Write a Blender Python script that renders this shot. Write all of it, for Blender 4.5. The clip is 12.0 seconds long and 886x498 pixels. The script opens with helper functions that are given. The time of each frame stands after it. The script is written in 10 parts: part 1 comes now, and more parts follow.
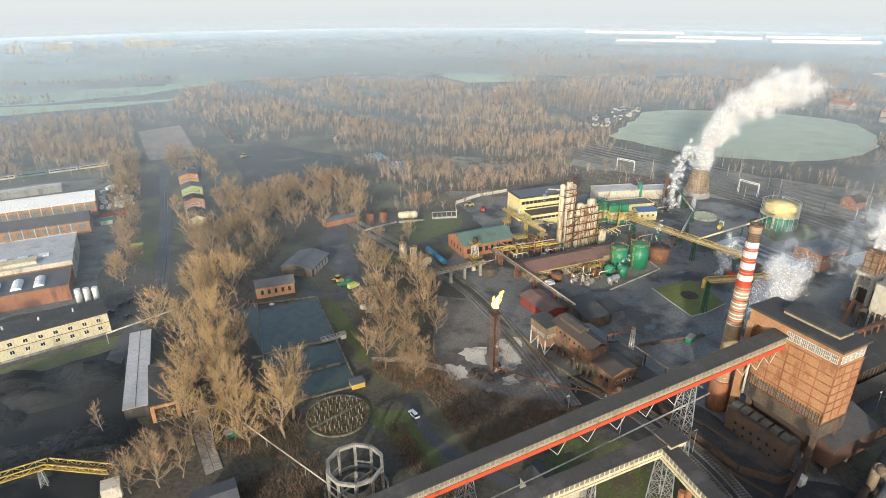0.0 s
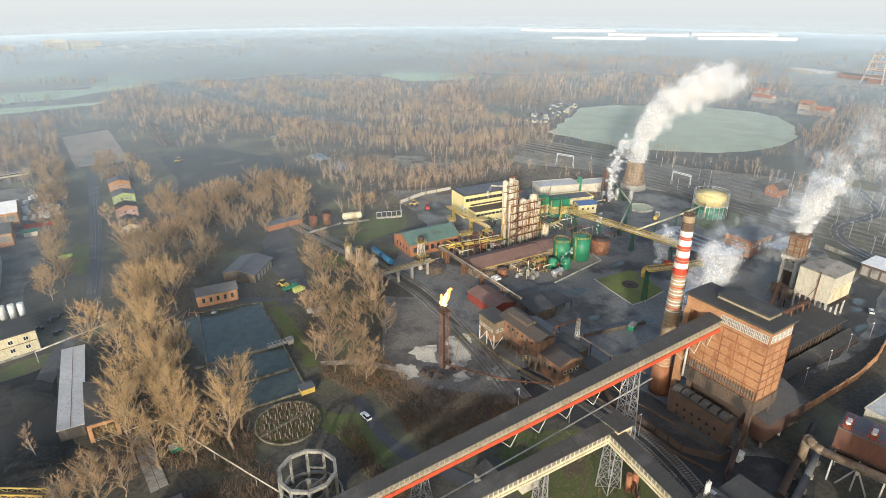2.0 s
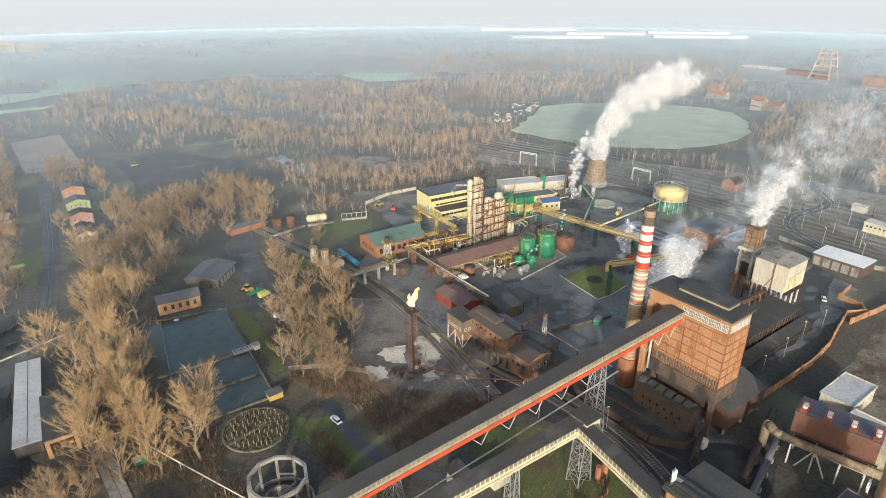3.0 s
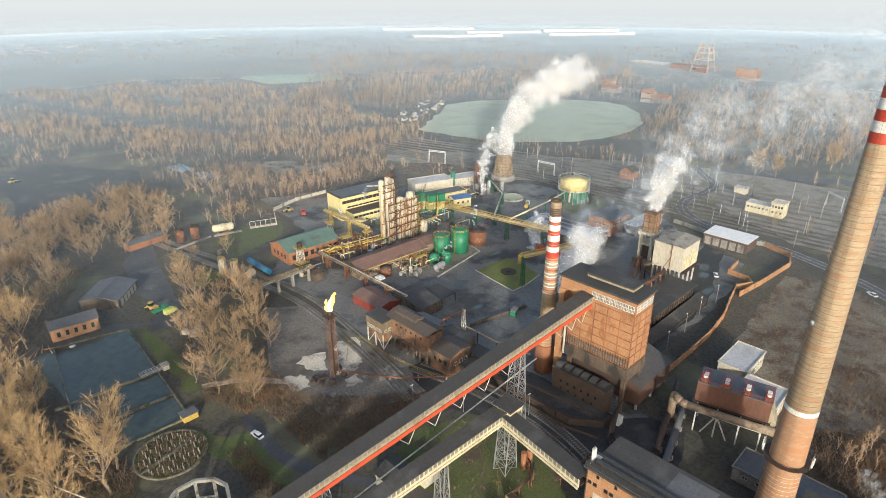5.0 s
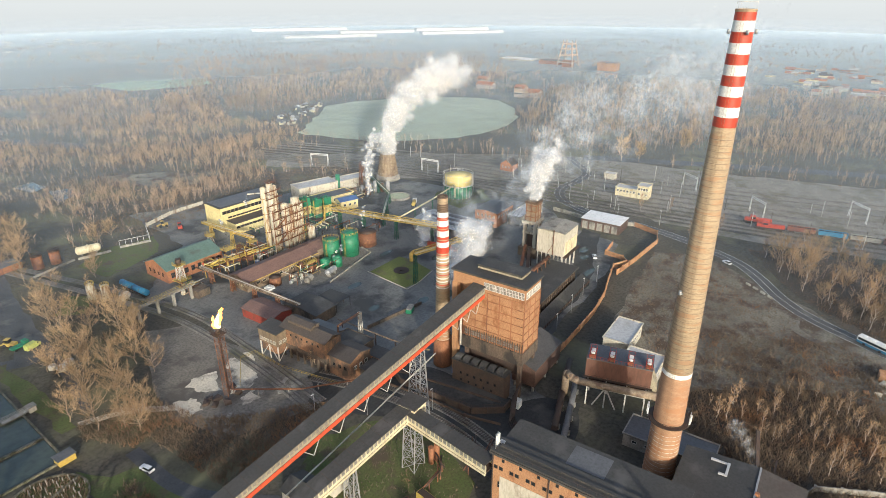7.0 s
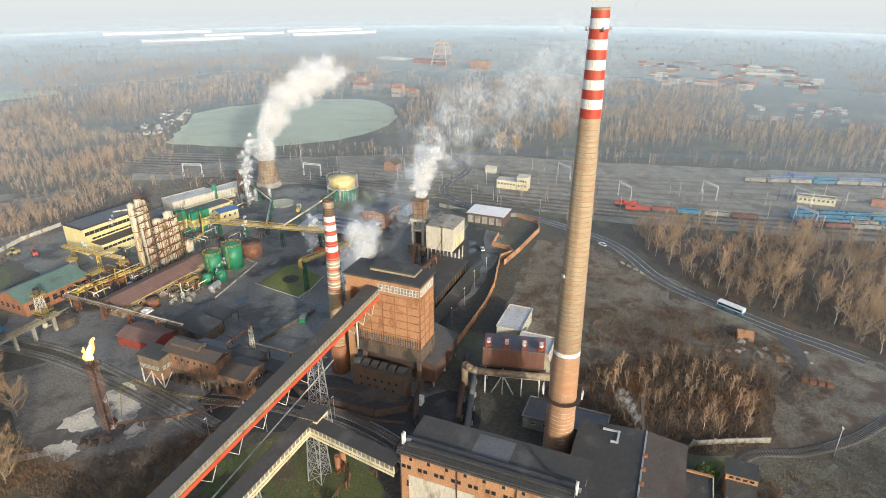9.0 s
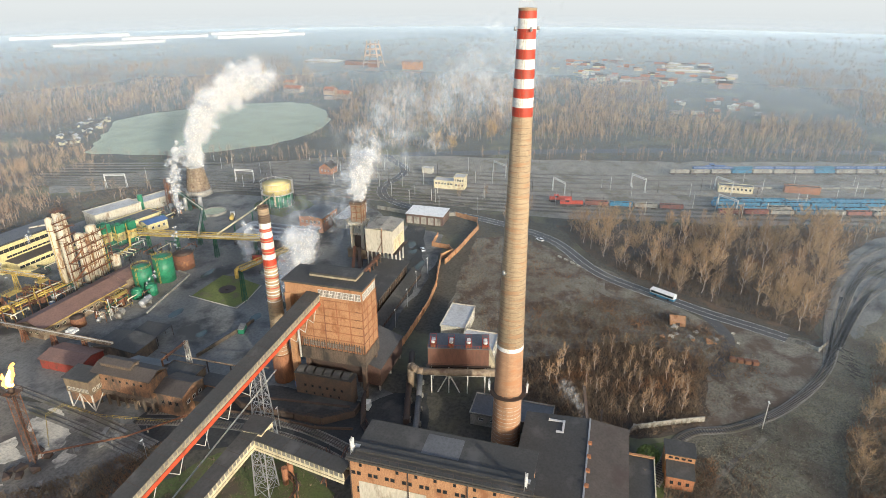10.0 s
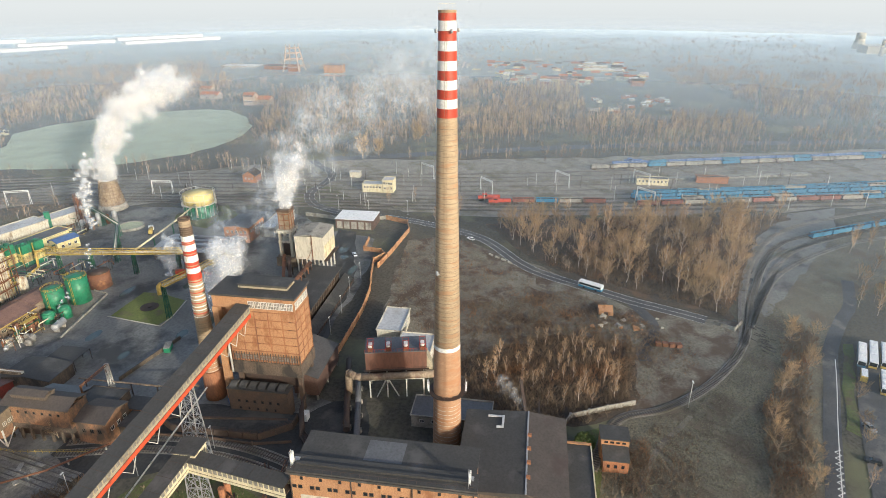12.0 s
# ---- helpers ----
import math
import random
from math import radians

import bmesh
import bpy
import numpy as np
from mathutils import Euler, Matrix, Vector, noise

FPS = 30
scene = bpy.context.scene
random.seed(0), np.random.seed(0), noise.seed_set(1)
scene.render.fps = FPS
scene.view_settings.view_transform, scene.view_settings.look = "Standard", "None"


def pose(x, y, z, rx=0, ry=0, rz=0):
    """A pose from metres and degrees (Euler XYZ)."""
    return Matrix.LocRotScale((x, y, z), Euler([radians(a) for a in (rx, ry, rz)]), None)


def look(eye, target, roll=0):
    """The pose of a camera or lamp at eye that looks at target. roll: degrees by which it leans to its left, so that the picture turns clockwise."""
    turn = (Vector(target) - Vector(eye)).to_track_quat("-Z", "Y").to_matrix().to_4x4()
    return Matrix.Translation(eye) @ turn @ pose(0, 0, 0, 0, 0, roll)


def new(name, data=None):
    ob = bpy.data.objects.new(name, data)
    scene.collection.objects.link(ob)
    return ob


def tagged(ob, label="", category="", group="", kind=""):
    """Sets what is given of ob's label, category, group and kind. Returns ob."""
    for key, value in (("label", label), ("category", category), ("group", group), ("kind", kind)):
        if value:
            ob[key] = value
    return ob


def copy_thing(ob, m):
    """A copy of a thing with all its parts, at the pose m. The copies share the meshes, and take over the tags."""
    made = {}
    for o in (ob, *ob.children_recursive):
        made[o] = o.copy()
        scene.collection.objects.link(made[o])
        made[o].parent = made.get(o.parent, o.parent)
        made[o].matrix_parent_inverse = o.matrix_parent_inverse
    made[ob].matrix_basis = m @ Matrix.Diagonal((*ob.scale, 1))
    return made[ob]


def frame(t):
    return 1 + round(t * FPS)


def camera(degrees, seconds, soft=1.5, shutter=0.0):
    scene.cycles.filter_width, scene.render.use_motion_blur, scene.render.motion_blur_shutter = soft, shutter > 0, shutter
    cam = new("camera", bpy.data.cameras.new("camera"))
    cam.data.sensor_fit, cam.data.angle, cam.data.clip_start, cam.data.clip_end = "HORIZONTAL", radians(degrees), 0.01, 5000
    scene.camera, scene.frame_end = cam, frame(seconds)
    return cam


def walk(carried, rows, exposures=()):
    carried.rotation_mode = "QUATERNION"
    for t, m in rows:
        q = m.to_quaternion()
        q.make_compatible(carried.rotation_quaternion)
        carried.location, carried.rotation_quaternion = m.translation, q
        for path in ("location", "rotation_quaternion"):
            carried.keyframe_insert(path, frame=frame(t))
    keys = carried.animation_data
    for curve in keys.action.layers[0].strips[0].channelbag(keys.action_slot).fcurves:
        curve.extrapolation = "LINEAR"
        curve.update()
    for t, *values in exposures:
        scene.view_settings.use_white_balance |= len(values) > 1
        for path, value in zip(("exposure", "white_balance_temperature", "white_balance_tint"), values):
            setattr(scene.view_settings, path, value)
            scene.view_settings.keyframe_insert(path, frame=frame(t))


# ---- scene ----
cam = camera(73.25, 12.0, 0.8)
EYE = 120.0
# seconds, yaw, pitch, lean: the camera hovers and turns where it is
ROWS = [
    (0, -26.69, -23.75, 0.16),
    (0.5, -27.15, -23.80, 0.14),
    (1, -28.69, -23.82, 0.10),
    (1.5, -30.54, -23.83, 0.08),
    (2, -32.34, -23.87, 0.04),
    (2.5, -34.08, -23.88, 0.03),
    (4.5, -42.17, -23.94, 0.08),
    (5, -44.78, -23.93, 0.06),
    (5.5, -47.63, -23.92, 0.10),
    (6, -50.54, -23.94, 0.04),
    (6.5, -53.35, -23.98, 0.05),
    (7, -56.20, -23.97, 0.03),
    (9, -67.70, -23.96, 0.01),
    (9.5, -70.75, -23.93, 0.04),
    (10, -73.96, -23.88, 0.08),
    (10.5, -77.24, -23.85, 0.11),
    (11, -79.55, -23.77, 0.16),
    (11.5, -80.83, -23.72, 0.19),
    (12, -81.08, -23.69, 0.16),
]
walk(cam, [(t, pose(0, 0, EYE, 0, 0, yaw) @ pose(0, 0, 0, 90 + pitch, 0, 0) @ pose(0, 0, 0, 0, 0, -lean)) for t, yaw, pitch, lean in ROWS])

# ---- light ----
SUN_AZ, SUN_EL = 221.0, 15.0
world = bpy.data.worlds.new("hazy_morning_sky")
scene.world = world
world.use_nodes = True
wn = world.node_tree.nodes
sky = wn.new("ShaderNodeTexSky")
sky.sky_type = "NISHITA"
sky.sun_disc = False
sky.sun_elevation, sky.sun_rotation = radians(SUN_EL), radians(SUN_AZ)
sky.air_density, sky.dust_density, sky.ozone_density = 1.0, 3.0, 1.0
wn["Background"].inputs["Strength"].default_value = 0.15
world.node_tree.links.new(sky.outputs[0], wn["Background"].inputs["Color"])
sun = new("sun", bpy.data.lights.new("sun", "SUN"))
sun.data.energy, sun.data.angle, sun.data.color = 2.25, radians(1.5), (1.0, 0.98, 0.86)
to_sun = Vector((math.sin(radians(SUN_AZ)) * math.cos(radians(SUN_EL)), math.cos(radians(SUN_AZ)) * math.cos(radians(SUN_EL)), math.sin(radians(SUN_EL))))
sun.matrix_world = look(to_sun * 400, (0, 0, 0))
scene.view_settings.exposure = 0.85
scene.cycles.transparent_max_bounces = 40


# ---- materials ----
def mat(name, a, b=None, scale=0.3, fine=3.0, rough=0.85, metal=0.0, bump=0.0, stain=None, amount=0.5, stain_scale=0.08, streak=1.0, alpha=1.0, emit=None, power=0.0, per_piece=0.0, grit=0.45):
    """Colours a and b mixed by grain at two scales; stain: a third colour in patches with a shape of their own."""
    m = bpy.data.materials.new(name)
    m.use_nodes = True
    nt, bsdf = m.node_tree, m.node_tree.nodes["Principled BSDF"]
    add = nt.nodes.new
    b = b or tuple(c * 0.7 for c in a)
    geo = add("ShaderNodeNewGeometry")
    size = add("ShaderNodeMapping")
    size.inputs["Scale"].default_value = (1, 1, 1.0 / streak)
    nt.links.new(geo.outputs["Position"], size.inputs["Vector"])

    def grain(s, detail):
        n = add("ShaderNodeTexNoise")
        n.inputs["Scale"].default_value, n.inputs["Detail"].default_value, n.inputs["Roughness"].default_value = s, detail, 0.62
        nt.links.new(size.outputs[0], n.inputs["Vector"])
        return n

    def ramp(src, lo, hi):
        r = add("ShaderNodeMapRange")
        r.inputs["From Min"].default_value, r.inputs["From Max"].default_value = lo, hi
        nt.links.new(src, r.inputs["Value"])
        return r.outputs[0]

    def mix(fac, c1, c2):
        x = add("ShaderNodeMix")
        x.data_type = "RGBA"
        for value, i in ((fac, 0), (c1, 6), (c2, 7)):
            if isinstance(value, tuple):
                x.inputs[i].default_value = (*value[:3], 1)
            elif isinstance(value, float):
                x.inputs[i].default_value = value
            else:
                nt.links.new(value, x.inputs[i])
        return x.outputs[2]

    big, small = grain(scale, 6), grain(fine, 6)
    colour = mix(ramp(big.outputs[0], 0.35, 0.65), a, b)
    dark = tuple(c * 0.5 for c in b)
    half = add("ShaderNodeMath")
    half.operation = "MULTIPLY"
    half.inputs[1].default_value = grit
    nt.links.new(ramp(small.outputs[0], 0.42, 0.66), half.inputs[0])
    colour = mix(half.outputs[0], colour, dark)
    if stain:
        spots = grain(stain_scale, 6)
        f = ramp(spots.outputs[0], 0.62 - 0.25 * amount, 0.72 - 0.2 * amount)
        colour = mix(f, colour, stain)
    if per_piece:
        info = add("ShaderNodeObjectInfo")
        v = ramp(info.outputs["Random"], 0, 1)
        hsv = add("ShaderNodeHueSaturation")
        scaled = add("ShaderNodeMapRange")
        scaled.inputs["To Min"].default_value, scaled.inputs["To Max"].default_value = 1 - per_piece, 1 + per_piece
        nt.links.new(v, scaled.inputs["Value"])
        nt.links.new(scaled.outputs[0], hsv.inputs["Value"])
        nt.links.new(colour, hsv.inputs["Color"])
        colour = hsv.outputs[0]
    nt.links.new(colour, bsdf.inputs["Base Color"])
    bsdf.inputs["Roughness"].default_value, bsdf.inputs["Metallic"].default_value = rough, metal
    if bump:
        bp = add("ShaderNodeBump")
        bp.inputs["Strength"].default_value, bp.inputs["Distance"].default_value = bump, 0.1
        nt.links.new(small.outputs[0], bp.inputs["Height"])
        nt.links.new(bp.outputs[0], bsdf.inputs["Normal"])
    if alpha < 1:
        hole = ramp(grain(scale * 2, 5).outputs[0], 0.35, 0.65)
        am = add("ShaderNodeMath")
        am.operation = "MULTIPLY"
        am.inputs[1].default_value = alpha
        nt.links.new(hole, am.inputs[0])
        nt.links.new(am.outputs[0], bsdf.inputs["Alpha"])
    if emit:
        bsdf.inputs["Emission Color"].default_value, bsdf.inputs["Emission Strength"].default_value = (*emit, 1), power
    return m


SOIL = mat("winter_soil", (0.104, 0.093, 0.070), (0.070, 0.062, 0.048), 0.03, 0.8, 0.95, bump=0.6, stain=(0.13, 0.125, 0.07), amount=0.45, stain_scale=0.02, grit=0.8)
MOOR = mat("dead_grass", (0.240, 0.217, 0.174), (0.145, 0.128, 0.104), 0.06, 1.2, 0.95, bump=0.7, stain=(0.082, 0.058, 0.042), amount=0.62, stain_scale=0.09, grit=0.7)
MEADOW = mat("dry_meadow", (0.188, 0.172, 0.126), (0.124, 0.112, 0.082), 0.09, 1.4, 0.95, bump=1.0, stain=(0.105, 0.085, 0.062), amount=0.5, stain_scale=0.06, grit=0.85)
GRASS = mat("winter_grass", (0.086, 0.115, 0.032), (0.115, 0.121, 0.046), 0.12, 1.5, 0.95, bump=0.5, stain=(0.09, 0.07, 0.045), amount=0.4, stain_scale=0.12, grit=0.7)
BLACK = mat("coal_dust_asphalt", (0.205, 0.198, 0.183), (0.150, 0.146, 0.136), 0.05, 0.9, 0.75, bump=0.3, stain=(0.042, 0.041, 0.040), amount=0.5, stain_scale=0.045, grit=0.6)
COAL = mat("coal", (0.011, 0.011, 0.012), (0.017, 0.017, 0.017), 0.2, 1.5, 0.95, bump=0.9, grit=0.8)
TARMAC = mat("asphalt", (0.088, 0.088, 0.090), (0.064, 0.064, 0.066), 0.1, 2.0, 0.8, bump=0.2, stain=(0.14, 0.13, 0.12), amount=0.3, grit=0.45)
PALE = mat("pale_crushed_stone", (0.66, 0.60, 0.49), (0.50, 0.45, 0.37), 0.15, 1.5, 0.9, bump=0.4, stain=(0.11, 0.10, 0.09), amount=0.45, stain_scale=0.1, grit=0.6)
GREYDUST = mat("grey_yard", (0.22, 0.195, 0.165), (0.145, 0.13, 0.11), 0.08, 1.2, 0.9, bump=0.3, stain=(0.085, 0.075, 0.064), amount=0.45, grit=0.7)
BALLAST = mat("rail_ballast", (0.305, 0.280, 0.238), (0.215, 0.193, 0.165), 0.15, 1.6, 0.95, bump=0.5, stain=(0.14, 0.125, 0.085), amount=0.45, stain_scale=0.06, grit=0.8)
# green crop with the paleness of haze put into its colour
FIELD = mat("haze_paled_crop", (0.40, 0.52, 0.34), (0.34, 0.46, 0.30), 0.004, 0.1, 0.95)
WATER = mat("pond_water", (0.070, 0.084, 0.064), (0.058, 0.071, 0.056), 0.05, 0.3, 0.14)
# green water, paled in its matte colour for the hazy sky it reflects
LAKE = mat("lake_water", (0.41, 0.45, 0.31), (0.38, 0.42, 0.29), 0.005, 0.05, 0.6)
BRICK = mat("red_brick", (0.36, 0.155, 0.075), (0.29, 0.12, 0.06), 0.4, 4.0, 0.9, bump=0.4, stain=(0.16, 0.075, 0.045), amount=0.35, stain_scale=0.25, streak=3, grit=0.6)
ORANGE = mat("orange_brick", (0.45, 0.24, 0.12), (0.365, 0.19, 0.096), 0.35, 4.0, 0.9, bump=0.3, stain=(0.25, 0.11, 0.05), amount=0.35, stain_scale=0.3, streak=2, grit=0.6)
CHIMNEY = mat("chimney_brick", (0.41, 0.315, 0.205), (0.31, 0.228, 0.145), 0.5, 2.2, 0.9, bump=0.6, stain=(0.33, 0.20, 0.115), amount=0.45, stain_scale=0.16, streak=0.22)
SOOT = mat("sooty_brick", (0.075, 0.055, 0.045), (0.12, 0.075, 0.05), 0.4, 3.0, 0.9, bump=0.4)
SOOTWALL = mat("sooty_brown_wall", (0.150, 0.108, 0.077), (0.105, 0.080, 0.060), 0.3, 3.0, 0.9, bump=0.4, stain=(0.04, 0.034, 0.03), amount=0.5, stain_scale=0.2, streak=2, grit=0.6)
RED = mat("red_paint", (0.50, 0.05, 0.022), (0.42, 0.045, 0.02), 0.3, 2.0, 0.55, stain=(0.30, 0.06, 0.035), amount=0.3, stain_scale=0.5)
GALLERY_RED = mat("orange_red_girder", (0.62, 0.085, 0.03), (0.50, 0.07, 0.03), 0.3, 2.0, 0.6, stain=(0.28, 0.06, 0.03), amount=0.25, stain_scale=0.4)
WHITE = mat("white_paint", (0.78, 0.77, 0.73), (0.66, 0.65, 0.61), 0.3, 2.0, 0.6, stain=(0.55, 0.5, 0.42), amount=0.25, stain_scale=0.4)
CREAM = mat("cream_render", (0.64, 0.57, 0.39), (0.56, 0.50, 0.34), 0.3, 2.5, 0.85, stain=(0.40, 0.32, 0.2), amount=0.3, stain_scale=0.3, streak=4)
YELLOW = mat("pale_yellow_facade", (0.70, 0.60, 0.30), (0.62, 0.53, 0.26), 0.2, 2.0, 0.8, stain=(0.5, 0.42, 0.22), amount=0.2, stain_scale=0.3, streak=3)
YELPAINT = mat("yellow_paint", (0.52, 0.37, 0.085), (0.42, 0.30, 0.075), 0.4, 2.0, 0.6, stain=(0.28, 0.17, 0.05), amount=0.4, stain_scale=0.4)
DIRTYWHITE = mat("rust_streaked_white_steel", (0.60, 0.55, 0.43), (0.48, 0.42, 0.31), 0.4, 2.0, 0.6, stain=(0.22, 0.115, 0.05), amount=0.5, stain_scale=0.5, streak=5)
CONCRETE = mat("weathered_concrete", (0.34, 0.32, 0.28), (0.26, 0.24, 0.21), 0.3, 2.5, 0.9, bump=0.3, stain=(0.13, 0.115, 0.10), amount=0.4, stain_scale=0.2, streak=2, grit=0.6)
OFFWHITE = mat("stained_offwhite_cladding", (0.55, 0.51, 0.42), (0.46, 0.42, 0.34), 0.2, 2.0, 0.8, stain=(0.22, 0.17, 0.12), amount=0.35, stain_scale=0.25, streak=4)
ROOFTAR = mat("tar_roof", (0.048, 0.046, 0.043), (0.066, 0.062, 0.057), 0.12, 1.5, 0.75, bump=0.2, stain=(0.085, 0.08, 0.075), amount=0.25, stain_scale=0.12, grit=0.6)
ROOFGREY = mat("grey_sheet_roof", (0.13, 0.13, 0.135), (0.10, 0.10, 0.105), 0.2, 1.5, 0.6, bump=0.2)
ROOFDARK = mat("dark_brown_grey_sheet_roof", (0.085, 0.078, 0.074), (0.068, 0.063, 0.060), 0.2, 1.5, 0.7, stain=(0.05, 0.046, 0.043), amount=0.35, stain_scale=0.2)
ROOFPALE = mat("pale_sheet_roof", (0.50, 0.50, 0.50), (0.42, 0.42, 0.42), 0.1, 1.0, 0.5, stain=(0.33, 0.31, 0.29), amount=0.35)
ROOFWHITE = mat("white_sheet_roof", (0.80, 0.80, 0.80), (0.74, 0.74, 0.74), 0.1, 1.0, 0.5)
ROOFBROWN = mat("brown_felt_roof", (0.092, 0.075, 0.064), (0.072, 0.059, 0.051), 0.2, 1.5, 0.8, stain=(0.065, 0.045, 0.04), amount=0.3)
ROOFGREEN = mat("weathered_green_roof", (0.13, 0.20, 0.17), (0.10, 0.16, 0.135), 0.2, 1.5, 0.6, stain=(0.08, 0.085, 0.075), amount=0.35, streak=3)
ROOFBLUE = mat("blue_sheet_roof", (0.08, 0.15, 0.32), (0.065, 0.12, 0.27), 0.2, 1.5, 0.5)
BROWNCLAD = mat("brown_sheet_cladding", (0.115, 0.066, 0.051), (0.090, 0.054, 0.043), 0.2, 1.5, 0.6)
GREEN = mat("green_paint", (0.02, 0.20, 0.10), (0.018, 0.17, 0.085), 0.3, 2.0, 0.5, stain=(0.05, 0.12, 0.075), amount=0.25, stain_scale=0.4)
DARKGREEN = mat("dark_green_steel", (0.02, 0.10, 0.055), (0.018, 0.08, 0.045), 0.3, 2.0, 0.55)
STEEL = mat("galvanised_steel", (0.42, 0.42, 0.42), (0.34, 0.34, 0.34), 0.4, 3.0, 0.5, 0.4)
PALESTEEL = mat("pale_painted_steel", (0.62, 0.60, 0.54), (0.52, 0.50, 0.45), 0.4, 3.0, 0.6, stain=(0.3, 0.22, 0.15), amount=0.3, stain_scale=0.5)
DARKSTEEL = mat("dark_rusty_steel", (0.055, 0.042, 0.036), (0.08, 0.05, 0.038), 0.4, 3.0, 0.7, 0.2)
RUST = mat("rusty_steel", (0.20, 0.085, 0.045), (0.14, 0.06, 0.035), 0.4, 3.0, 0.8, stain=(0.27, 0.12, 0.05), amount=0.35, stain_scale=0.4)
GLASS = mat("window_glass", (0.03, 0.034, 0.038), (0.022, 0.025, 0.028), 0.5, 2.0, 0.12)
MILKGLASS = mat("grimy_glass", (0.26, 0.24, 0.20), (0.13, 0.12, 0.11), 1.2, 3.0, 0.35)
RAILSTEEL = mat("rail_steel", (0.17, 0.145, 0.13), (0.13, 0.11, 0.10), 0.4, 3.0, 0.4, 0.6)
SLEEPER = mat("rail_sleeper", (0.085, 0.07, 0.06), (0.12, 0.105, 0.09), 0.4, 3.0, 0.9)
BARK = mat("grey_brown_bark", (0.34, 0.26, 0.185), (0.25, 0.185, 0.135), 0.4, 3.0, 0.9)
BIRCH = mat("birch_bark", (0.50, 0.43, 0.36), (0.33, 0.26, 0.21), 0.5, 2.0, 0.85)
HOOP = mat("old_iron_hoop", (0.27, 0.20, 0.135), (0.20, 0.145, 0.10), 0.5, 3.0, 0.8)
MOSS = mat("mossy_old_concrete", (0.20, 0.185, 0.14), (0.13, 0.12, 0.085), 0.4, 3.0, 0.95, bump=0.4, stain=(0.075, 0.07, 0.04), amount=0.5, stain_scale=0.4)
REDROOF = mat("red_brown_sheet_roof", (0.215, 0.125, 0.10), (0.165, 0.098, 0.08), 0.2, 1.5, 0.75, stain=(0.09, 0.06, 0.055), amount=0.3)
DUCT = mat("rusty_beige_duct", (0.30, 0.235, 0.165), (0.21, 0.15, 0.10), 0.4, 2.0, 0.7, stain=(0.12, 0.075, 0.05), amount=0.45, stain_scale=0.3)
TWIG = mat("bare_twigs", (0.56, 0.39, 0.20), (0.43, 0.29, 0.15), 0.09, 1.0, 0.9, per_piece=0.22)
REDTWIG = mat("reddish_twigs", (0.42, 0.285, 0.16), (0.29, 0.20, 0.118), 0.07, 1.0, 0.9, per_piece=0.3)
RUSSETTWIG = mat("russet_birch_twigs", (0.43, 0.275, 0.15), (0.30, 0.19, 0.11), 0.08, 1.0, 0.9, per_piece=0.3)
BRUSH = mat("dark_brush", (0.195, 0.138, 0.090), (0.135, 0.098, 0.067), 0.04, 1.0, 0.95, stain=(0.21, 0.115, 0.06), amount=0.4, stain_scale=0.05, grit=0.4)
FARWOOD = mat("distant_bare_wood", (0.50, 0.35, 0.235), (0.29, 0.205, 0.145), 0.09, 0.6, 0.95, stain=(0.20, 0.15, 0.12), amount=0.4, stain_scale=0.008, grit=0.3)
LEAF = mat("evergreen_leaves", (0.143, 0.195, 0.052), (0.104, 0.143, 0.042), 0.5, 3.0, 0.8)


def vapour(name, colour, alpha, thin=False):
    """Droplets: white to both sides, partly clear; a thin veil scatters alike whichever way a flake lies."""
    m = bpy.data.materials.new(name)
    m.use_nodes = True
    nt = m.node_tree
    nt.nodes.clear()
    add, link = nt.nodes.new, nt.links.new
    out, clear, d, t = add("ShaderNodeOutputMaterial"), add("ShaderNodeBsdfTransparent"), add("ShaderNodeBsdfDiffuse"), add("ShaderNodeBsdfTranslucent")
    both, fade = add("ShaderNodeMixShader"), add("ShaderNodeMixShader")
    d.inputs["Color"].default_value = t.inputs["Color"].default_value = (*colour, 1)
    both.inputs[0].default_value, fade.inputs[0].default_value = (0.0 if thin else 0.5), alpha
    if thin:
        lit = add("ShaderNodeCombineXYZ")
        for k, v in enumerate((to_sun + Vector((0, 0, 1.2))).normalized()):
            lit.inputs[k].default_value = v
        link(lit.outputs[0], d.inputs["Normal"])
    link(d.outputs[0], both.inputs[1])
    link(t.outputs[0], both.inputs[2])
    link(clear.outputs[0], fade.inputs[1])
    link(both.outputs[0], fade.inputs[2])
    link(fade.outputs[0], out.inputs[0])
    return m


WISP = vapour("thin_steam", (0.88, 0.88, 0.89), 0.10)
STEAM = vapour("white_steam", (0.91, 0.91, 0.91), 0.26)
SMOKE = vapour("thin_drifting_smoke", (0.76, 0.84, 0.93), 0.028, True)
TIMBER = mat("sooty_timber_cladding", (0.235, 0.175, 0.115), (0.155, 0.115, 0.078), 0.4, 3.0, 0.85, stain=(0.14, 0.10, 0.07), amount=0.45, stain_scale=0.3, streak=3)
GALLERYWALL = mat("dirty_beige_panels", (0.374, 0.323, 0.230), (0.297, 0.255, 0.178), 0.4, 2.5, 0.8, stain=(0.2, 0.15, 0.1), amount=0.35, stain_scale=0.4)
SOOTBRICK = mat("sooty_orange_brick", (0.33, 0.165, 0.085), (0.20, 0.115, 0.07), 0.35, 3.5, 0.9, bump=0.4, stain=(0.075, 0.055, 0.042), amount=0.55, stain_scale=0.22, streak=2, grit=0.7)
FILTERCLAD = mat("red_brown_sheet_cladding", (0.175, 0.080, 0.053), (0.14, 0.067, 0.046), 0.2, 1.5, 0.65, stain=(0.12, 0.06, 0.042), amount=0.3, stain_scale=0.3, streak=3)
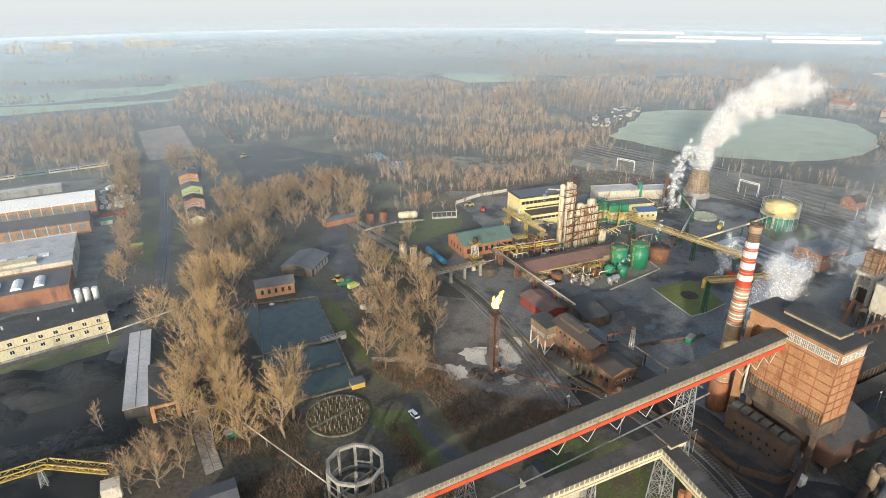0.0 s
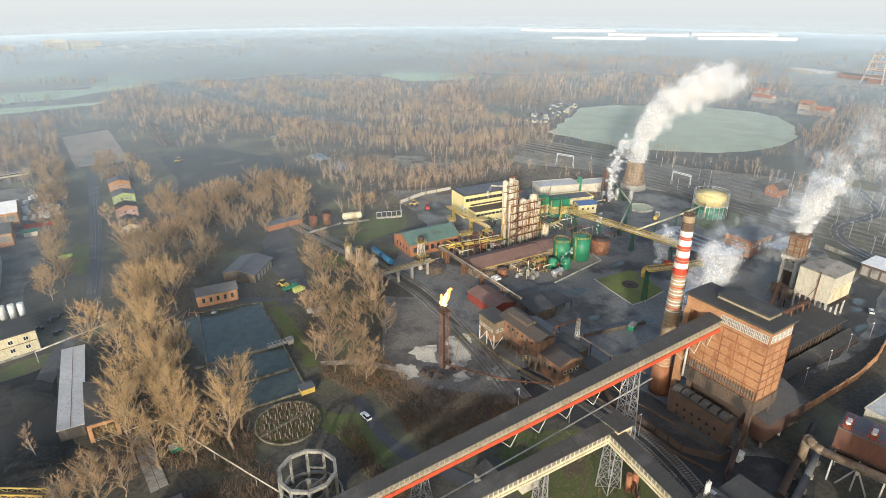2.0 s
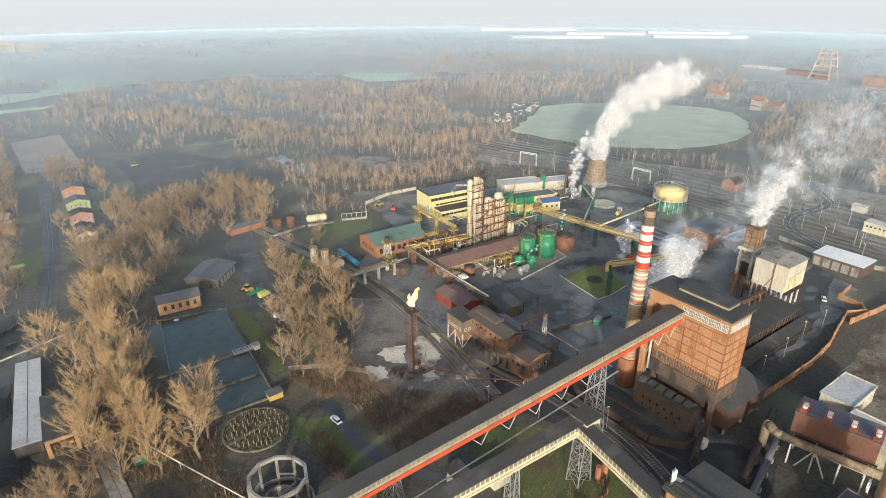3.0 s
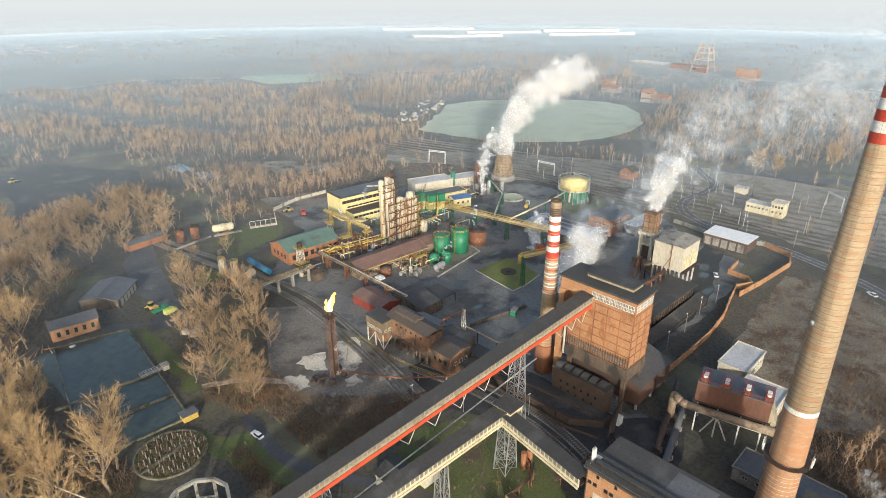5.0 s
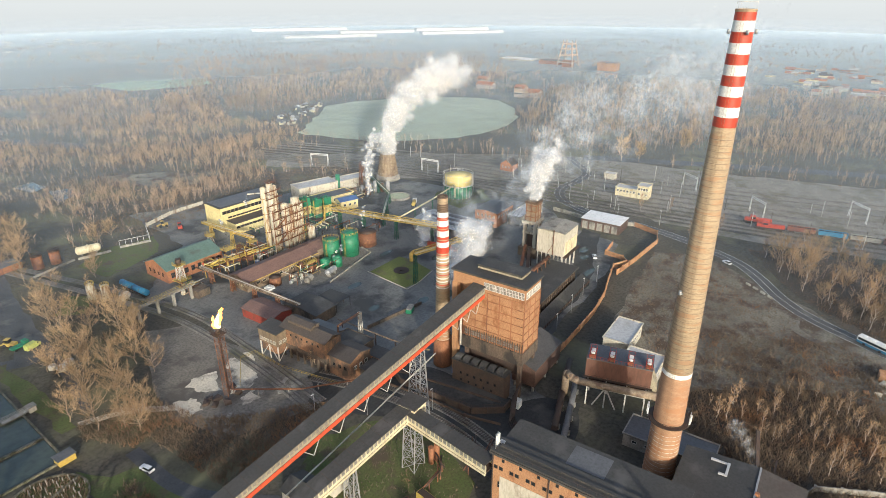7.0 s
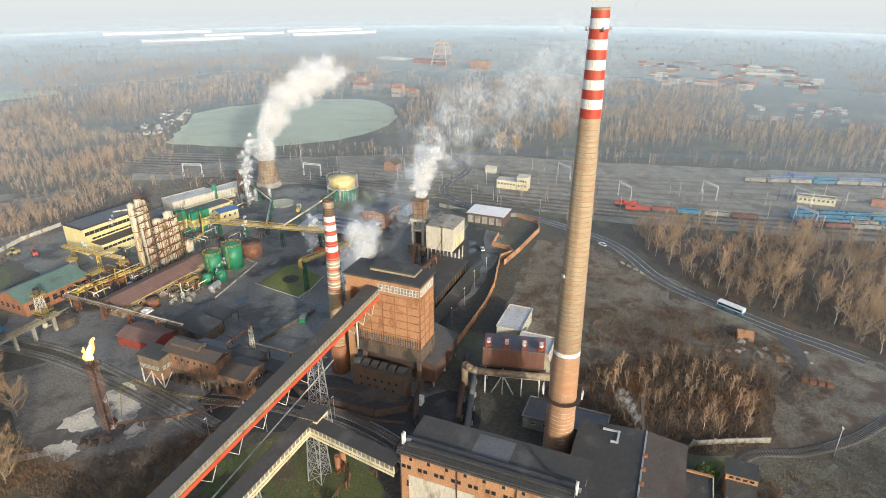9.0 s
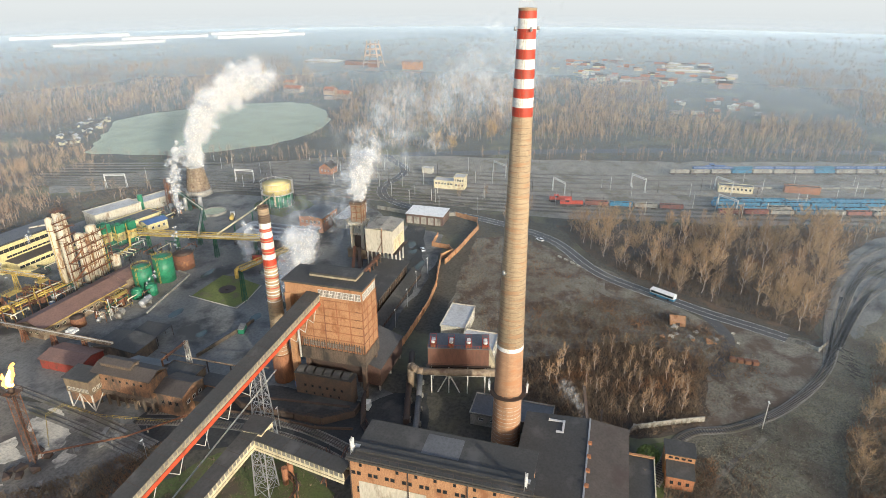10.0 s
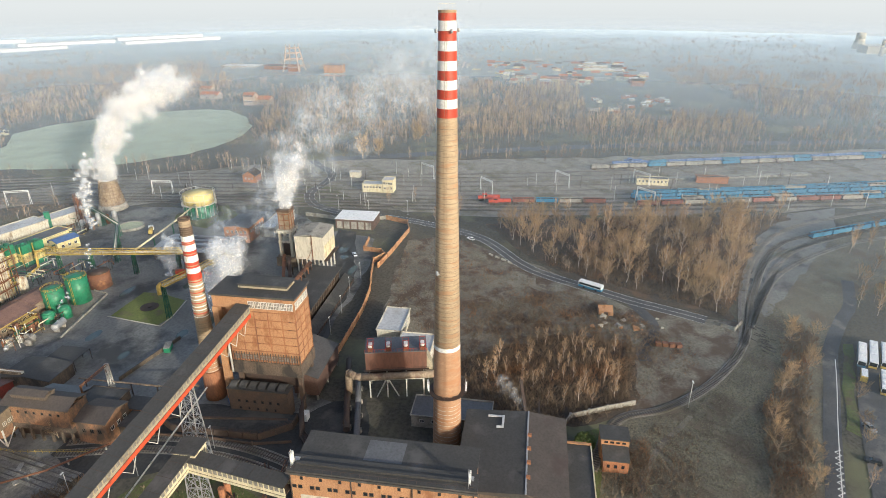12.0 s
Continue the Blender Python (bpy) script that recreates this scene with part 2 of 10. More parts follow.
ROOFTILE = mat("orange_tile_roof", (0.40, 0.17, 0.10), (0.32, 0.14, 0.085), 0.3, 2.0, 0.8)
CHIMNEYLOW = mat("orange_chimney_brick", (0.42, 0.25, 0.148), (0.34, 0.195, 0.115), 0.35, 2.2, 0.9, bump=0.6, stain=(0.35, 0.17, 0.085), amount=0.4, stain_scale=0.16, streak=0.3)
TIMBERPINK = mat("pale_pinkish_concrete", (0.46, 0.36, 0.30), (0.38, 0.30, 0.25), 0.1, 1.0, 0.85)
LAWN = mat("yellow_green_lawn", (0.17, 0.19, 0.05), (0.135, 0.155, 0.042), 0.15, 1.5, 0.95, bump=0.5, stain=(0.13, 0.11, 0.06), amount=0.3, stain_scale=0.12, grit=0.6)
REDWALL = mat("dull_red_wall", (0.30, 0.055, 0.04), (0.24, 0.05, 0.035), 0.3, 2.0, 0.7, stain=(0.14, 0.05, 0.035), amount=0.35, stain_scale=0.3)
TUFT = mat("dry_grass_tufts", (0.25, 0.228, 0.168), (0.18, 0.163, 0.12), 0.06, 1.0, 0.95)
LITTER = mat("dark_leaf_litter", (0.098, 0.074, 0.054), (0.066, 0.052, 0.040), 0.1, 1.2, 0.95, bump=0.6, stain=(0.12, 0.075, 0.045), amount=0.4, stain_scale=0.09, grit=0.7)
COALDUST = mat("thick_coal_dust", (0.050, 0.049, 0.047), (0.034, 0.034, 0.033), 0.08, 1.1, 0.85, bump=0.4, stain=(0.085, 0.078, 0.068), amount=0.35, stain_scale=0.07, grit=0.6)
FLAME = mat("gas_flame", (1.0, 0.5, 0.1), (1.0, 0.6, 0.2), 0.5, 2.0, 1.0, emit=(1.0, 0.33, 0.03), power=3.0)
FLAMECORE = mat("gas_flame_core", (1.0, 0.8, 0.4), (1.0, 0.8, 0.4), 0.5, 2.0, 1.0, emit=(1.0, 0.60, 0.15), power=5.0)
BLUE = mat("blue_wagon_paint", (0.025, 0.19, 0.33), (0.02, 0.15, 0.27), 0.3, 2.0, 0.6, stain=(0.08, 0.10, 0.12), amount=0.3, stain_scale=0.4)
CARDARK = mat("dark_car_paint", (0.03, 0.032, 0.036), (0.025, 0.027, 0.03), 0.3, 2.0, 0.3)
CARWHITE = mat("white_car_paint", (0.80, 0.80, 0.80), (0.76, 0.76, 0.76), 0.3, 2.0, 0.3)
RUBBER = mat("black_rubber", (0.02, 0.02, 0.02), (0.025, 0.025, 0.025), 0.5, 3.0, 0.9)
PINKPATCH = mat("dull_red_ash_ground", (0.34, 0.25, 0.205), (0.26, 0.19, 0.155), 0.05, 0.8, 0.95, bump=0.3, stain=(0.20, 0.17, 0.145), amount=0.5, stain_scale=0.06, grit=0.6)


# ---- builders ----
class Mesh:
    def __init__(self):
        self.v, self.f, self.s, self.round = [], [], [], []

    def _add(self, vs, fs, slot=0):
        o = len(self.v)
        self.v += vs
        self.f += [tuple(i + o for i in f) for f in fs]
        self.s += [slot] * len(fs)
        return self

    def box(self, x0, x1, y0, y1, z0, z1, slot=0):
        vs = [(x, y, z) for z in (z0, z1) for x, y in ((x0, y0), (x1, y0), (x1, y1), (x0, y1))]
        return self._add(vs, [(3, 2, 1, 0), (4, 5, 6, 7), (0, 1, 5, 4), (1, 2, 6, 5), (2, 3, 7, 6), (3, 0, 4, 7)], slot)

    def prism(self, pts, z0, z1, slot=0):
        n = len(pts)
        zs0 = z0 if isinstance(z0, (list, tuple)) else [z0] * n
        zs1 = z1 if isinstance(z1, (list, tuple)) else [z1] * n
        vs = [(p[0], p[1], z) for p, z in zip(pts, zs0)] + [(p[0], p[1], z) for p, z in zip(pts, zs1)]
        fs = [tuple(range(n - 1, -1, -1)), tuple(range(n, 2 * n))] + [(i, (i + 1) % n, n + (i + 1) % n, n + i) for i in range(n)]
        return self._add(vs, fs, slot)

    def cyl(self, x, y, z0, z1, r0, r1=None, n=16, slot=0, cap=True):
        r1 = r0 if r1 is None else r1
        ring = [(math.cos(2 * math.pi * i / n), math.sin(2 * math.pi * i / n)) for i in range(n)]
        vs = [(x + r0 * c, y + r0 * s, z0) for c, s in ring] + [(x + r1 * c, y + r1 * s, z1) for c, s in ring]
        fs = [(i, (i + 1) % n, n + (i + 1) % n, n + i) for i in range(n)]
        self.round += range(len(self.f), len(self.f) + n)
        if cap:
            fs += [tuple(range(n - 1, -1, -1)), tuple(range(n, 2 * n))]
        return self._add(vs, fs, slot)

    def ring(self, x, y, z0, z1, r_in, r_out, n=24, slot=0):
        vs = []
        for r, z in ((r_out, z0), (r_out, z1), (r_in, z1), (r_in, z0)):
            vs += [(x + r * math.cos(2 * math.pi * i / n), y + r * math.sin(2 * math.pi * i / n), z) for i in range(n)]
        fs = []
        for k in range(4):
            a, b = k * n, (k + 1) % 4 * n
            fs += [(a + i, a + (i + 1) % n, b + (i + 1) % n, b + i) for i in range(n)]
        return self._add(vs, fs, slot)

    def beam(self, p, q, w, h=None, slot=0):
        p, q, h = Vector(p), Vector(q), h or w
        d = (q - p).normalized()
        side = d.cross(Vector((0, 0, 1)))
        side = side.normalized() if side.length > 1e-3 else Vector((1, 0, 0))
        up = side.cross(d).normalized()
        vs = []
        for e in (p, q):
            for a, b in ((-1, -1), (1, -1), (1, 1), (-1, 1)):
                vs.append(tuple(e + side * a * w / 2 + up * b * h / 2))
        return self._add(vs, [(3, 2, 1, 0), (4, 5, 6, 7), (0, 1, 5, 4), (1, 2, 6, 5), (2, 3, 7, 6), (3, 0, 4, 7)], slot)

    def tube(self, pts, r, n=8, slot=0):
        for p, q in zip(pts, pts[1:]):
            p, q = Vector(p), Vector(q)
            d = (q - p).normalized()
            a = d.orthogonal().normalized()
            b = d.cross(a)
            vs = [tuple(e + a * (r * math.cos(2 * math.pi * i / n)) + b * (r * math.sin(2 * math.pi * i / n))) for e in (p - d * r * 0.2, q + d * r * 0.2) for i in range(n)]
            self.round += range(len(self.f), len(self.f) + n)
            self._add(vs, [(i, (i + 1) % n, n + (i + 1) % n, n + i) for i in range(n)] + [tuple(range(n - 1, -1, -1)), tuple(range(n, 2 * n))], slot)
        return self

    def gable(self, x0, x1, y0, y1, z, rise, along="x", over=0.4, thick=0.25, slot=0):
        """Two thick roof slopes with the ridge along x or y."""
        if along == "x":
            m, e = (y0 + y1) / 2, over * rise / max(0.1, (y1 - y0) / 2)
            prof = [(y0 - over, z - e), (m, z + rise), (y1 + over, z - e)]
            ends = [(x0 - over, 0), (x1 + over, 0)]
            pt = lambda a, b, zz: (a, b, zz)
        else:
            m, e = (x0 + x1) / 2, over * rise / max(0.1, (x1 - x0) / 2)
            prof = [(x0 - over, z - e), (m, z + rise), (x1 + over, z - e)]
            ends = [(y0 - over, 0), (y1 + over, 0)]
            pt = lambda a, b, zz: (b, a, zz)
        vs = []
        for a, _ in ends:
            vs += [pt(a, b, zz) for b, zz in prof] + [pt(a, b, zz + thick) for b, zz in prof]
        fs = [(3, 4, 10, 9), (4, 5, 11, 10), (1, 0, 6, 7), (2, 1, 7, 8), (0, 3, 9, 6), (5, 2, 8, 11), (0, 1, 4, 3), (1, 2, 5, 4), (7, 6, 9, 10), (8, 7, 10, 11)]
        return self._add(vs, fs, slot)

    def gable_wall(self, x0, x1, y0, y1, z0, z, rise, along="x", slot=0):
        if along == "x":
            m = (y0 + y1) / 2
            prof = [(y0, z0), (y1, z0), (y1, z), (m, z + rise), (y0, z)]
            vs = [(x, y, zz) for x in (x0, x1) for y, zz in prof]
        else:
            m = (x0 + x1) / 2
            prof = [(x0, z0), (x1, z0), (x1, z), (m, z + rise), (x0, z)]
            vs = [(x, y, zz) for y in (y1, y0) for x, zz in prof]
        fs = [(4, 3, 2, 1, 0), (5, 6, 7, 8, 9)] + [(i, (i + 1) % 5, 5 + (i + 1) % 5, 5 + i) for i in range(5)]
        return self._add(vs, fs, slot)

    def data(self, name, *mats):
        me = bpy.data.meshes.new(name)
        me.from_pydata(self.v, [], self.f)
        for m in mats:
            me.materials.append(m)
        if any(self.s):
            me.polygons.foreach_set("material_index", self.s)
        for i in self.round:
            me.polygons[i].use_smooth = True
        me.update()
        return me


def thing(name, label, category, x=0, y=0, z=0, rz=0, group=""):
    ob = new(name)
    ob.empty_display_size = 0.5
    ob.matrix_basis = pose(x, y, z, 0, 0, rz)
    return tagged(ob, label, category, group)


def part(name, mesh, material, parent=None, label="", at=None, rz=0):
    mats = material if isinstance(material, (list, tuple)) else [material]
    data = mesh.data(name, *mats) if isinstance(mesh, Mesh) else mesh
    ob = new(name, data)
    if parent:
        ob.parent = parent
    if at:
        ob.matrix_basis = pose(*at, 0, 0, rz)
    if label:
        ob["label"] = label
    return ob


def structure(name, mesh, material, label="", category="", kind="structure"):
    return tagged(part(name, mesh, material), label, category, kind=kind)


WINDOWS = {}


def window_mesh(w, h, frame_mat, glass_mat, bars):
    """Frame and pane of one kind of window, each built once."""
    key = (w, h, frame_mat.name, glass_mat.name, bars)
    if key not in WINDOWS:
        m, e = Mesh(), 0.09
        for a, b, c, d in ((-w / 2, w / 2, -h / 2, -h / 2 + e), (-w / 2, w / 2, h / 2 - e, h / 2), (-w / 2, -w / 2 + e, -h / 2, h / 2), (w / 2 - e, w / 2, -h / 2, h / 2)):
            m.box(-0.09, -0.02, a, b, c, d)
        bar = Mesh()
        for i in range(1, bars + 1):
            yb = -w / 2 + w * i / (bars + 1)
            (bar if bars > 1 else m).box(-0.07, -0.02, yb - 0.04, yb + 0.04, -h / 2, h / 2)
        if h > 1.6:
            (bar if bars > 1 else m).box(-0.068, -0.022, -w / 2, w / 2, -0.04, 0.04)
        WINDOWS[key] = m.data("window", frame_mat), bar.data("glazing_bars", frame_mat) if bars > 1 else None, Mesh().box(-0.03, 0.10, -w / 2, w / 2, -h / 2, h / 2).data("pane", glass_mat)
    return WINDOWS[key]


def windows(parent, face, plane, a0, a1, n, z, w=1.2, h=1.4, frame_mat=None, glass_mat=None, bars=1):
    """A row of n windows on one face ('-x', '+x', '-y', '+y') of a thing, from a0 to a1 along it."""
    frame_me, bar_me, pane_me = window_mesh(w, h, frame_mat or WHITE, glass_mat or GLASS, bars)
    for i in range(n):
        a = a0 + (a1 - a0) * (i + 0.5) / n
        x, y, rz = {"-x": (plane, a, 0), "+x": (plane, a, 180), "-y": (a, plane, 90), "+y": (a, plane, -90)}[face]
        w_ob = part("window", frame_me, None, parent, at=(x, y, z), rz=rz)
        part("pane", pane_me, None, w_ob)
        if bar_me:
            part("glazing_bars", bar_me, None, w_ob)


def hall(name, label, category, x0, x1, y0, y1, h, wall, roof, rise=0.0, along="x", parapet=0.35, plinth=None, z0=0.0, rz=0):
    """A plain building: walls with a flat or pitched roof. Its origin is the corner x0, y0."""
    t = thing(name, label, category, x0, y0, z0, rz)
    L, W = x1 - x0, y1 - y0
    if rise:
        part("wall", Mesh().gable_wall(0, L, 0, W, 0, h, rise, along), wall, t)
        part("roof", Mesh().gable(0, L, 0, W, h + 0.02, rise, along), roof, t)
    else:
        part("wall", Mesh().box(0, L, 0, W, 0, h), wall, t)
        m = Mesh().box(-0.3, L + 0.3, -0.3, W + 0.3, h, h + 0.18)
        part("roof", m, roof, t)
        if parapet:
            p = Mesh()
            for a, b, c, d in ((-0.3, L + 0.3, -0.3, -0.02), (-0.3, L + 0.3, W + 0.02, W + 0.3), (-0.3, -0.02, -0.02, W + 0.02), (L + 0.02, L + 0.3, -0.02, W + 0.02)):
                p.box(a, b, c, d, h + 0.18, h + 0.18 + parapet)
            part("parapet", p, wall, t)
    if plinth:
        part("plinth", Mesh().box(-0.12, L + 0.12, -0.12, W + 0.12, 0, 0.8), plinth, t)
    return t


def rough_edge(pts, step=6.0, jitter=1.2):
    """A closed outline with the long sides broken and a little uneven."""
    out = []
    for i, p in enumerate(pts):
        q = pts[(i + 1) % len(pts)]
        d = math.hypot(q[0] - p[0], q[1] - p[1])
        k = max(1, int(d / step))
        for j in range(k):
            t = j / k
            x, y = p[0] + (q[0] - p[0]) * t, p[1] + (q[1] - p[1]) * t
            a = noise.noise((x * 0.09, y * 0.09, 1.7)) * jitter * 2
            b = noise.noise((x * 0.09, y * 0.09, 7.3)) * jitter * 2
            a += noise.noise((x * 0.5, y * 0.5, 4.1)) * jitter
            b += noise.noise((x * 0.5, y * 0.5, 9.7)) * jitter
            out.append((x + a, y + b))
    return out


COVER = []


def patch(name, pts, z, material, label, category, step=6.0, jitter=1.2):
    """A flat area of ground cover; filled by triangulation."""
    if category not in ("grass", "leaf litter"):
        COVER.append(pts)
    bm = bmesh.new()
    vs = [bm.verts.new((x, y, z)) for x, y in rough_edge(pts, step, jitter)]
    fc = bm.faces.new(vs)
    bm.normal_update()
    if fc.normal.z < 0:
        fc.normal_flip()
    bmesh.ops.triangulate(bm, faces=[fc])
    me = bpy.data.meshes.new(name)
    bm.to_mesh(me)
    bm.free()
    me.materials.append(material)
    return tagged(new(name, me), label, category, kind="structure")


def ribbon(pts, w, z, dz=0.0):
    """A strip along a line of points."""
    m, vs = Mesh(), []
    for i, p in enumerate(pts):
        a, b = pts[max(0, i - 1)], pts[min(len(pts) - 1, i + 1)]
        d = Vector((b[0] - a[0], b[1] - a[1])).normalized()
        vs += [(p[0] - d.y * w / 2, p[1] + d.x * w / 2, z), (p[0] + d.y * w / 2, p[1] - d.x * w / 2, z)]
    fs = [(2 * i, 2 * i + 1, 2 * i + 3, 2 * i + 2) for i in range(len(pts) - 1)]
    return m._add(vs, fs)


def smooth_line(pts, k=8):
    """Points along a smooth line through pts."""
    out = []
    P = [Vector((*p, 0)) if len(p) == 2 else Vector(p) for p in pts]
    P = [2 * P[0] - P[1]] + P + [2 * P[-1] - P[-2]]
    for i in range(1, len(P) - 2):
        for j in range(k):
            t = j / k
            a, b, c, d = P[i - 1], P[i], P[i + 1], P[i + 2]
            q = 0.5 * ((2 * b) + (c - a) * t + (2 * a - 5 * b + 4 * c - d) * t * t + (3 * b - a - 3 * c + d) * t ** 3)
            out.append(tuple(q) if len(pts[0]) == 3 else (q.x, q.y))
    out.append(tuple(pts[-1]))
    return out


def inside(xy, poly):
    x, y = xy[:, 0], xy[:, 1]
    hit = np.zeros(len(xy), bool)
    for (ax, ay), (bx, by) in zip(poly, poly[1:] + poly[:1]):
        c = (ay > y) != (by > y)
        if by != ay:
            hit ^= c & (x < (bx - ax) * (y - ay) / (by - ay) + ax)
    return hit


def scatter(poly, per_hectare, rng):
    xs, ys = [p[0] for p in poly], [p[1] for p in poly]
    n = int((max(xs) - min(xs)) * (max(ys) - min(ys)) / 1e4 * per_hectare)
    xy = np.stack([rng.uniform(min(xs), max(xs), n), rng.uniform(min(ys), max(ys), n)], 1)
    return xy[inside(xy, poly)]


def triangles(name, verts, material, label, category, kind="stuff"):
    """One object from an array of loose triangles, n x 3 x 3."""
    n = len(verts)
    me = bpy.data.meshes.new(name)
    me.vertices.add(3 * n)
    me.vertices.foreach_set("co", verts.reshape(-1).astype(np.float32))
    me.loops.add(3 * n)
    me.loops.foreach_set("vertex_index", np.arange(3 * n, dtype=np.int32))
    me.polygons.add(n)
    me.polygons.foreach_set("loop_start", np.arange(0, 3 * n, 3, dtype=np.int32))
    me.materials.append(material)
    me.update(calc_edges=True)
    ob = new(name, me)
    return tagged(ob, label, category, kind=kind) if kind else ob


def slivers(base, tip, width, rng):
    """Thin triangles from base to tip, each turned at random about its length."""
    d = tip - base
    r = rng.normal(size=d.shape)
    s = np.cross(d, r)
    s /= np.linalg.norm(s, axis=1, keepdims=True) + 1e-9
    s *= np.asarray(width).reshape(-1, 1) / 2
    return np.stack([base - s, base + s, tip], 1)


# ---- ground, water, roads ----
m = Mesh()
N = 64
rings = [0, 60, 120, 200, 320, 500, 800, 1300, 2200, 3600, 4800]
vs, fs = [(0, 0, 0)], []
for r in rings[1:]:
    vs += [(r * math.cos(2 * math.pi * i / N), r * math.sin(2 * math.pi * i / N), 0) for i in range(N)]
fs += [(0, 1 + i, 1 + (i + 1) % N) for i in range(N)]
for k in range(len(rings) - 2):
    a, b = 1 + k * N, 1 + (k + 1) * N
    fs += [(a + i, b + i, b + (i + 1) % N, a + (i + 1) % N) for i in range(N)]
m._add(vs, fs)
structure("ground", m, SOIL, "brown winter soil with dead grass and leaf litter", "ground")

patch("moor", [(200.5, 55.3), (243, 59.9), (278.9, 62.6), (288.9, 40.3), (247.4, -16.9), (223, -43), (216, -83), (199, -78.4), (175, -61.5), (159.5, -45), (151.6, -30.8), (156.5, 14.3), (168.4, 46.3)], 0.03, MOOR, "frosty dead grass on open waste ground", "grass")
patch("meadow", [(146, -22), (158, -46), (174, -63), (201, -81), (250, -100), (292, -122), (318, -152), (345, -205), (318, -222), (280, -172), (242, -134), (205, -112), (180, -101), (128, -80), (112.4, -60), (112.4, -21.3)], 0.03, MEADOW, "dry trampled meadow beside the curved track", "grass")
patch("coke_yard", [(104.3, 118.2), (110.7, 162.1), (116.1, 195.3), (109.9, 225.9), (154.7, 259.9), (164, 324.4), (200.7, 308), (226.6, 279), (245.9, 277.1), (305.8, 237.8), (310.8, 136.5), (286.1, 106.1), (276.5, 79.9), (253.4, 75), (166, 71.2), (148.9, 62.8), (137.4, 49.1), (111.7, 57.9), (111.4, 93)], 0.04, BLACK, "black coke dust and asphalt over the plant yard", "yard", jitter=1.5)
patch("coal_yard", [(-117.3, 215.1), (-59.2, 219.3), (-44.5, 219.3), (-20.5, 220.6), (-22.2, 181.1), (-13.1, 163.6), (-25.8, 154.2), (-33.8, 124), (-131.8, 128.2)], 0.04, COAL, "black coal storage ground", "yard")
patch("siding_bed", [(103, 112), (112, 130), (126, 126), (136, 106), (140, 92), (140, 64), (146, 58), (150, 48), (136, 44), (118, 42), (106, 50), (109, 70), (112, 90)], 0.055, COALDUST, "thick black coal dust round the sidings", "yard", 4.0, 1.0)
patch("wharf_road", [(166, 74), (204, 75), (240, 78), (262, 86), (286, 92), (288, 102), (262, 98), (232, 84), (200, 80), (166, 80)], 0.055, COALDUST, "black coke road beside the perimeter wall", "yard", 4.0, 0.8)
patch("curved_siding_bed", [(287, -102), (351, -147), (364, -178), (305, -152), (255, -116), (222, -94), (245, -92)], 0.042, BLACK, "dark ballast and cinders round the curved sidings", "yard", 5.0, 1.2)
for pts in ([(149.6, 16.4), (174.7, 22.1), (194, -6.5), (197, -26), (186, -40), (156.3, -34.8), (145.2, -16.3)], [(307.3, 25), (323.2, -35), (343.6, -144.4), (309.8, -117), (250, -93), (218, -80), (226, -58), (240, -30), (262, -4)]):
    patch("leaf_litter", pts, 0.06, LITTER, "dark brown leaf litter below bare trees", "leaf litter", 5.0, 2.0)
patch("slurry_yard", [(43.8, 372.8), (55.3, 420.3), (54.3, 492.8), (92.8, 505.7), (132.7, 436.3), (122.5, 394.7), (89.4, 374)], 0.04, COALDUST, "dark slurry flats with tracks", "yard")
patch("grey_yard", [(77.5, 127.3), (73.4, 149.2), (83.1, 174.1), (98.6, 201.1), (110.4, 191.9), (111.1, 125.8), (97.4, 116.6)], 0.05, GREYDUST, "grey dusty flare yard", "yard")
for pts in ([(84, 158), (89.2, 160.4), (95.6, 158.4), (92, 147), (86.7, 150.8)], [(98.7, 157.4), (106, 160), (113.1, 156.3), (105.3, 147.5), (96.7, 140.4), (91.8, 144.1), (97.6, 152)], [(78.1, 154.8), (84.3, 148.8), (81.8, 142), (75.5, 146.8)], [(92, 139.5), (98, 138), (95, 133), (89, 134)]):
    patch("pale_stone_spill", pts, 0.07, PALE, "pale crushed stone spilled round the flare base", "stone", 0.9, 1.3)
patch("stone_track", [(57.4, 170.6), (69.3, 164.1), (77.3, 154.4), (83.4, 146.8), (81.8, 144.5), (75.0, 152.6), (67.4, 161.1), (57.4, 167.5)], 0.10, PALE, "pale stone track", "track", 2.5, 0.8)
patch("workshop_yard", [(70.9, 283.3), (65.1, 257.6), (67.1, 236.6), (61.3, 223.7), (45.4, 232.5), (43.4, 226.9), (63.2, 215.9), (73.1, 215.2), (76.9, 235.9), (82.5, 273), (97.4, 317.5), (91.7, 321.7)], 0.05, TARMAC, "asphalt yard round the workshop", "yard")
patch("ash_pitch", [(-0.6, 492.9), (34.6, 493), (31.5, 618.6), (-5.7, 607.2)], 0.05, PINKPATCH, "dull red ash pitch among bare trees", "yard", jitter=0.3)
patch("concrete_apron", [(1, 494), (34, 494), (34, 522), (0, 520)], 0.08, CONCRETE, "pale concrete apron before the ash pitch", "yard", jitter=0.3)
patch("left_yard", [(-107.8, 467.6), (-27.5, 457.2), (-16.4, 411.1), (-21.8, 329.1), (-34.2, 265.5), (-116, 250.2)], 0.03, GREYDUST, "grey works yard between the sheds", "yard")

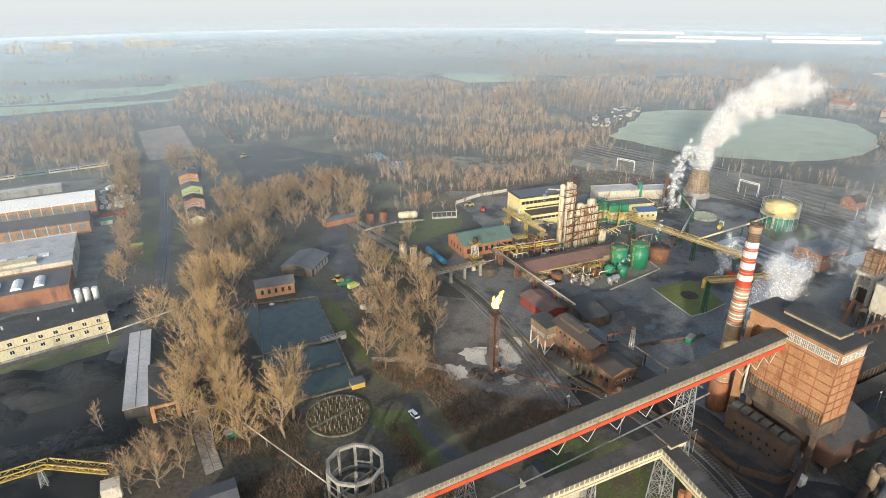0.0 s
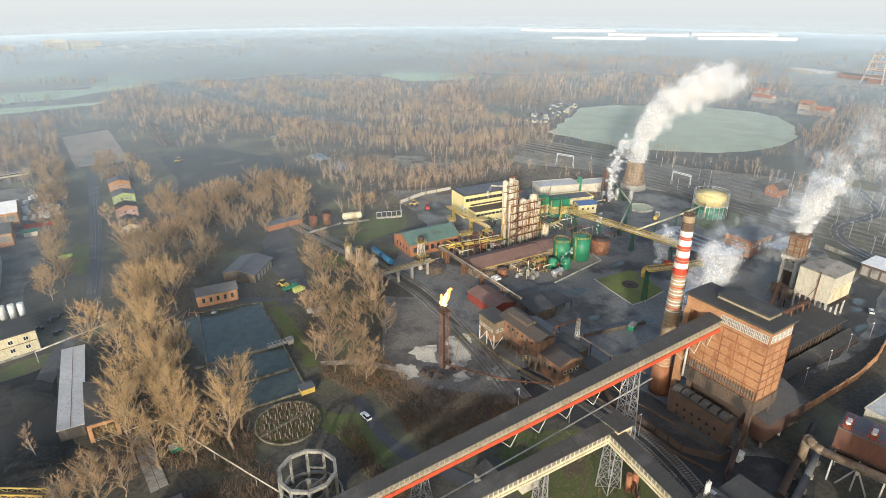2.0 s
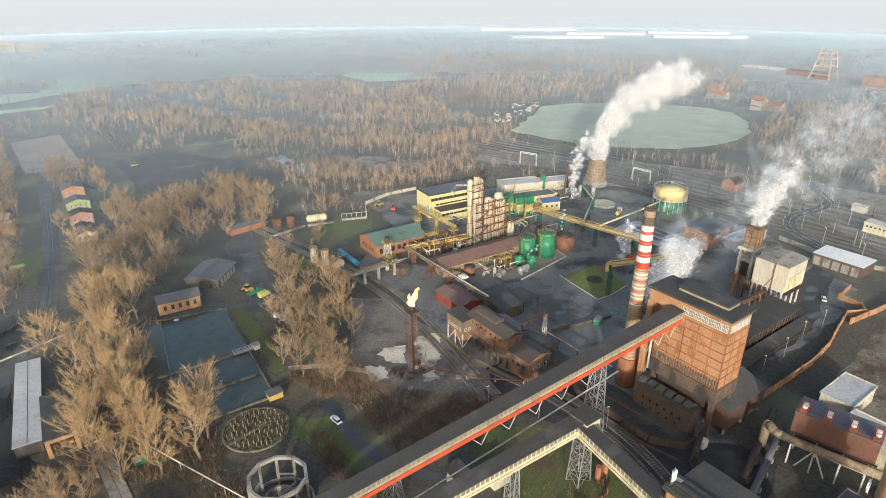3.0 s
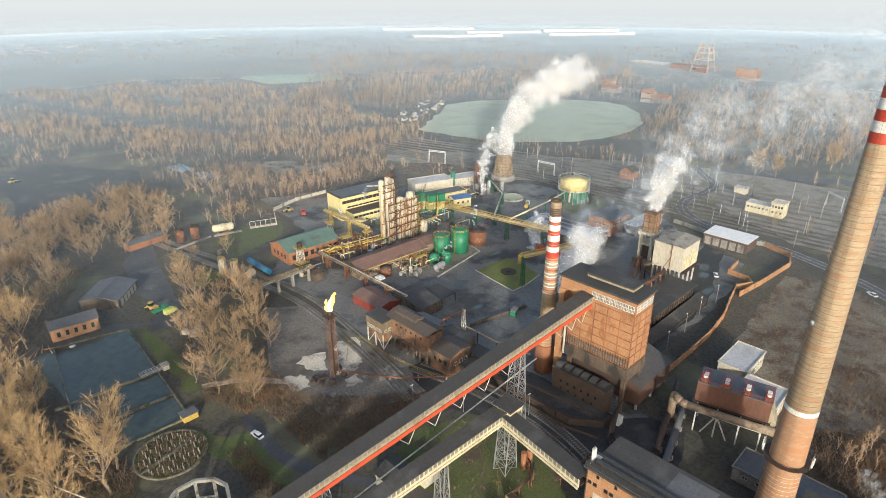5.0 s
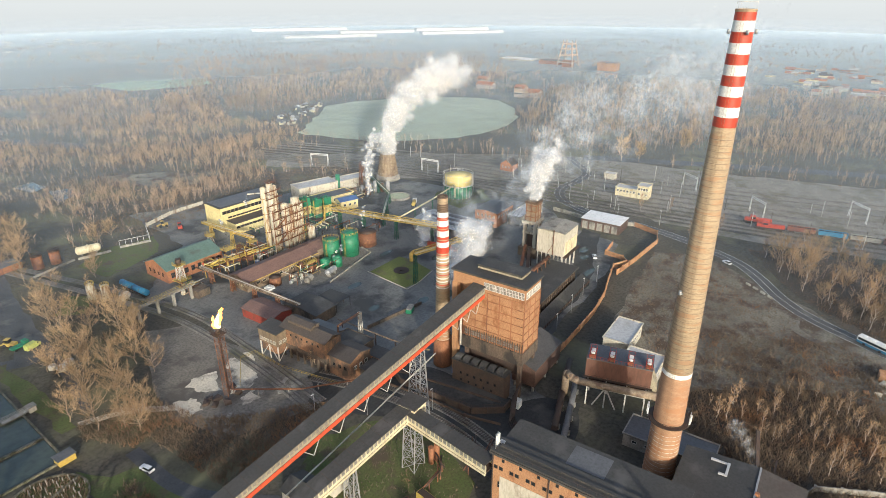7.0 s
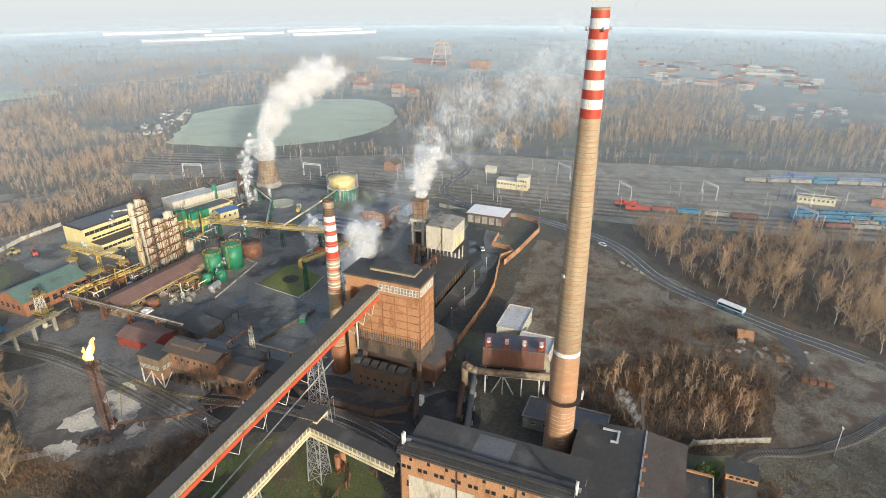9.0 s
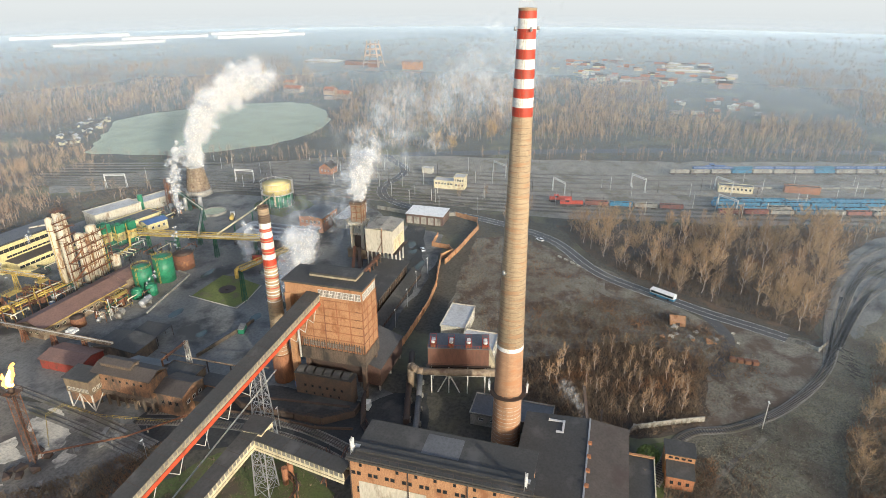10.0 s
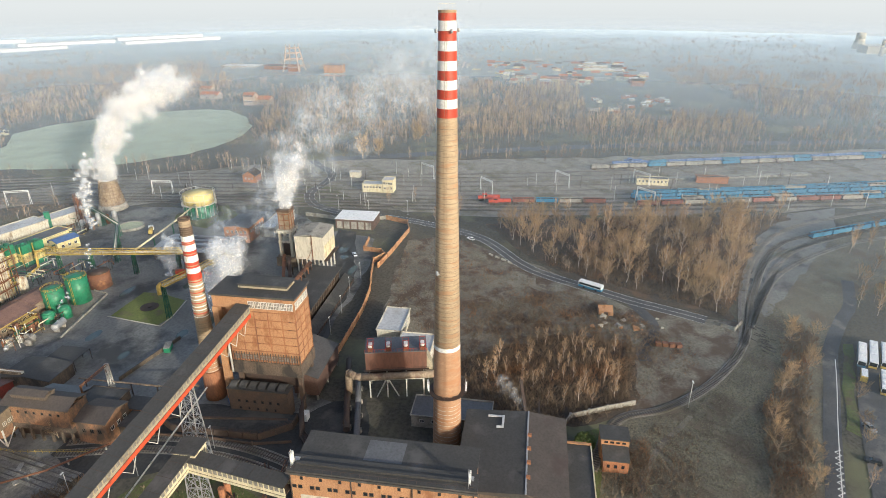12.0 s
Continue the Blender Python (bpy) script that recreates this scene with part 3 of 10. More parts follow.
for pts, nm in (([(52.4, 222.4), (59.3, 221.9), (56.4, 168.8), (52.3, 169)], "grass_strip"), ([(46, 150.7), (50.9, 141.1), (56, 137.8), (57.3, 117.1), (53.4, 108.9), (50.1, 123.9), (43.8, 139.1)], "grass_strip"),
                ([(93.5, 104.8), (107.5, 96.2), (111.4, 82), (103.7, 58.1), (91.7, 56.4), (73.6, 77.2), (65.5, 95.8)], "grass_patch"),
                ([(-110, 204), (-110, 213), (-59.2, 220.6), (-20.4, 226.9), (-21.8, 217.8), (-41.7, 213.2), (-58.2, 212.8)], "grass_bank"),
                ([(-14.2, 300.1), (-8.6, 337.1), (-3.7, 327.3), (-8.2, 290.1)], "grass_patch"),
                ([(115.2, 257.3), (145.2, 264.2), (154, 285.3), (129.8, 289.1), (113, 279.6)], "grass_patch"), ([(84.7, 241), (96.1, 255.1), (102, 245.3), (92.5, 232.8)], "grass_patch"),
                ([(144.1, -19.5), (146.6, -24), (131, -22.6), (119.1, -21.9), (100, -22.5), (100, -17.8), (118.5, -19.9)], "grass_strip"), ([(282.1, 196.8), (279.7, 175.2), (299.3, 164.8), (315.6, 181.9), (299, 202.8)], "grass_patch")):
    patch(nm, pts, 0.08, GRASS, "green winter grass with bare spots", "grass", 4.0, 1.0)

# the last five fields are added to lighten the far plain
for pts in ([(-465.6, 1280.4), (14.1, 1127.9), (41.1, 999.3), (-368.7, 1040.5)], [(-386.3, 886.9), (-375.6, 980.5), (96, 876.2), (-1.7, 824.6), (-140.6, 817)], [(-319.5, 789.9), (-315.6, 830.6), (39.4, 780.7), (23.4, 758.8), (-130, 751.7)], [(33, 894.6), (96, 876.2), (162.2, 954.9), (66.5, 1013.8)],
            [(402.4, 733.1), (502, 692.1), (533.5, 754.4), (460.6, 826.9), (408.9, 807.5)], [(207.9, 1123.3), (319.4, 1087.2), (330.4, 1027.3), (224.7, 1065.8)],
            [(-300, 1330), (60, 1240), (240, 1290), (120, 1420), (-260, 1480)], [(420, 1180), (720, 1050), (800, 1120), (560, 1290)], [(860, 1010), (1060, 830), (1130, 900), (960, 1100)], [(1180, 640), (1290, 380), (1400, 420), (1310, 700)], [(1230, 130), (1260, -180), (1400, -190), (1390, 140)]):
    patch("winter_field", pts, 0.3, FIELD, "winter crop field, colour paled for haze", "field", 40.0, 6.0)
LAKE_PTS = [(360.8, 397.2), (399.4, 417.9), (434, 441), (468.2, 463.9), (503.7, 459.2), (547.8, 429.1), (589, 383.9), (604, 350), (599.3, 326), (570, 290), (522.8, 264.5), (490, 257), (459.6, 257), (424.7, 269.9), (396.4, 294.4), (374, 322), (366.8, 358)]
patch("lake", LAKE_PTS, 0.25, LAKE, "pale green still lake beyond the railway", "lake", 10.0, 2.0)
for i, pts in enumerate(([(150.7, 436), (163.3, 436), (165, 417.9), (152, 413)], [(160, 406), (170.7, 404), (169.6, 384.4), (151.8, 380)], [(140.1, 510.2), (153.1, 516.3), (159.5, 503.2)])):
    patch("puddle", pts, 0.10, WATER, "shallow pool among scrub", "water", 5.0, 1.0)

patch("dry_clearing", [(195, 412), (223.1, 390), (246, 352), (229.7, 338), (205, 360), (188, 385)], 0.05, MOOR, "pale dead grass in a clearing", "clearing", 5.0, 2.0)
# settling ponds with their concrete walls
patch("settling_pond", [(23.1, 189.8), (49.8, 188.2), (51.7, 222.4), (28.4, 227.5), (21.3, 222.6)], 0.10, WATER, "dark still settling pond", "water", 50.0, 0.0)
patch("settling_pond", [(23, 173.8), (48, 172.4), (49.9, 186.3), (23.1, 187.4)], 0.10, WATER, "dark still settling pond", "water", 50.0, 0.0)
patch("settling_pond", [(20.9, 158.8), (46.9, 157.9), (47.8, 170.2), (21, 170.9)], 0.10, WATER, "dark still settling pond", "water", 50.0, 0.0)
for a, b, w in (((19.1, 188.8), (50.3, 187.3), 1.0), ((18.9, 172.2), (48.3, 171.2), 0.8), ((47.2, 156.4), (52.2, 223.4), 0.5), ((18.8, 157.9), (47.3, 156.8), 0.5), ((27.4, 228), (52.4, 223), 0.6), ((18.8, 156.9), (28.4, 227.9), 0.5)):
    structure("pond_wall", Mesh().beam((*a, 0.35), (*b, 0.3), w, 0.6), MOSS, "low mossy concrete pond wall", "wall")

ROAD = smooth_line([(420, 166), (406.4, 154.7), (388, 139.5), (367.8, 137.6), (346.4, 140), (329, 133), (319, 120.8), (311.5, 101.2), (307, 67.4), (288.5, 26.8), (259.3, 4.1), (247.9, -8.4), (236.1, -29.6), (228, -44.4), (222, -58.5), (216.4, -70.5)])
structure("road", ribbon(ROAD, 6.8, 0.12), TARMAC, "grey asphalt road curving to the railway crossing", "road")
for off, nm in ((-3.1, "edge_line"), (3.1, "edge_line"), (0, "centre_line")):
    pts = []
    for i, p in enumerate(ROAD):
        a, b = ROAD[max(0, i - 1)], ROAD[min(len(ROAD) - 1, i + 1)]
        d = Vector((b[0] - a[0], b[1] - a[1])).normalized()
        pts.append((p[0] - d.y * off, p[1] + d.x * off))
    structure(nm, ribbon(pts, 0.14, 0.135), WHITE, "worn white road marking", "marking")
HIGHWAY = smooth_line([(425.4, 156.6), (461.7, 56.1), (488.2, -23.9), (518.5, -138.3), (550.3, -293.7), (614.8, -514.8)])
structure("highway", ribbon(HIGHWAY, 13, 0.15), TARMAC, "wide grey road behind the railway", "road")
FARROAD = smooth_line([(57.8, 1457.5), (70, 1294.3), (94.5, 1018.7), (145.2, 747.5), (200.5, 582.9), (236.4, 495.7)], 20)
structure("highway", ribbon(FARROAD, 16, 0.4), TARMAC, "far straight main road through the woods", "road")
structure("road", ribbon(smooth_line([(7.4, 480), (6.8, 450), (2.8, 372.7), (-4.3, 280.3), (-11, 242.4), (-19.4, 225.5), (-28.3, 194.5)]), 6, 0.12), TARMAC, "dark works road between bare trees", "road")
structure("road", ribbon(smooth_line([(59.4, 144.9), (58.4, 125.1), (61.5, 112), (69.5, 97.6), (79.7, 79.1)]), 4, 0.11), TARMAC, "narrow worn service road", "road")
structure("road", ribbon(smooth_line([(70.9, 270.2), (69.1, 236.5), (71.1, 215.3), (65.3, 188.7), (61.3, 171.4)]), 3, 0.11), TARMAC, "narrow service track beside the ponds", "road")
structure("road", ribbon(smooth_line([(100.7, -71.8), (128.1, -81.5), (154.9, -91.5), (180.8, -101.7), (195, -107), (205.6, -111.8), (223.9, -122.5), (237.7, -131.5), (262, -141)]), 4.8, 0.12), TARMAC, "grey asphalt side road", "road")
structure("bus_depot", Mesh()._add([(120, -87.5, 0.13), (152, -98.5, 0.13), (170, -105, 0.13), (190, -113.5, 0.13), (208, -121, 0.13), (212, -160, 0.13), (120, -150, 0.13)], [(6, 5, 4, 3, 2, 1, 0)]), TARMAC, "asphalt bus depot yard", "yard")
structure("track", ribbon(smooth_line([(226, -43.5), (213, -49), (201.5, -47.9), (190.4, -42.8), (184, -43)]), 4.6, 0.09), TARMAC, "cracked asphalt side track", "track")
structure("track", ribbon(smooth_line([(244, -2), (235.7, -3.5), (230.1, -13.2), (228.5, -22.7), (233.5, -28)]), 3.6, 0.09), GREYDUST, "ash grey lay-by beside the road", "track")
structure("footpath", ribbon(smooth_line([(156, -52), (150.5, -48), (140.9, -40.4), (128.3, -34.3), (114, -30.5)]), 1.6, 0.07), GREYDUST, "worn grey footpath over the meadow", "path")
structure("edge_line", ribbon(smooth_line([(100.7, -73.4), (128.1, -83.1), (154.9, -93.1), (180.8, -103.3), (195, -108.6)]), 0.25, 0.135), WHITE, "worn white road marking", "marking")
patch("grass_verge", [(206.6, -116), (207.2, -119.5), (189.3, -112.6), (169, -104), (153.1, -98.4), (155.8, -95.8), (181.6, -105.6)], 0.16, GRASS, "green grass verge between road and depot", "grass", 4.0, 0.5)

# railway yard
patch("railway_yard", [(305.8, 237.8), (303.6, 289.1), (276, 336.6), (300, 357.5), (344.1, 302), (379.4, 247), (424.7, 165.3), (440.7, 48.5), (464.6, -63.3), (533.4, -325.8), (414.7, -337.7), (352.5, -144.1), (321.9, -5.7), (318.2, 70.8), (347.7, 116.2), (365.4, 142.4)], 0.06, BALLAST, "brown railway ballast with weeds", "railway", 15.0, 3.0)


def sweep(pts, w, z0, z1):
    """A bar of even section along a line of points, in one piece."""
    lo, hi = ribbon(pts, w, z0), ribbon(pts, w, z1)
    k, m = len(lo.v), Mesh()
    fs = []
    for i in range(len(pts) - 1):
        a, b, c, d = 2 * i, 2 * i + 1, 2 * i + 3, 2 * i + 2
        fs += [(k + a, k + b, k + c, k + d), (a, k + a, k + d, d), (b, c, k + c, k + b)]
    return m._add(lo.v + hi.v, fs)


def track_line(pts, label="rusty railway track", sleepers=True):
    t = thing("railway_track", label, "railway track")
    line = smooth_line(pts, 10)
    for off in (-0.75, 0.75):
        p2 = []
        for i, p in enumerate(line):
            a, b = line[max(0, i - 1)], line[min(len(line) - 1, i + 1)]
            d = Vector((b[0] - a[0], b[1] - a[1])).normalized()
            p2.append((p[0] - d.y * off, p[1] + d.x * off))
        part("rail", sweep(p2, 0.16, 0.24, 0.40), RAILSTEEL, t)
    part("ballast", ribbon(line, 3.4, 0.10), BALLAST, t)
    if sleepers:
        s, rest = Mesh(), 0.0
        for a, b in zip(line, line[1:]):
            A, B = Vector((*a, 0.18)), Vector((*b, 0.18))
            L = (B - A).length
            d = (B - A) / max(L, 1e-6)
            n = Vector((-d.y, d.x, 0))
            while rest < L:
                c = A + d * rest
                s.beam(c - n * 1.25, c + n * 1.25, 0.28, 0.12)
                rest += 0.9
            rest -= L
        tagged(part("sleeper", s, SLEEPER, t), kind="stuff")
    return t


for k, off in enumerate((0, 6, 12, 19, 27, 36, 46, 56, 66, 75)):
    track_line([(283 + off * 0.7, 380), (312 + off * 0.8, 250), (322 + off * 0.9, 120), (328 + off, 36), (341 + off * 1.1, -52), (374 + off * 1.25, -209), (404 + off * 1.4, -330)], "rusty railway track in the yard", k < 4)
track_line([(128.5, -20.3), (150.4, -29.7), (158.5, -45.2), (174.5, -62.8), (201.1, -80.1), (243.5, -96), (295.5, -121.5), (320.5, -151.4), (348, -197.6), (374.4, -256.4)], "curved siding with worn sleepers")
track_line([(201.1, -80.1), (243.3, -91.9), (285.8, -109.5), (323.5, -137), (354.5, -184.9), (382.7, -245.4)], "siding branching from the curve", False)
track_line([(214.7, -86.2), (243.6, -100.1), (286.4, -123.8), (313.4, -155.8), (339.2, -202.2), (363.9, -262.4)], "siding branching from the curve", False)
track_line([(216, -87), (229.1, -93.3), (253, -105.7), (272.1, -119.9), (291.7, -140.7), (307.8, -162.4), (319.2, -183.9), (330, -210)], "outer siding branching from the curve", False)
track_line([(258, -100), (279, -113), (296, -130), (312, -152), (326, -176), (340, -205)], "siding between the curved tracks", False)
for off in (0, 5):
    track_line([(100 + off, 116), (106 + off, 150), (110 + off * 1.2, 196), (104 + off * 1.2, 240), (92 + off, 300)], "works siding in black dust", False)
track_line([(-15.3, 229.1), (-6.6, 263.3), (0.3, 326.9), (5.2, 408.6)], "works siding along the road", False)

# ---- trees ----
rng = np.random.default_rng(7)


def tree_parts(seed, height, radius, trunk_r, limbs, twigs, start=0.15, twig_len=1.7, up=1.0, w=0.06):
    """Trunk and limbs as one mesh inside an egg-shaped crown; the fine upswept twigs as another."""
    r = np.random.default_rng(seed)
    wood, ends, shares = Mesh(), [], []

    def limb(p, q, r0, r1):
        p, q = Vector(p), Vector(q)
        d = (q - p).normalized()
        a = d.orthogonal().normalized()
        b = d.cross(a)
        vs = [tuple(e + a * (rr * math.cos(2.1 * i)) + b * (rr * math.sin(2.1 * i))) for e, rr in ((p, r0), (q, r1)) for i in range(3)]
        wood._add(vs, [(i, (i + 1) % 3, 3 + (i + 1) % 3, 3 + i) for i in range(3)])

    def spray(p, q, r0):
        a = (q - p).cross(Vector(r.normal(size=3))).normalized() * r0
        wood._add([tuple(p - a), tuple(p + a), tuple(q)], [(0, 1, 2)])
        ends.append((p, q))
        shares.append((q - p).length)

    mid_z, half_z = height * (0.55 + start * 0.25), height * (0.45 - start * 0.2)
    top = height * 0.9
    pts = [Vector((0, 0, -0.2))] + [Vector((r.normal() * 0.02 * height, r.normal() * 0.02 * height, top * i / 6)) for i in range(1, 7)]
    for i in range(6):
        limb(pts[i], pts[i + 1], trunk_r * (1 - i / 6.2), trunk_r * (1 - (i + 1) / 6.2))
    for k in range(limbs):
        f = start + (0.88 - start) * (k + r.random()) / limbs
        i = min(5, int(f * 6))
        base = pts[i].lerp(pts[i + 1], f * 6 - i)
        az = k * 2.4 + r.normal() * 0.5
        d = Vector((math.cos(az), math.sin(az), up * r.uniform(0.45, 1.5))).normalized()
        length = 0.5
        while length < height * 0.7:
            q = base + d * length
            if (q.x ** 2 + q.y ** 2) / radius ** 2 + ((q.z - mid_z) / half_z) ** 2 > 1:
                break
            length += 0.3
        length *= r.uniform(0.6, 1.12)
        bend = base + d * length * 0.5 + Vector(r.normal(size=3)) * 0.05 * length
        d2 = (d + Vector((0, 0, 0.45))).normalized()
        tip = bend + d2 * length * 0.5
        r0 = trunk_r * (1 - f) * 0.42 + 0.04
        limb(base, bend, r0, r0 * 0.6)
        limb(bend, tip, r0 * 0.6, 0.02)
        ends.append((bend, tip))
        shares.append(length * 0.5)
        for j in range(9):
            t = r.uniform(0.2, 0.95)
            s = base.lerp(bend, t * 2) if t < 0.5 else bend.lerp(tip, t * 2 - 1)
            e = s + (d2 * 0.85 + Vector(r.normal(size=3)) * 0.5 + Vector((0, 0, 0.3))).normalized() * (length * r.uniform(0.2, 0.45) * (1.25 - t * 0.6) + 0.4)
            spray(s, e, r0 * 0.22)
    ends.append((pts[4], pts[6]))
    shares.append(height * 0.3)
    p = np.array(shares) / sum(shares)
    idx = r.choice(len(ends), twigs, p=p)
    S = np.array([ends[i][0] for i in idx])
    E = np.array([ends[i][1] for i in idx])
    base = S + (E - S) * r.uniform(0.05, 1.0, (twigs, 1))
    d = E - S
    d /= np.linalg.norm(d, axis=1, keepdims=True) + 1e-6
    d = d + r.normal(size=d.shape) * 0.42 + np.array([0, 0, 0.35])
    d /= np.linalg.norm(d, axis=1, keepdims=True)
    tip = base + d * r.uniform(0.3, 1.0, (twigs, 1)) * twig_len
    return wood, slivers(base, tip, r.uniform(0.6, 1.4, twigs) * w, r)


def make_tree(name, label, category, args, bark, twig):
    t = thing(name, label, category)
    wood, tw = tree_parts(*args)
    part("trunk", wood, bark, t)
    crown = triangles("crown", tw, twig, "", "", kind="")
    crown.parent = t
    return t


KINDS = {
    "poplar": [make_tree("bare_tree", "tall bare poplar with a dense fan of fine tan twigs", "tree", (s, 24, 7.6, 0.42, 30, 8200, 0.10, 2.2, 1.15, 0.038), BARK, TWIG) for s in (1, 2, 3)],
    "round": [make_tree("bare_tree", "bare broad-crowned tree with reddish brown twigs", "tree", (s, 14, 5.4, 0.22, 22, 3100, 0.10, 1.9, 0.95, 0.036), BARK, REDTWIG) for s in (4, 5, 6)],
    "birch": [make_tree("birch_tree", "slender bare birch with a pale trunk", "tree", (s, 15, 2.3, 0.17, 12, 900, 0.2, 1.5, 1.5, 0.05), BIRCH, RUSSETTWIG) for s in (7, 8, 9)],
}
USED = {}


def plant(kind, x, y, scale=1.0):
    k = int(abs(x * 3.7 + y * 1.3)) % 3
    src = KINDS[kind][k]
    m = pose(x, y, 0, 0, 0, (x * 57 + y * 31) % 360) @ Matrix.Scale(scale, 4)
    if (kind, k) not in USED:
        USED[(kind, k)] = True
        src.matrix_basis = m
        return src
    made = copy_thing(src, m)
    made.scale = (scale, scale, scale)
    return made


def spaced(pts, gap):
    kept = []
    for p in pts:
        if all((p[0] - q[0]) ** 2 + (p[1] - q[1]) ** 2 > gap * gap for q in kept):
            kept.append(p)
    return kept


CLEAR = [[(9, 312), (31, 312), (31, 430), (9, 430)], [(16.8, 154), (54.3, 152.1), (57.3, 225.9), (17.4, 230.7)], [(25.4, 230.1), (71.1, 226.8), (71, 257.1), (39.5, 259.6)], [(-26.7, 164.3), (-3.8, 163.1), (-3.1, 220.4), (-25.7, 222)], [(26.7, 107.2), (47.2, 106.4), (47.3, 152.5), (27, 153.5)], [(-13.3, 225), (3.1, 223.9), (7.9, 478.7), (-7.5, 480.8)],
         [(-116, 250.2), (-25.3, 243.5), (-21.6, 456.4), (-107.8, 467.6)], [(63.3, 213), (79, 211.9), (82.5, 282.3), (65.1, 283.8)], [(53.3, 110.2), (65.5, 109.8), (65.4, 145.6), (53.3, 146.2)], [(-5.1, 373.6), (36, 369.1), (36.2, 422.6), (-4.4, 427.6)], [(39.9, 371.4), (134, 361.1), (131.5, 501.6), (40.4, 515.1)], [(-9.3, 489.8), (40.3, 482.9), (37.1, 624.1), (-9.1, 632.2)]]


def keep_clear(xy):
    bad = np.zeros(len(xy), bool)
    for c in CLEAR:
        bad |= inside(xy, c)
    line = np.array(ROAD + HIGHWAY)
    for p in line:
        bad |= ((xy - p) ** 2).sum(1) < 81
    for p in FARROAD:
        bad |= ((xy - np.array(p)) ** 2).sum(1) < 260
    return xy[~bad]


for poly, kind, dens, gap, lo, hi in (
        ([(-9.2, 224.8), (-5.7, 173.2), (-8.1, 149.3), (8.4, 140.4), (24.9, 141.6), (26.3, 200.9), (25.5, 235.9), (9.4, 240.9)], "poplar", 420, 8.2, 0.72, 1.08),
        ([(-23, 146), (-21, 138), (-3, 133), (-4, 151), (-15, 155)], "round", 500, 5.2, 0.85, 1.2),
        ([(3.3, 241.3), (39.5, 259.6), (55.3, 293.9), (97.7, 294.7), (133.4, 393.4), (64.8, 366), (39.9, 368.7), (8.8, 381.1)], "round", 200, 7.6, 0.8, 1.3),
        ([(-24, 256), (-13.6, 255), (-9.5, 481.1), (-21.1, 482.7)], "round", 300, 5.6, 0.6, 1.1),
        ([(8.5, 258), (26, 262), (41, 296), (40.3, 491.4), (11.7, 478.2)], "round", 170, 7.4, 0.6, 1.1),
        ([(76.9, 241.6), (61.3, 194.8), (55.3, 171.8), (59.4, 147.9), (83.3, 158.5), (96.7, 196.4), (98.3, 226.8)], "round", 300, 6.0, 0.75, 1.2),
        ([(-100, 240), (-25.2, 249), (-24.9, 264.7), (-100, 258)], "round", 420, 5.0, 0.6, 1.0),
        ([(307.3, 23.6), (323.2, -35), (343.6, -144.4), (309.8, -115), (250, -93), (222, -80), (228, -60), (240, -32), (261.7, -8)], "birch", 230, 5.4, 0.5, 1.3),
        ([(300, 15), (318, -35), (335, -135), (309.8, -112), (250, -90), (225, -78), (232, -60), (244, -32), (264, -8)], "round", 90, 9.0, 0.6, 1.35),
        ([(174.8, 18), (193.6, -7.5), (190.4, -37), (156.3, -30.8), (152.1, -15.3), (159.5, 10.2)], "birch", 420, 2.6, 0.28, 0.72),
        ([(220, -105.2), (208.3, -109.2), (187.3, -98.2), (154.5, -86.5), (127.8, -76.6), (126.8, -69.8), (145.5, -70.4), (163.1, -74.9), (183.1, -87.2), (203.2, -94)], "round", 300, 5.0, 0.45, 0.75),
        ([(225, -140), (240, -136), (262, -145), (300, -165), (280, -200), (228, -170)], "birch", 200, 5.5, 0.6, 1.0),
        ([(296.5, -146.1), (320.2, -184.5), (226, -148.6), (224.5, -129.7)], "birch", 120, 7, 0.6, 1.0)):
    for x, y in spaced(keep_clear(scatter(poly, dens, rng)), gap):
        plant(kind, float(x), float(y), float(rng.uniform(lo, hi)))
for x, y, k, s in ((-27, 168, "birch", 0.9), (-14, 152, "birch", 0.7), (36, 112, "round", 0.4), (64, 156, "round", 0.8), (331, 85, "birch", 0.8), (338, 70, "birch", 0.7), (345, 150, "round", 0.7), (318, 40, "birch", 0.9), (306, 52, "birch", 0.7), (118, 132, "round", 0.5), (126, -18, "round", 0.45), (432, 130, "poplar", 0.8), (436, 118, "poplar", 0.7), (480, 96, "poplar", 0.8), (158.3, -101.5, "round", 0.45), (172.7, -106.2, "round", 0.5), (133, -91.5, "birch", 0.55), (151, -99, "round", 0.4), (88, 262, "round", 0.7), (98, 268, "round", 0.6), (112, 262, "round", 0.75), (92, 284, "round", 0.7), (118, 274, "round", 0.6), (131, 296, "round", 0.9), (141, 300, "round", 0.8), (104, 252, "birch", 0.6), (86, 250, "round", 0.8)):
    plant(k, x, y, s)


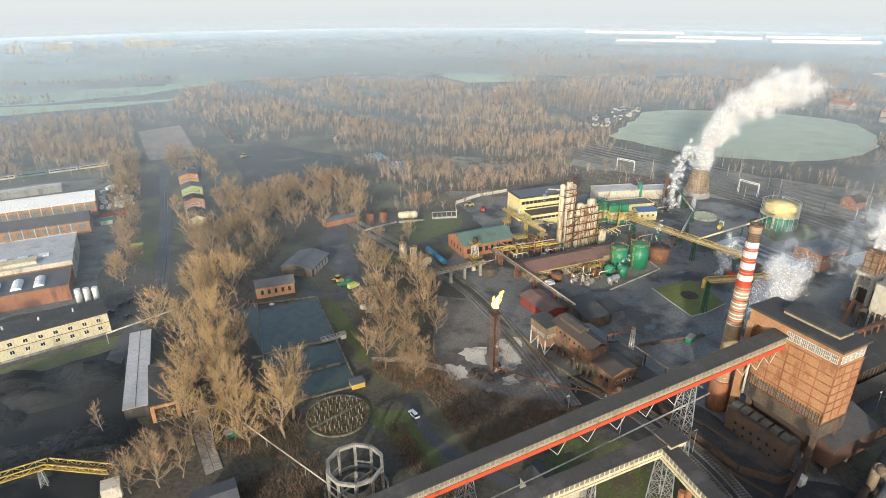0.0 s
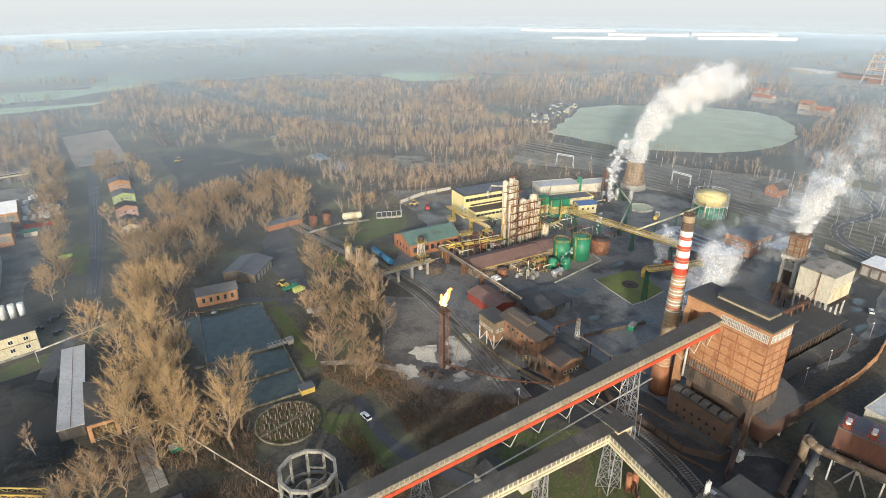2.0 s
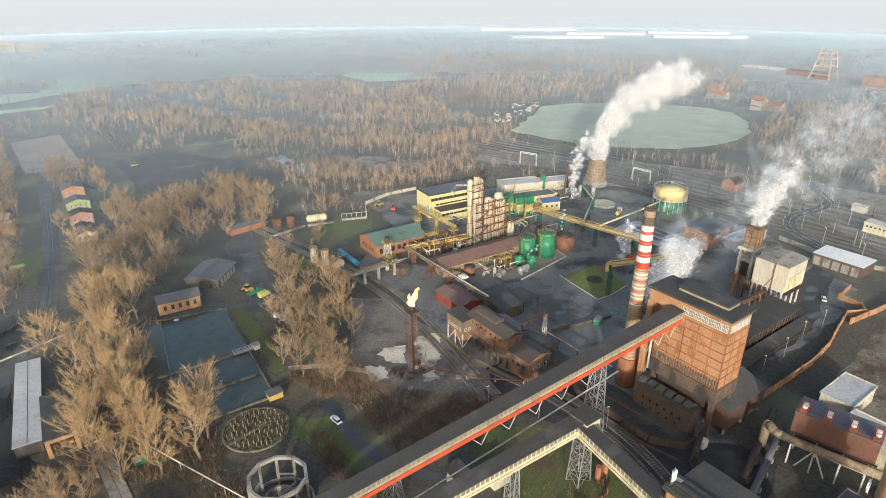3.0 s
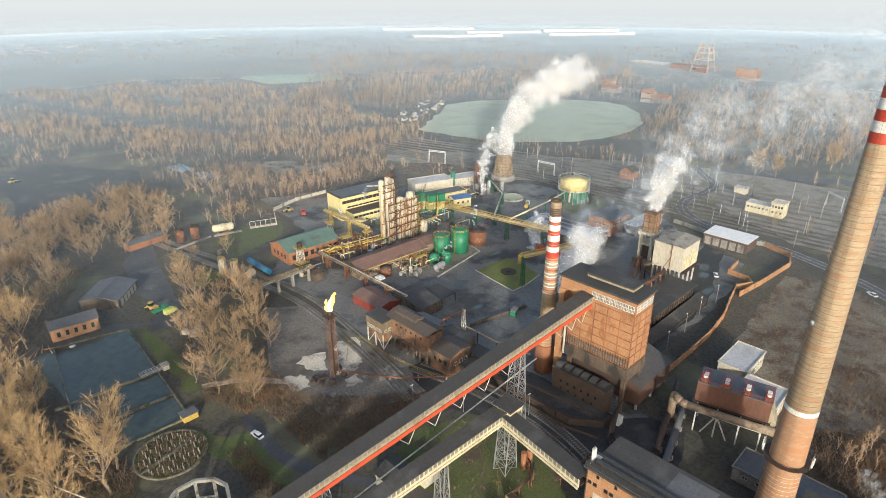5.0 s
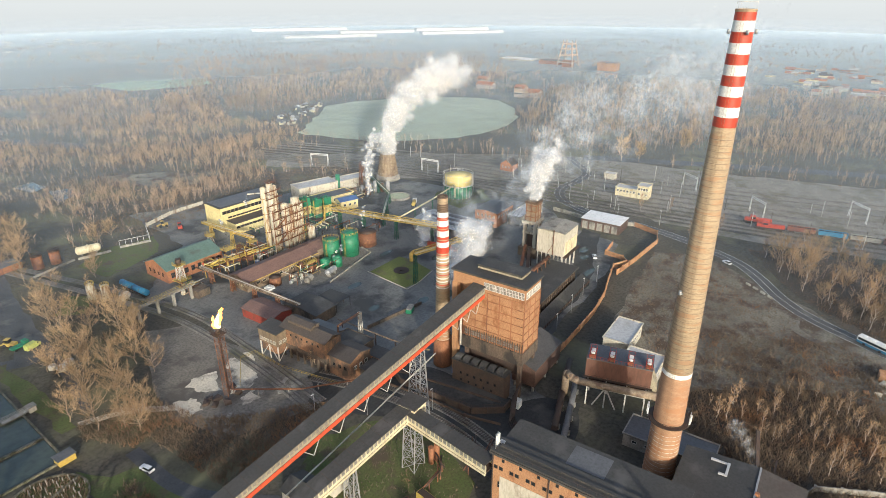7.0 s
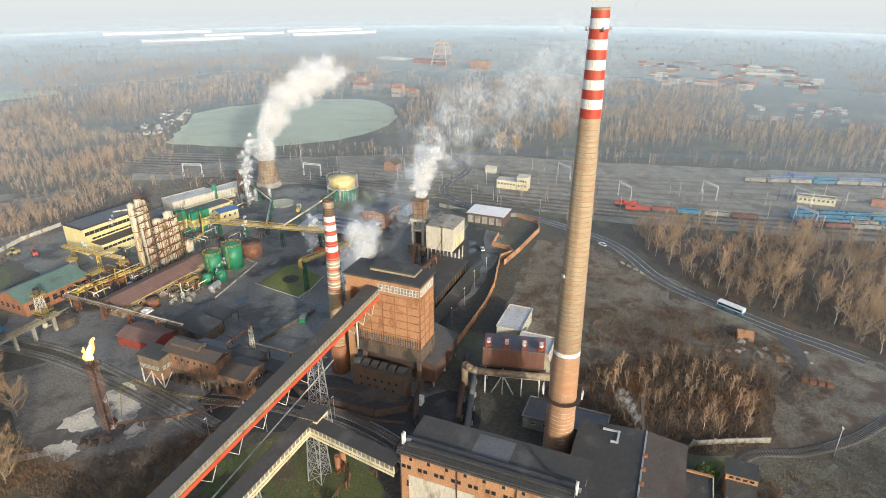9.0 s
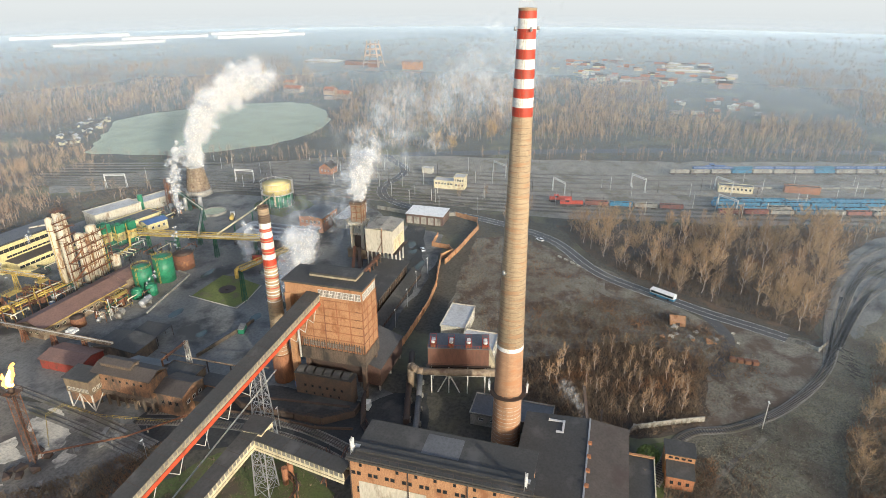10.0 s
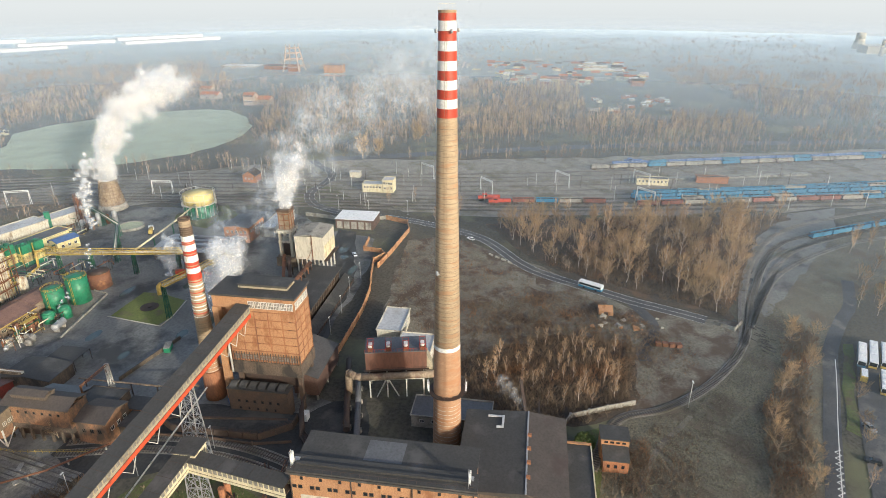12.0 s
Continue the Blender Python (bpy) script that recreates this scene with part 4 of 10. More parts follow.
def wood(name, poly, per_hectare, height, material, label, n=24, clear=True, width=0.14, free=(), wide=(0.16, 0.30)):
    """A far wood: a stem, upswept limbs and loose twigs for each tree, in one mesh."""
    xy = scatter(poly, per_hectare, rng)
    xy = xy[~inside(xy, LAKE_PTS)]
    for c in free:
        xy = xy[~inside(xy, c)]
    if clear:
        xy = keep_clear(xy)
    # glades and thickets
    grow = np.array([noise.noise((x * 0.022, y * 0.022, 3.1)) for x, y in xy])
    xy, grow = xy[grow > -0.25], grow[grow > -0.25]
    k = len(xy)
    h = height * (1 + 0.5 * grow) * rng.uniform(0.55, 1.2, k)
    b = np.concatenate([xy, np.zeros((k, 1))], 1)
    top = b + np.stack([rng.normal(size=k) * 0.5, rng.normal(size=k) * 0.5, h], 1)
    T = [slivers(b, top, np.full(k, width * 1.7), rng)]
    spread = rng.uniform(*wide, k)
    for i in range(n):
        az, f = rng.uniform(0, 6.28, k), rng.uniform(0.18, 0.8, k)
        R = h * spread * np.sqrt(np.clip(1 - ((f - 0.45) / 0.5) ** 2, 0.08, 1)) * rng.uniform(0.35, 1.0, k)
        rise = np.minimum(R * rng.uniform(0.9, 2.0, k), h * (1.04 - f))
        o = rng.uniform(0.0, 0.55, k) if i % 2 else np.zeros(k)
        out = np.stack([np.cos(az) * R, np.sin(az) * R, rise], 1)
        root = b + (top - b) * f[:, None]
        s = root + out * o[:, None]
        e = root + out * rng.uniform(0.9, 1.25, (k, 1)) + rng.normal(size=(k, 3)) * (0.03 * h)[:, None]
        T.append(slivers(s, e, width * rng.uniform(0.6, 1.7, k), rng))
    triangles(name, np.concatenate(T), material, label, "wood")
    low = []
    for i in range(5):
        o = b + np.stack([rng.normal(size=k) * 4.0, rng.normal(size=k) * 4.0, np.zeros(k)], 1)
        L = h * rng.uniform(0.10, 0.28, k)
        low.append(slivers(o, o + np.stack([rng.normal(size=k) * 1.2, rng.normal(size=k) * 1.2, L], 1), width * rng.uniform(2.0, 5.0, k), rng))
    triangles("undergrowth", np.concatenate(low), BRUSH, "dark brown undergrowth below the bare wood", "undergrowth")
    pick = rng.random(k) < 0.3
    if pick.any():
        triangles("birch_stems", slivers(b[pick], top[pick], np.full(int(pick.sum()), width * 2.2), rng), BIRCH, "pale birch stems standing in the wood", "wood")


TOWN = [[(820, -180), (1070, -180), (1070, 100), (820, 100)], [(630, -225), (830, -225), (830, -50), (630, -50)], [(362, 415), (486, 466), (470, 492), (362, 466)], [(570, -290), (630, -290), (630, -205), (570, -205)],
        [(70, 235), (330, 235), (330, 60), (70, 60)], [(-140, 120), (-14, 120), (-14, 480), (-140, 480)], [(-20, 100), (120, 100), (120, 300), (-20, 300)], [(130, -200), (345, -200), (345, 60), (130, 60)]]
GAP = [(-480, 500), (-200, 860), (20, 720), (120, 900), (300, 860), (620, 960), (1100, 640), (1200, 200), (1200, -520), (620, -520), (540, -300), (500, 60), (380, 290), (240, 260), (110, 300), (-10, 330), (-30, 480)]
wood("bare_wood", GAP, 110, 7.5, FARWOOD, "brown bare scrub and trees over the plain", 16, width=0.17, free=COVER + TOWN, wide=(0.28, 0.5))
wood("bare_wood", [(-248.4, 744.9), (-5.9, 659), (-11.8, 455.1), (-202, 483.6)], 300, 11, FARWOOD, "dense bare brown wood behind the sheds", 26, width=0.13, wide=(0.25, 0.42))
wood("bare_wood", [(40.3, 512.6), (92.7, 517.3), (141.9, 422.4), (268, 327.3), (226, 295), (134.7, 327.4), (142.4, 396.6), (122.4, 399)], 330, 8.5, FARWOOD, "bare scrub wood behind the plant", 36, width=0.10, wide=(0.3, 0.5))
wood("bare_wood", [(40.7, 631.4), (74.9, 631.6), (140.1, 510.2), (267.5, 337.6), (300, 357.5), (365.3, 394.3), (360.2, 538.7), (232, 559), (180.3, 614.1), (80, 662.7)], 280, 9, FARWOOD, "bare wood between the plant and the main road", 30, width=0.12, wide=(0.28, 0.48))
wood("bare_wood", [(22.9, 689.9), (58.5, 860.2), (110.1, 868.6), (251.3, 820.5), (352.5, 740.6), (449.8, 523.1), (355.7, 494.1), (222.5, 591.3)], 230, 10, FARWOOD, "wide bare wood", 22, width=0.17, wide=(0.24, 0.42))
wood("bare_wood", [(336.7, 565.5), (370.7, 499.4), (481.9, 473.4), (610.2, 407.9), (748.9, 381.1), (983.7, 575.3), (743.4, 861.1), (589.4, 915.8), (447.1, 704.3)], 170, 13, FARWOOD, "far bare birch wood beyond the lake", 16, width=0.22)
wood("bare_wood", [(499, 244.2), (492.1, 47.1), (512.5, -62.8), (561.2, -269.7), (945.7, -497), (993.6, -211.8), (808, 38.1), (817.6, 183.6), (645.9, 329.5), (592.4, 290.4)], 200, 13, FARWOOD, "bare wood behind the railway", 22, width=0.18, free=TOWN)
wood("bare_wood", [(436.2, 111.6), (464.7, 47.9), (500.7, -62.9), (535.9, -254.7), (517.2, -276.3), (464.6, -63.3), (430.7, 75.9)], 170, 11, FARWOOD, "thin bare wood beside the railway", 26, width=0.16)
wood("bare_wood", [(500, 202.5), (435.9, 230.1), (366.6, 267.7), (352.7, 292.4), (400.5, 166.9), (452.7, 113.4)], 190, 8, FARWOOD, "low bare wood by the lake shore", 24, width=0.16)
wood("bare_wood", [(307.3, 23.6), (323.2, -35), (343.6, -144.4), (309.8, -115), (250, -93), (222, -80), (228, -60), (240, -32), (261.7, -8)], 300, 7, FARWOOD, "bare understorey between birches", 30, width=0.08, wide=(0.3, 0.5))
wood("bare_wood", [(-480.3, 1030.1), (58.5, 902.1), (58.4, 922.8), (-477, 1052.9)], 204, 12, FARWOOD, "far hedge wood", 14, width=0.4)
wood("bare_wood", [(-390, 854.7), (-11.8, 803.9), (6.2, 814.7), (-387.2, 878.9)], 204, 12, FARWOOD, "far hedge wood", 14, width=0.4)
wood("bare_wood", [(-158.6, 1204), (305, 1102.9), (570.4, 935.2), (945.5, 771), (1186.5, 716.4), (834, 1305.1), (-287.1, 1754)], 40, 9, FARWOOD, "far wooded plain", 10, width=0.5, wide=(0.3, 0.5))
wood("bare_wood", [(882.1, 480.9), (952.2, 207.1), (941.9, -258.7), (1196.2, -576), (1690.8, -606.7), (1409.3, 469.2), (1133.8, 639.5)], 40, 9, FARWOOD, "far wooded plain", 10, width=0.5, wide=(0.3, 0.5))


def brush(poly, per_hectare, height, material, label, n=6):
    xy = keep_clear(scatter(poly, per_hectare, rng))
    T = []
    b = np.concatenate([xy, np.zeros((len(xy), 1))], 1)
    for i in range(n):
        az, L = rng.uniform(0, 6.28, len(xy)), height * rng.uniform(0.4, 1.2, len(xy))
        o = b + np.stack([rng.normal(size=len(xy)), rng.normal(size=len(xy)), np.zeros(len(xy))], 1) * 0.5
        T.append(slivers(o, o + np.stack([np.cos(az) * L * 0.6, np.sin(az) * L * 0.6, L], 1), rng.uniform(0.07, 0.24, len(xy)), rng))
    triangles("brush", np.concatenate(T), material, label, "brush")


brush([(76.3, 164), (77, 156), (79.5, 138.9), (88.3, 130), (99.3, 120.5), (106, 114), (88, 104), (70.6, 106), (62.5, 112.5), (63, 134.8), (58, 152.5), (54.1, 160), (56.2, 168)], 15000, 1.6, BRUSH, "dark brown tangled brush")
brush([(0.2, 147.9), (22.7, 129.7), (29, 153.4), (23, 161.7), (12.6, 152.3)], 13000, 1.8, BRUSH, "dark brown tangled brush")
brush([(-2.3, 112.5), (24.6, 105.3), (59.4, 100), (53.3, 136.3), (47.3, 132.6), (22.8, 131.7), (2.1, 130.6)], 13000, 1.8, BRUSH, "dark brown tangled brush")
brush([(200.5, 55.3), (275.4, 61.8), (286.2, 40.4), (247.4, -16.9), (215.4, -43), (199.8, -62), (184.4, -62), (155.4, -33), (156.5, 14.3), (173.2, 46.1)], 3400, 1.2, BRUSH, "scattered low brush on waste ground", 5)
brush([(149.6, 16.4), (174.7, 22.1), (196.4, -6.5), (195.3, -41), (156.3, -32.8), (145.2, -16.3)], 9500, 2.4, BRUSH, "reddish brush under birches", 6)
brush([(188.6, 22.3), (217.2, 22.8), (224.2, 2.4), (234.5, -20.8), (217.5, -41.7), (200, -54), (182, -46), (192, -30), (190, -8)], 4600, 1.9, BRUSH, "brown scrub spreading over the waste ground", 6)
brush([(220, -105.2), (208.3, -108.2), (187.3, -97.2), (154.5, -85.5), (127.8, -76.6), (122, -64), (145.5, -70.4), (163.1, -74.9), (183.1, -87.2), (203.2, -94)], 10000, 2.6, BRUSH, "brown roadside brush", 6)
brush([(-9.2, 224.8), (-5.7, 173.2), (-8.1, 149.3), (8.4, 140.4), (24.9, 141.6), (26.3, 200.9), (25.5, 235.9), (59.2, 293.6), (9.9, 298)], 3600, 1.6, BRUSH, "undergrowth below tall trees", 5)
brush([(291.9, -34.9), (323.2, -35), (343.6, -144.4), (309.8, -115), (250, -93), (218, -78), (224, -60), (240, -32), (261.7, -8)], 13000, 2.2, BRUSH, "undergrowth below birches", 5)
brush([(154, 285.3), (226, 295), (305.8, 237.8), (303.1, 297.7), (232.7, 348.3), (134.7, 327.4)], 2800, 1.6, BRUSH, "brush along the railway", 5)
brush([(141.1, -24.3), (143.1, -37.2), (121.2, -34.9), (119.2, -22.5)], 9000, 1.9, BRUSH, "russet brush beside the pump house", 6)
brush([(113, -32), (124, -27), (140, -33), (150, -40), (146, -52), (130, -48), (113, -44)], 6000, 1.6, BRUSH, "low brush on the meadow", 5)


def tufts(poly, per_hectare, height, label):
    xy = scatter(poly, per_hectare, rng)
    b = np.concatenate([xy, np.zeros((len(xy), 1))], 1)
    T = []
    for i in range(3):
        az, L = rng.uniform(0, 6.28, len(xy)), height * rng.uniform(0.4, 1.2, len(xy))
        T.append(slivers(b, b + np.stack([np.cos(az) * L, np.sin(az) * L, L * 0.8], 1), rng.uniform(0.12, 0.35, len(xy)), rng))
    triangles("grass_tufts", np.concatenate(T), TUFT, label, "grass")


tufts([(146, -24), (157, -48), (173, -65), (200, -84), (236, -100), (220, -105), (203, -94), (183, -87), (163, -75), (145, -70), (122, -64), (112, -60), (113, -28)], 20000, 0.5, "dry tufted grass on the meadow")
tufts([(200.5, 55.3), (243, 59.9), (278.9, 62.6), (288.9, 40.3), (247.4, -16.9), (223, -43), (200, -62), (166, -44), (154, -30.8), (156.5, 14.3), (168.4, 46.3)], 2600, 0.5, "dry tufted grass on waste ground")
# shallow puddles on the plant yard
for x, y, a, b in ((186, 122, 5, 2.2), (176, 128, 3.5, 1.6), (262, 92, 4, 1.8), (268, 98, 3, 1.5), (240, 80, 5, 1.4), (254, 88, 2.5, 2), (215, 147, 4, 2), (170, 160, 4, 2), (205, 171, 5, 1.6), (160, 140, 3, 1.5)):
    patch("puddle", [(x + a * math.cos(k * 0.7), y + b * math.sin(k * 0.7)) for k in range(9)], 0.06, WATER, "shallow rain puddle on black asphalt", "water", 2.0, 0.6)

brush([(65.5, 95.8), (73.6, 77.2), (91.7, 56.4), (103.7, 58.1), (111.4, 82), (107.5, 96.2), (93.5, 104.8)], 2600, 1.1, BRUSH, "scattered brown weeds on the grass", 5)
# two tracks below the coal tower
for off in (0, 5):
    track_line([(112 + off, 128), (117 + off, 108), (118.5 + off, 90), (117 + off, 74), (112 + off, 58), (104 + off, 44)], "sunken works siding in black dust", True)


# ---- the tall chimney ----
def lerp_r(z, h, r0, r1):
    return r0 + (r1 - r0) * z / h


def chimney(label, x, y, h, r0, r1, bands, hoops, body_mat):
    t = thing("chimney", label, "chimney", x, y)
    R = lambda z: lerp_r(z, h, r0, r1)
    part("shaft", Mesh().cyl(0, 0, -0.3, h - 0.5, R(0), R(h - 0.5), 40), body_mat, t)
    part("lower_shaft", Mesh().cyl(0, 0, -0.3, h * 0.285, R(0) + 0.03, R(h * 0.285) + 0.03, 40, cap=False), CHIMNEYLOW, t)
    lip = Mesh().ring(0, 0, h - 0.5, h, R(h) * 0.7, R(h) + 0.08, 40)
    part("lip", lip, CHIMNEY if h > 100 else SOOT, t)
    for z0, z1, mt in bands:
        z1 = min(z1, h - 0.5)
        part("painted_band", Mesh().cyl(0, 0, z0, z1, R(z0) + 0.04, R(z1) + 0.04, 40, cap=False), mt, t)
    for z in hoops:
        part("hoop", Mesh().ring(0, 0, z - 0.05, z + 0.05, R(z) - 0.02, R(z) + 0.05, 24), PALESTEEL if z < 20 else HOOP, t)
    lad = Mesh()
    for s in (-0.25, 0.25):
        lad.beam((-R(0) - 0.12, s, 2), (-R(h) - 0.12, s, h + 0.4), 0.035)
    part("ladder", lad, HOOP, t)
    return t


TOP = 115.7
B = 22.2 / 11
tall_bands = [(TOP - B * (i + 1), TOP - B * i, RED if i % 2 == 0 else WHITE) for i in range(11)]
tall = chimney("very tall tapered brick chimney with red and white bands", 132.8, 19.8, TOP, 4.1, 1.86, tall_bands + [(33.0, 34.2, WHITE)], [2 + 1.25 * i for i in range(12)] + [34.8 + 1.25 * i for i in range(46)], CHIMNEY)
m = Mesh().ring(0, 0, 18.9, 19.05, 3.75, 5.1, 32)
for k in range(16):
    a = 2 * math.pi * k / 16
    m.beam((5.0 * math.cos(a), 5.0 * math.sin(a), 19.0), (5.0 * math.cos(a), 5.0 * math.sin(a), 20.2), 0.07)
m.ring(0, 0, 20.15, 20.25, 4.95, 5.05, 32)
part("gallery", m, DARKSTEEL, tall, "steel walkway ring round the shaft")
for a in (90, 104, 116, 262, 276):
    ar = radians(a)
    part("antenna_panel", Mesh().box(-0.15, 0.15, -0.2, 0.2, 19.7, 21.6), WHITE, tall, at=(5.2 * math.cos(ar), 5.3 * math.sin(ar), 0), rz=a)
    part("antenna_mast", Mesh().cyl(5.05 * math.cos(ar), 5.05 * math.sin(ar), 19.0, 22.7, 0.06, n=6), STEEL, tall)
m = Mesh()
for k in range(8):
    a = 2 * math.pi * k / 8
    m.beam((1.8 * math.cos(a), 1.8 * math.sin(a), TOP), (1.8 * math.cos(a), 1.8 * math.sin(a), TOP + 1.3), 0.04)
m.ring(0, 0, TOP + 1.25, TOP + 1.3, 1.77, 1.83, 16)
part("top_rail", m, PALESTEEL, tall)
for k, a in enumerate((0, 90, 180, 270)):
    ar = radians(a + 30)
    part("warning_lamp", Mesh().cyl(2.6 * math.cos(ar), 2.6 * math.sin(ar), TOP - 4.4, TOP - 3.6, 0.3, n=8).beam((2 * math.cos(ar), 2 * math.sin(ar), TOP - 4.4), (2.7 * math.cos(ar), 2.7 * math.sin(ar), TOP - 4.4), 0.15), STEEL, tall)
for a in (150, 330):
    ar = radians(a)
    part("warning_lamp", Mesh().cyl(4.0 * math.cos(ar), 4.0 * math.sin(ar), 55.4, 56.4, 0.35, n=8).beam((2.8 * math.cos(ar), 2.8 * math.sin(ar), 55.4), (4.1 * math.cos(ar), 4.1 * math.sin(ar), 55.4), 0.2), STEEL, tall)

small_bands = [(54.2, 55.9, WHITE), (53.8, 54.2, RED), (53.2, 53.6, RED), (51.3, 53.2, WHITE), (50.6, 51.3, RED), (49.8, 50.3, RED), (47.8, 49.8, WHITE), (46.9, 47.8, RED), (46.0, 46.6, RED), (44.3, 46.0, WHITE), (42.2, 44.3, RED)]
small_bands += [(41.4 - 1.15 * i, 41.75 - 1.15 * i, WHITE if i % 3 else RED) for i in range(11)]
small = chimney("brick chimney with red and white bands and a sooty top", 143.7, 96.3, 60.9, 2.9, 1.6, small_bands, [3 + 1.3 * i for i in range(20)] + [56.2 + 0.6 * i for i in range(6)], CHIMNEY)
part("sooty_top", Mesh().cyl(0, 0, 55.7, 58.5, lerp_r(55.7, 60.9, 2.9, 1.6) + 0.03, lerp_r(58.5, 60.9, 2.9, 1.6) + 0.03, 32, cap=False), SOOT, small)
part("plinth", Mesh().cyl(0, 0, 0, 10.5, 3.25, 3.15, 32), BRICK, small)

# ---- the coal tower ----
ct = thing("coal_tower", "massive orange brick coal tower with dark flat roof", "coal tower", 140.7, 65.2)
ct.scale = (1, 1, 1.032)
# local: x 0..10.5 away from the gallery, y 0..25
part("wall", Mesh().box(0, 10.5, 0, 21.2, 12, 37.6).box(3.5, 10.5, 21.2, 25, 12, 37.6).box(0, 3.5, 21.2, 25, 33.8, 37.6), ORANGE, ct)
part("corner_pier", Mesh().box(-0.4, 1.6, 23.4, 25.2, 2.2, 33.8), ORANGE, ct)
part("pier_foot", Mesh().box(-0.45, 1.65, 23.35, 25.25, 0, 2.2), ROOFBLUE, ct, "dull blue painted pier foot")
part("downpipe", Mesh().cyl(-0.2, 22.0, 12, 27, 0.35, n=10), PALESTEEL, ct)
part("roof", Mesh().box(-0.6, 11.1, -0.6, 25.6, 37.6, 38.2), ROOFTAR, ct)
part("penthouse", Mesh().box(4.2, 9.6, 3.5, 18.5, 38.2, 39.3), ROOFTAR, ct, "low dark roof lantern")
part("lantern_sill", Mesh().box(4.05, 4.19, 3.4, 18.6, 38.2, 38.75).box(4.19, 9.7, 3.36, 3.49, 38.2, 38.75), GALLERYWALL, ct, "pale weathered lantern edge")
part("penthouse_roof", Mesh().box(3.8, 10.0, 3.1, 18.9, 39.3, 39.55), ROOFTAR, ct)
for yb in (0, 4.2, 8.4, 12.6, 16.8, 21.1):
    part("facing_band", Mesh().box(-0.14, -0.02, yb - 0.15, yb + 0.15, 16.5, 33), BRICK, ct)
for xb in (0.1, 3.5, 7.0, 10.4):
    part("facing_band", Mesh().box(xb - 0.15, xb + 0.15, -0.14, -0.02, 16.5, 33), BRICK, ct)
for zb in (16.5, 20.0, 22.6, 25.2, 27.8, 30.4, 33.0):
    part("facing_band", Mesh().box(-0.18, -0.02, -0.18, 21.3, zb - 0.11, zb + 0.11), BRICK, ct)
    part("facing_band", Mesh().box(-0.02, 10.6, -0.18, -0.02, zb - 0.11, zb + 0.11), BRICK, ct)

part("lower_band", Mesh().box(-0.3, 10.7, -0.3, 21.4, 12, 16.2), SOOTWALL, ct, "sooty ribbed band")
for i in range(26):
    part("rib", Mesh().box(-0.42, -0.3, -0.2 + i * 0.83, 0.0 + i * 0.83, 12.8, 19.5), SOOTWALL, ct)
windows(ct, "-x", -0.05, 0.3, 14.0, 7, 35.2, 1.85, 2.2, WHITE, MILKGLASS, 3)
windows(ct, "-y", -0.05, 0.5, 10.0, 5, 35.2, 1.8, 2.2, WHITE, MILKGLASS, 3)
windows(ct, "-x", -0.32, 1, 20.5, 10, 17.9, 1.7, 1.7, RUST, MILKGLASS, 2)
windows(ct, "-x", 3.4, 21.6, 24.6, 2, 35.2, 1.3, 2.4, WHITE, MILKGLASS, 2)
# legs coloured dark to match the shade below the tower
part("leg", Mesh().box(0.3, 1.5, 0.3, 1.5, 0, 12), SOOT, ct)
for lx, ly in ((9, 0.3), (0.3, 19.5), (9, 19.5), (9, 23.5)):
    part("leg", Mesh().box(lx, lx + 1.2, ly, ly + 1.2, 0, 12), SOOT, ct)
# solid dark block stands in for the shade under the tower
part("bunker", Mesh().box(1.8, 8.8, 1.8, 19.2, 7, 12), DARKSTEEL, ct, "dark block in place of the shaded open underside")
low = hall("charging_house", "soot-covered brick house under the coal tower", "building", 136.2, 140.2, 68.5, 87.5, 9.3, SOOT, ROOFTAR, parapet=0)
for i in range(6):
    m, n = Mesh(), 10
    vs = [(2.1 - 1.8 * math.cos(math.pi * k / n), 0.9 + i * 3.05 + o, 9.4 + 1.35 * math.sin(math.pi * k / n)) for o in (0, 2.3) for k in range(n + 1)]
    m._add(vs, [(k + 1, k, n + 1 + k, n + 2 + k) for k in range(n)] + [tuple(range(n + 1)), tuple(range(2 * n + 1, n, -1))])
    part("vent_drum", m, ROOFTAR, low)
windows(low, "-x", 0, 2, 17, 6, 5.2, 0.9, 1.0, DARKSTEEL, GLASS, 0)
windows(low, "-x", 0, 3, 17, 5, 2.6, 0.7, 0.9, DARKSTEEL, GLASS, 0)
shed = thing("wharf_shed", "brown sheet-metal shed with a grey sloping roof beside the coal tower", "shed", 145.8, 62.6)
part("wall", Mesh().prism([(0, 0), (20, 0), (20, 8), (0, 8)], 2.2, [8.6, 8.6, 11.4, 11.4]), BROWNCLAD, shed)
part("roof", Mesh().prism([(-0.3, -0.3), (20.3, -0.3), (20.3, 8.3), (-0.3, 8.3)], [8.5, 8.5, 11.45, 11.45], [8.72, 8.72, 11.7, 11.7]), ROOFDARK, shed)
for lx in (0.3, 9.6, 19.1):
    part("leg", Mesh().box(lx, lx + 0.6, 0.4, 1.0, 0, 2.2), CONCRETE, shed)
    part("leg", Mesh().box(lx, lx + 0.6, 7.0, 7.6, 0, 2.2), CONCRETE, shed)
part("chute", Mesh().prism([(2, 1), (5, 1), (5, 4), (2, 4)], [0.4] * 4, [2.3] * 4), DARKSTEEL, shed)


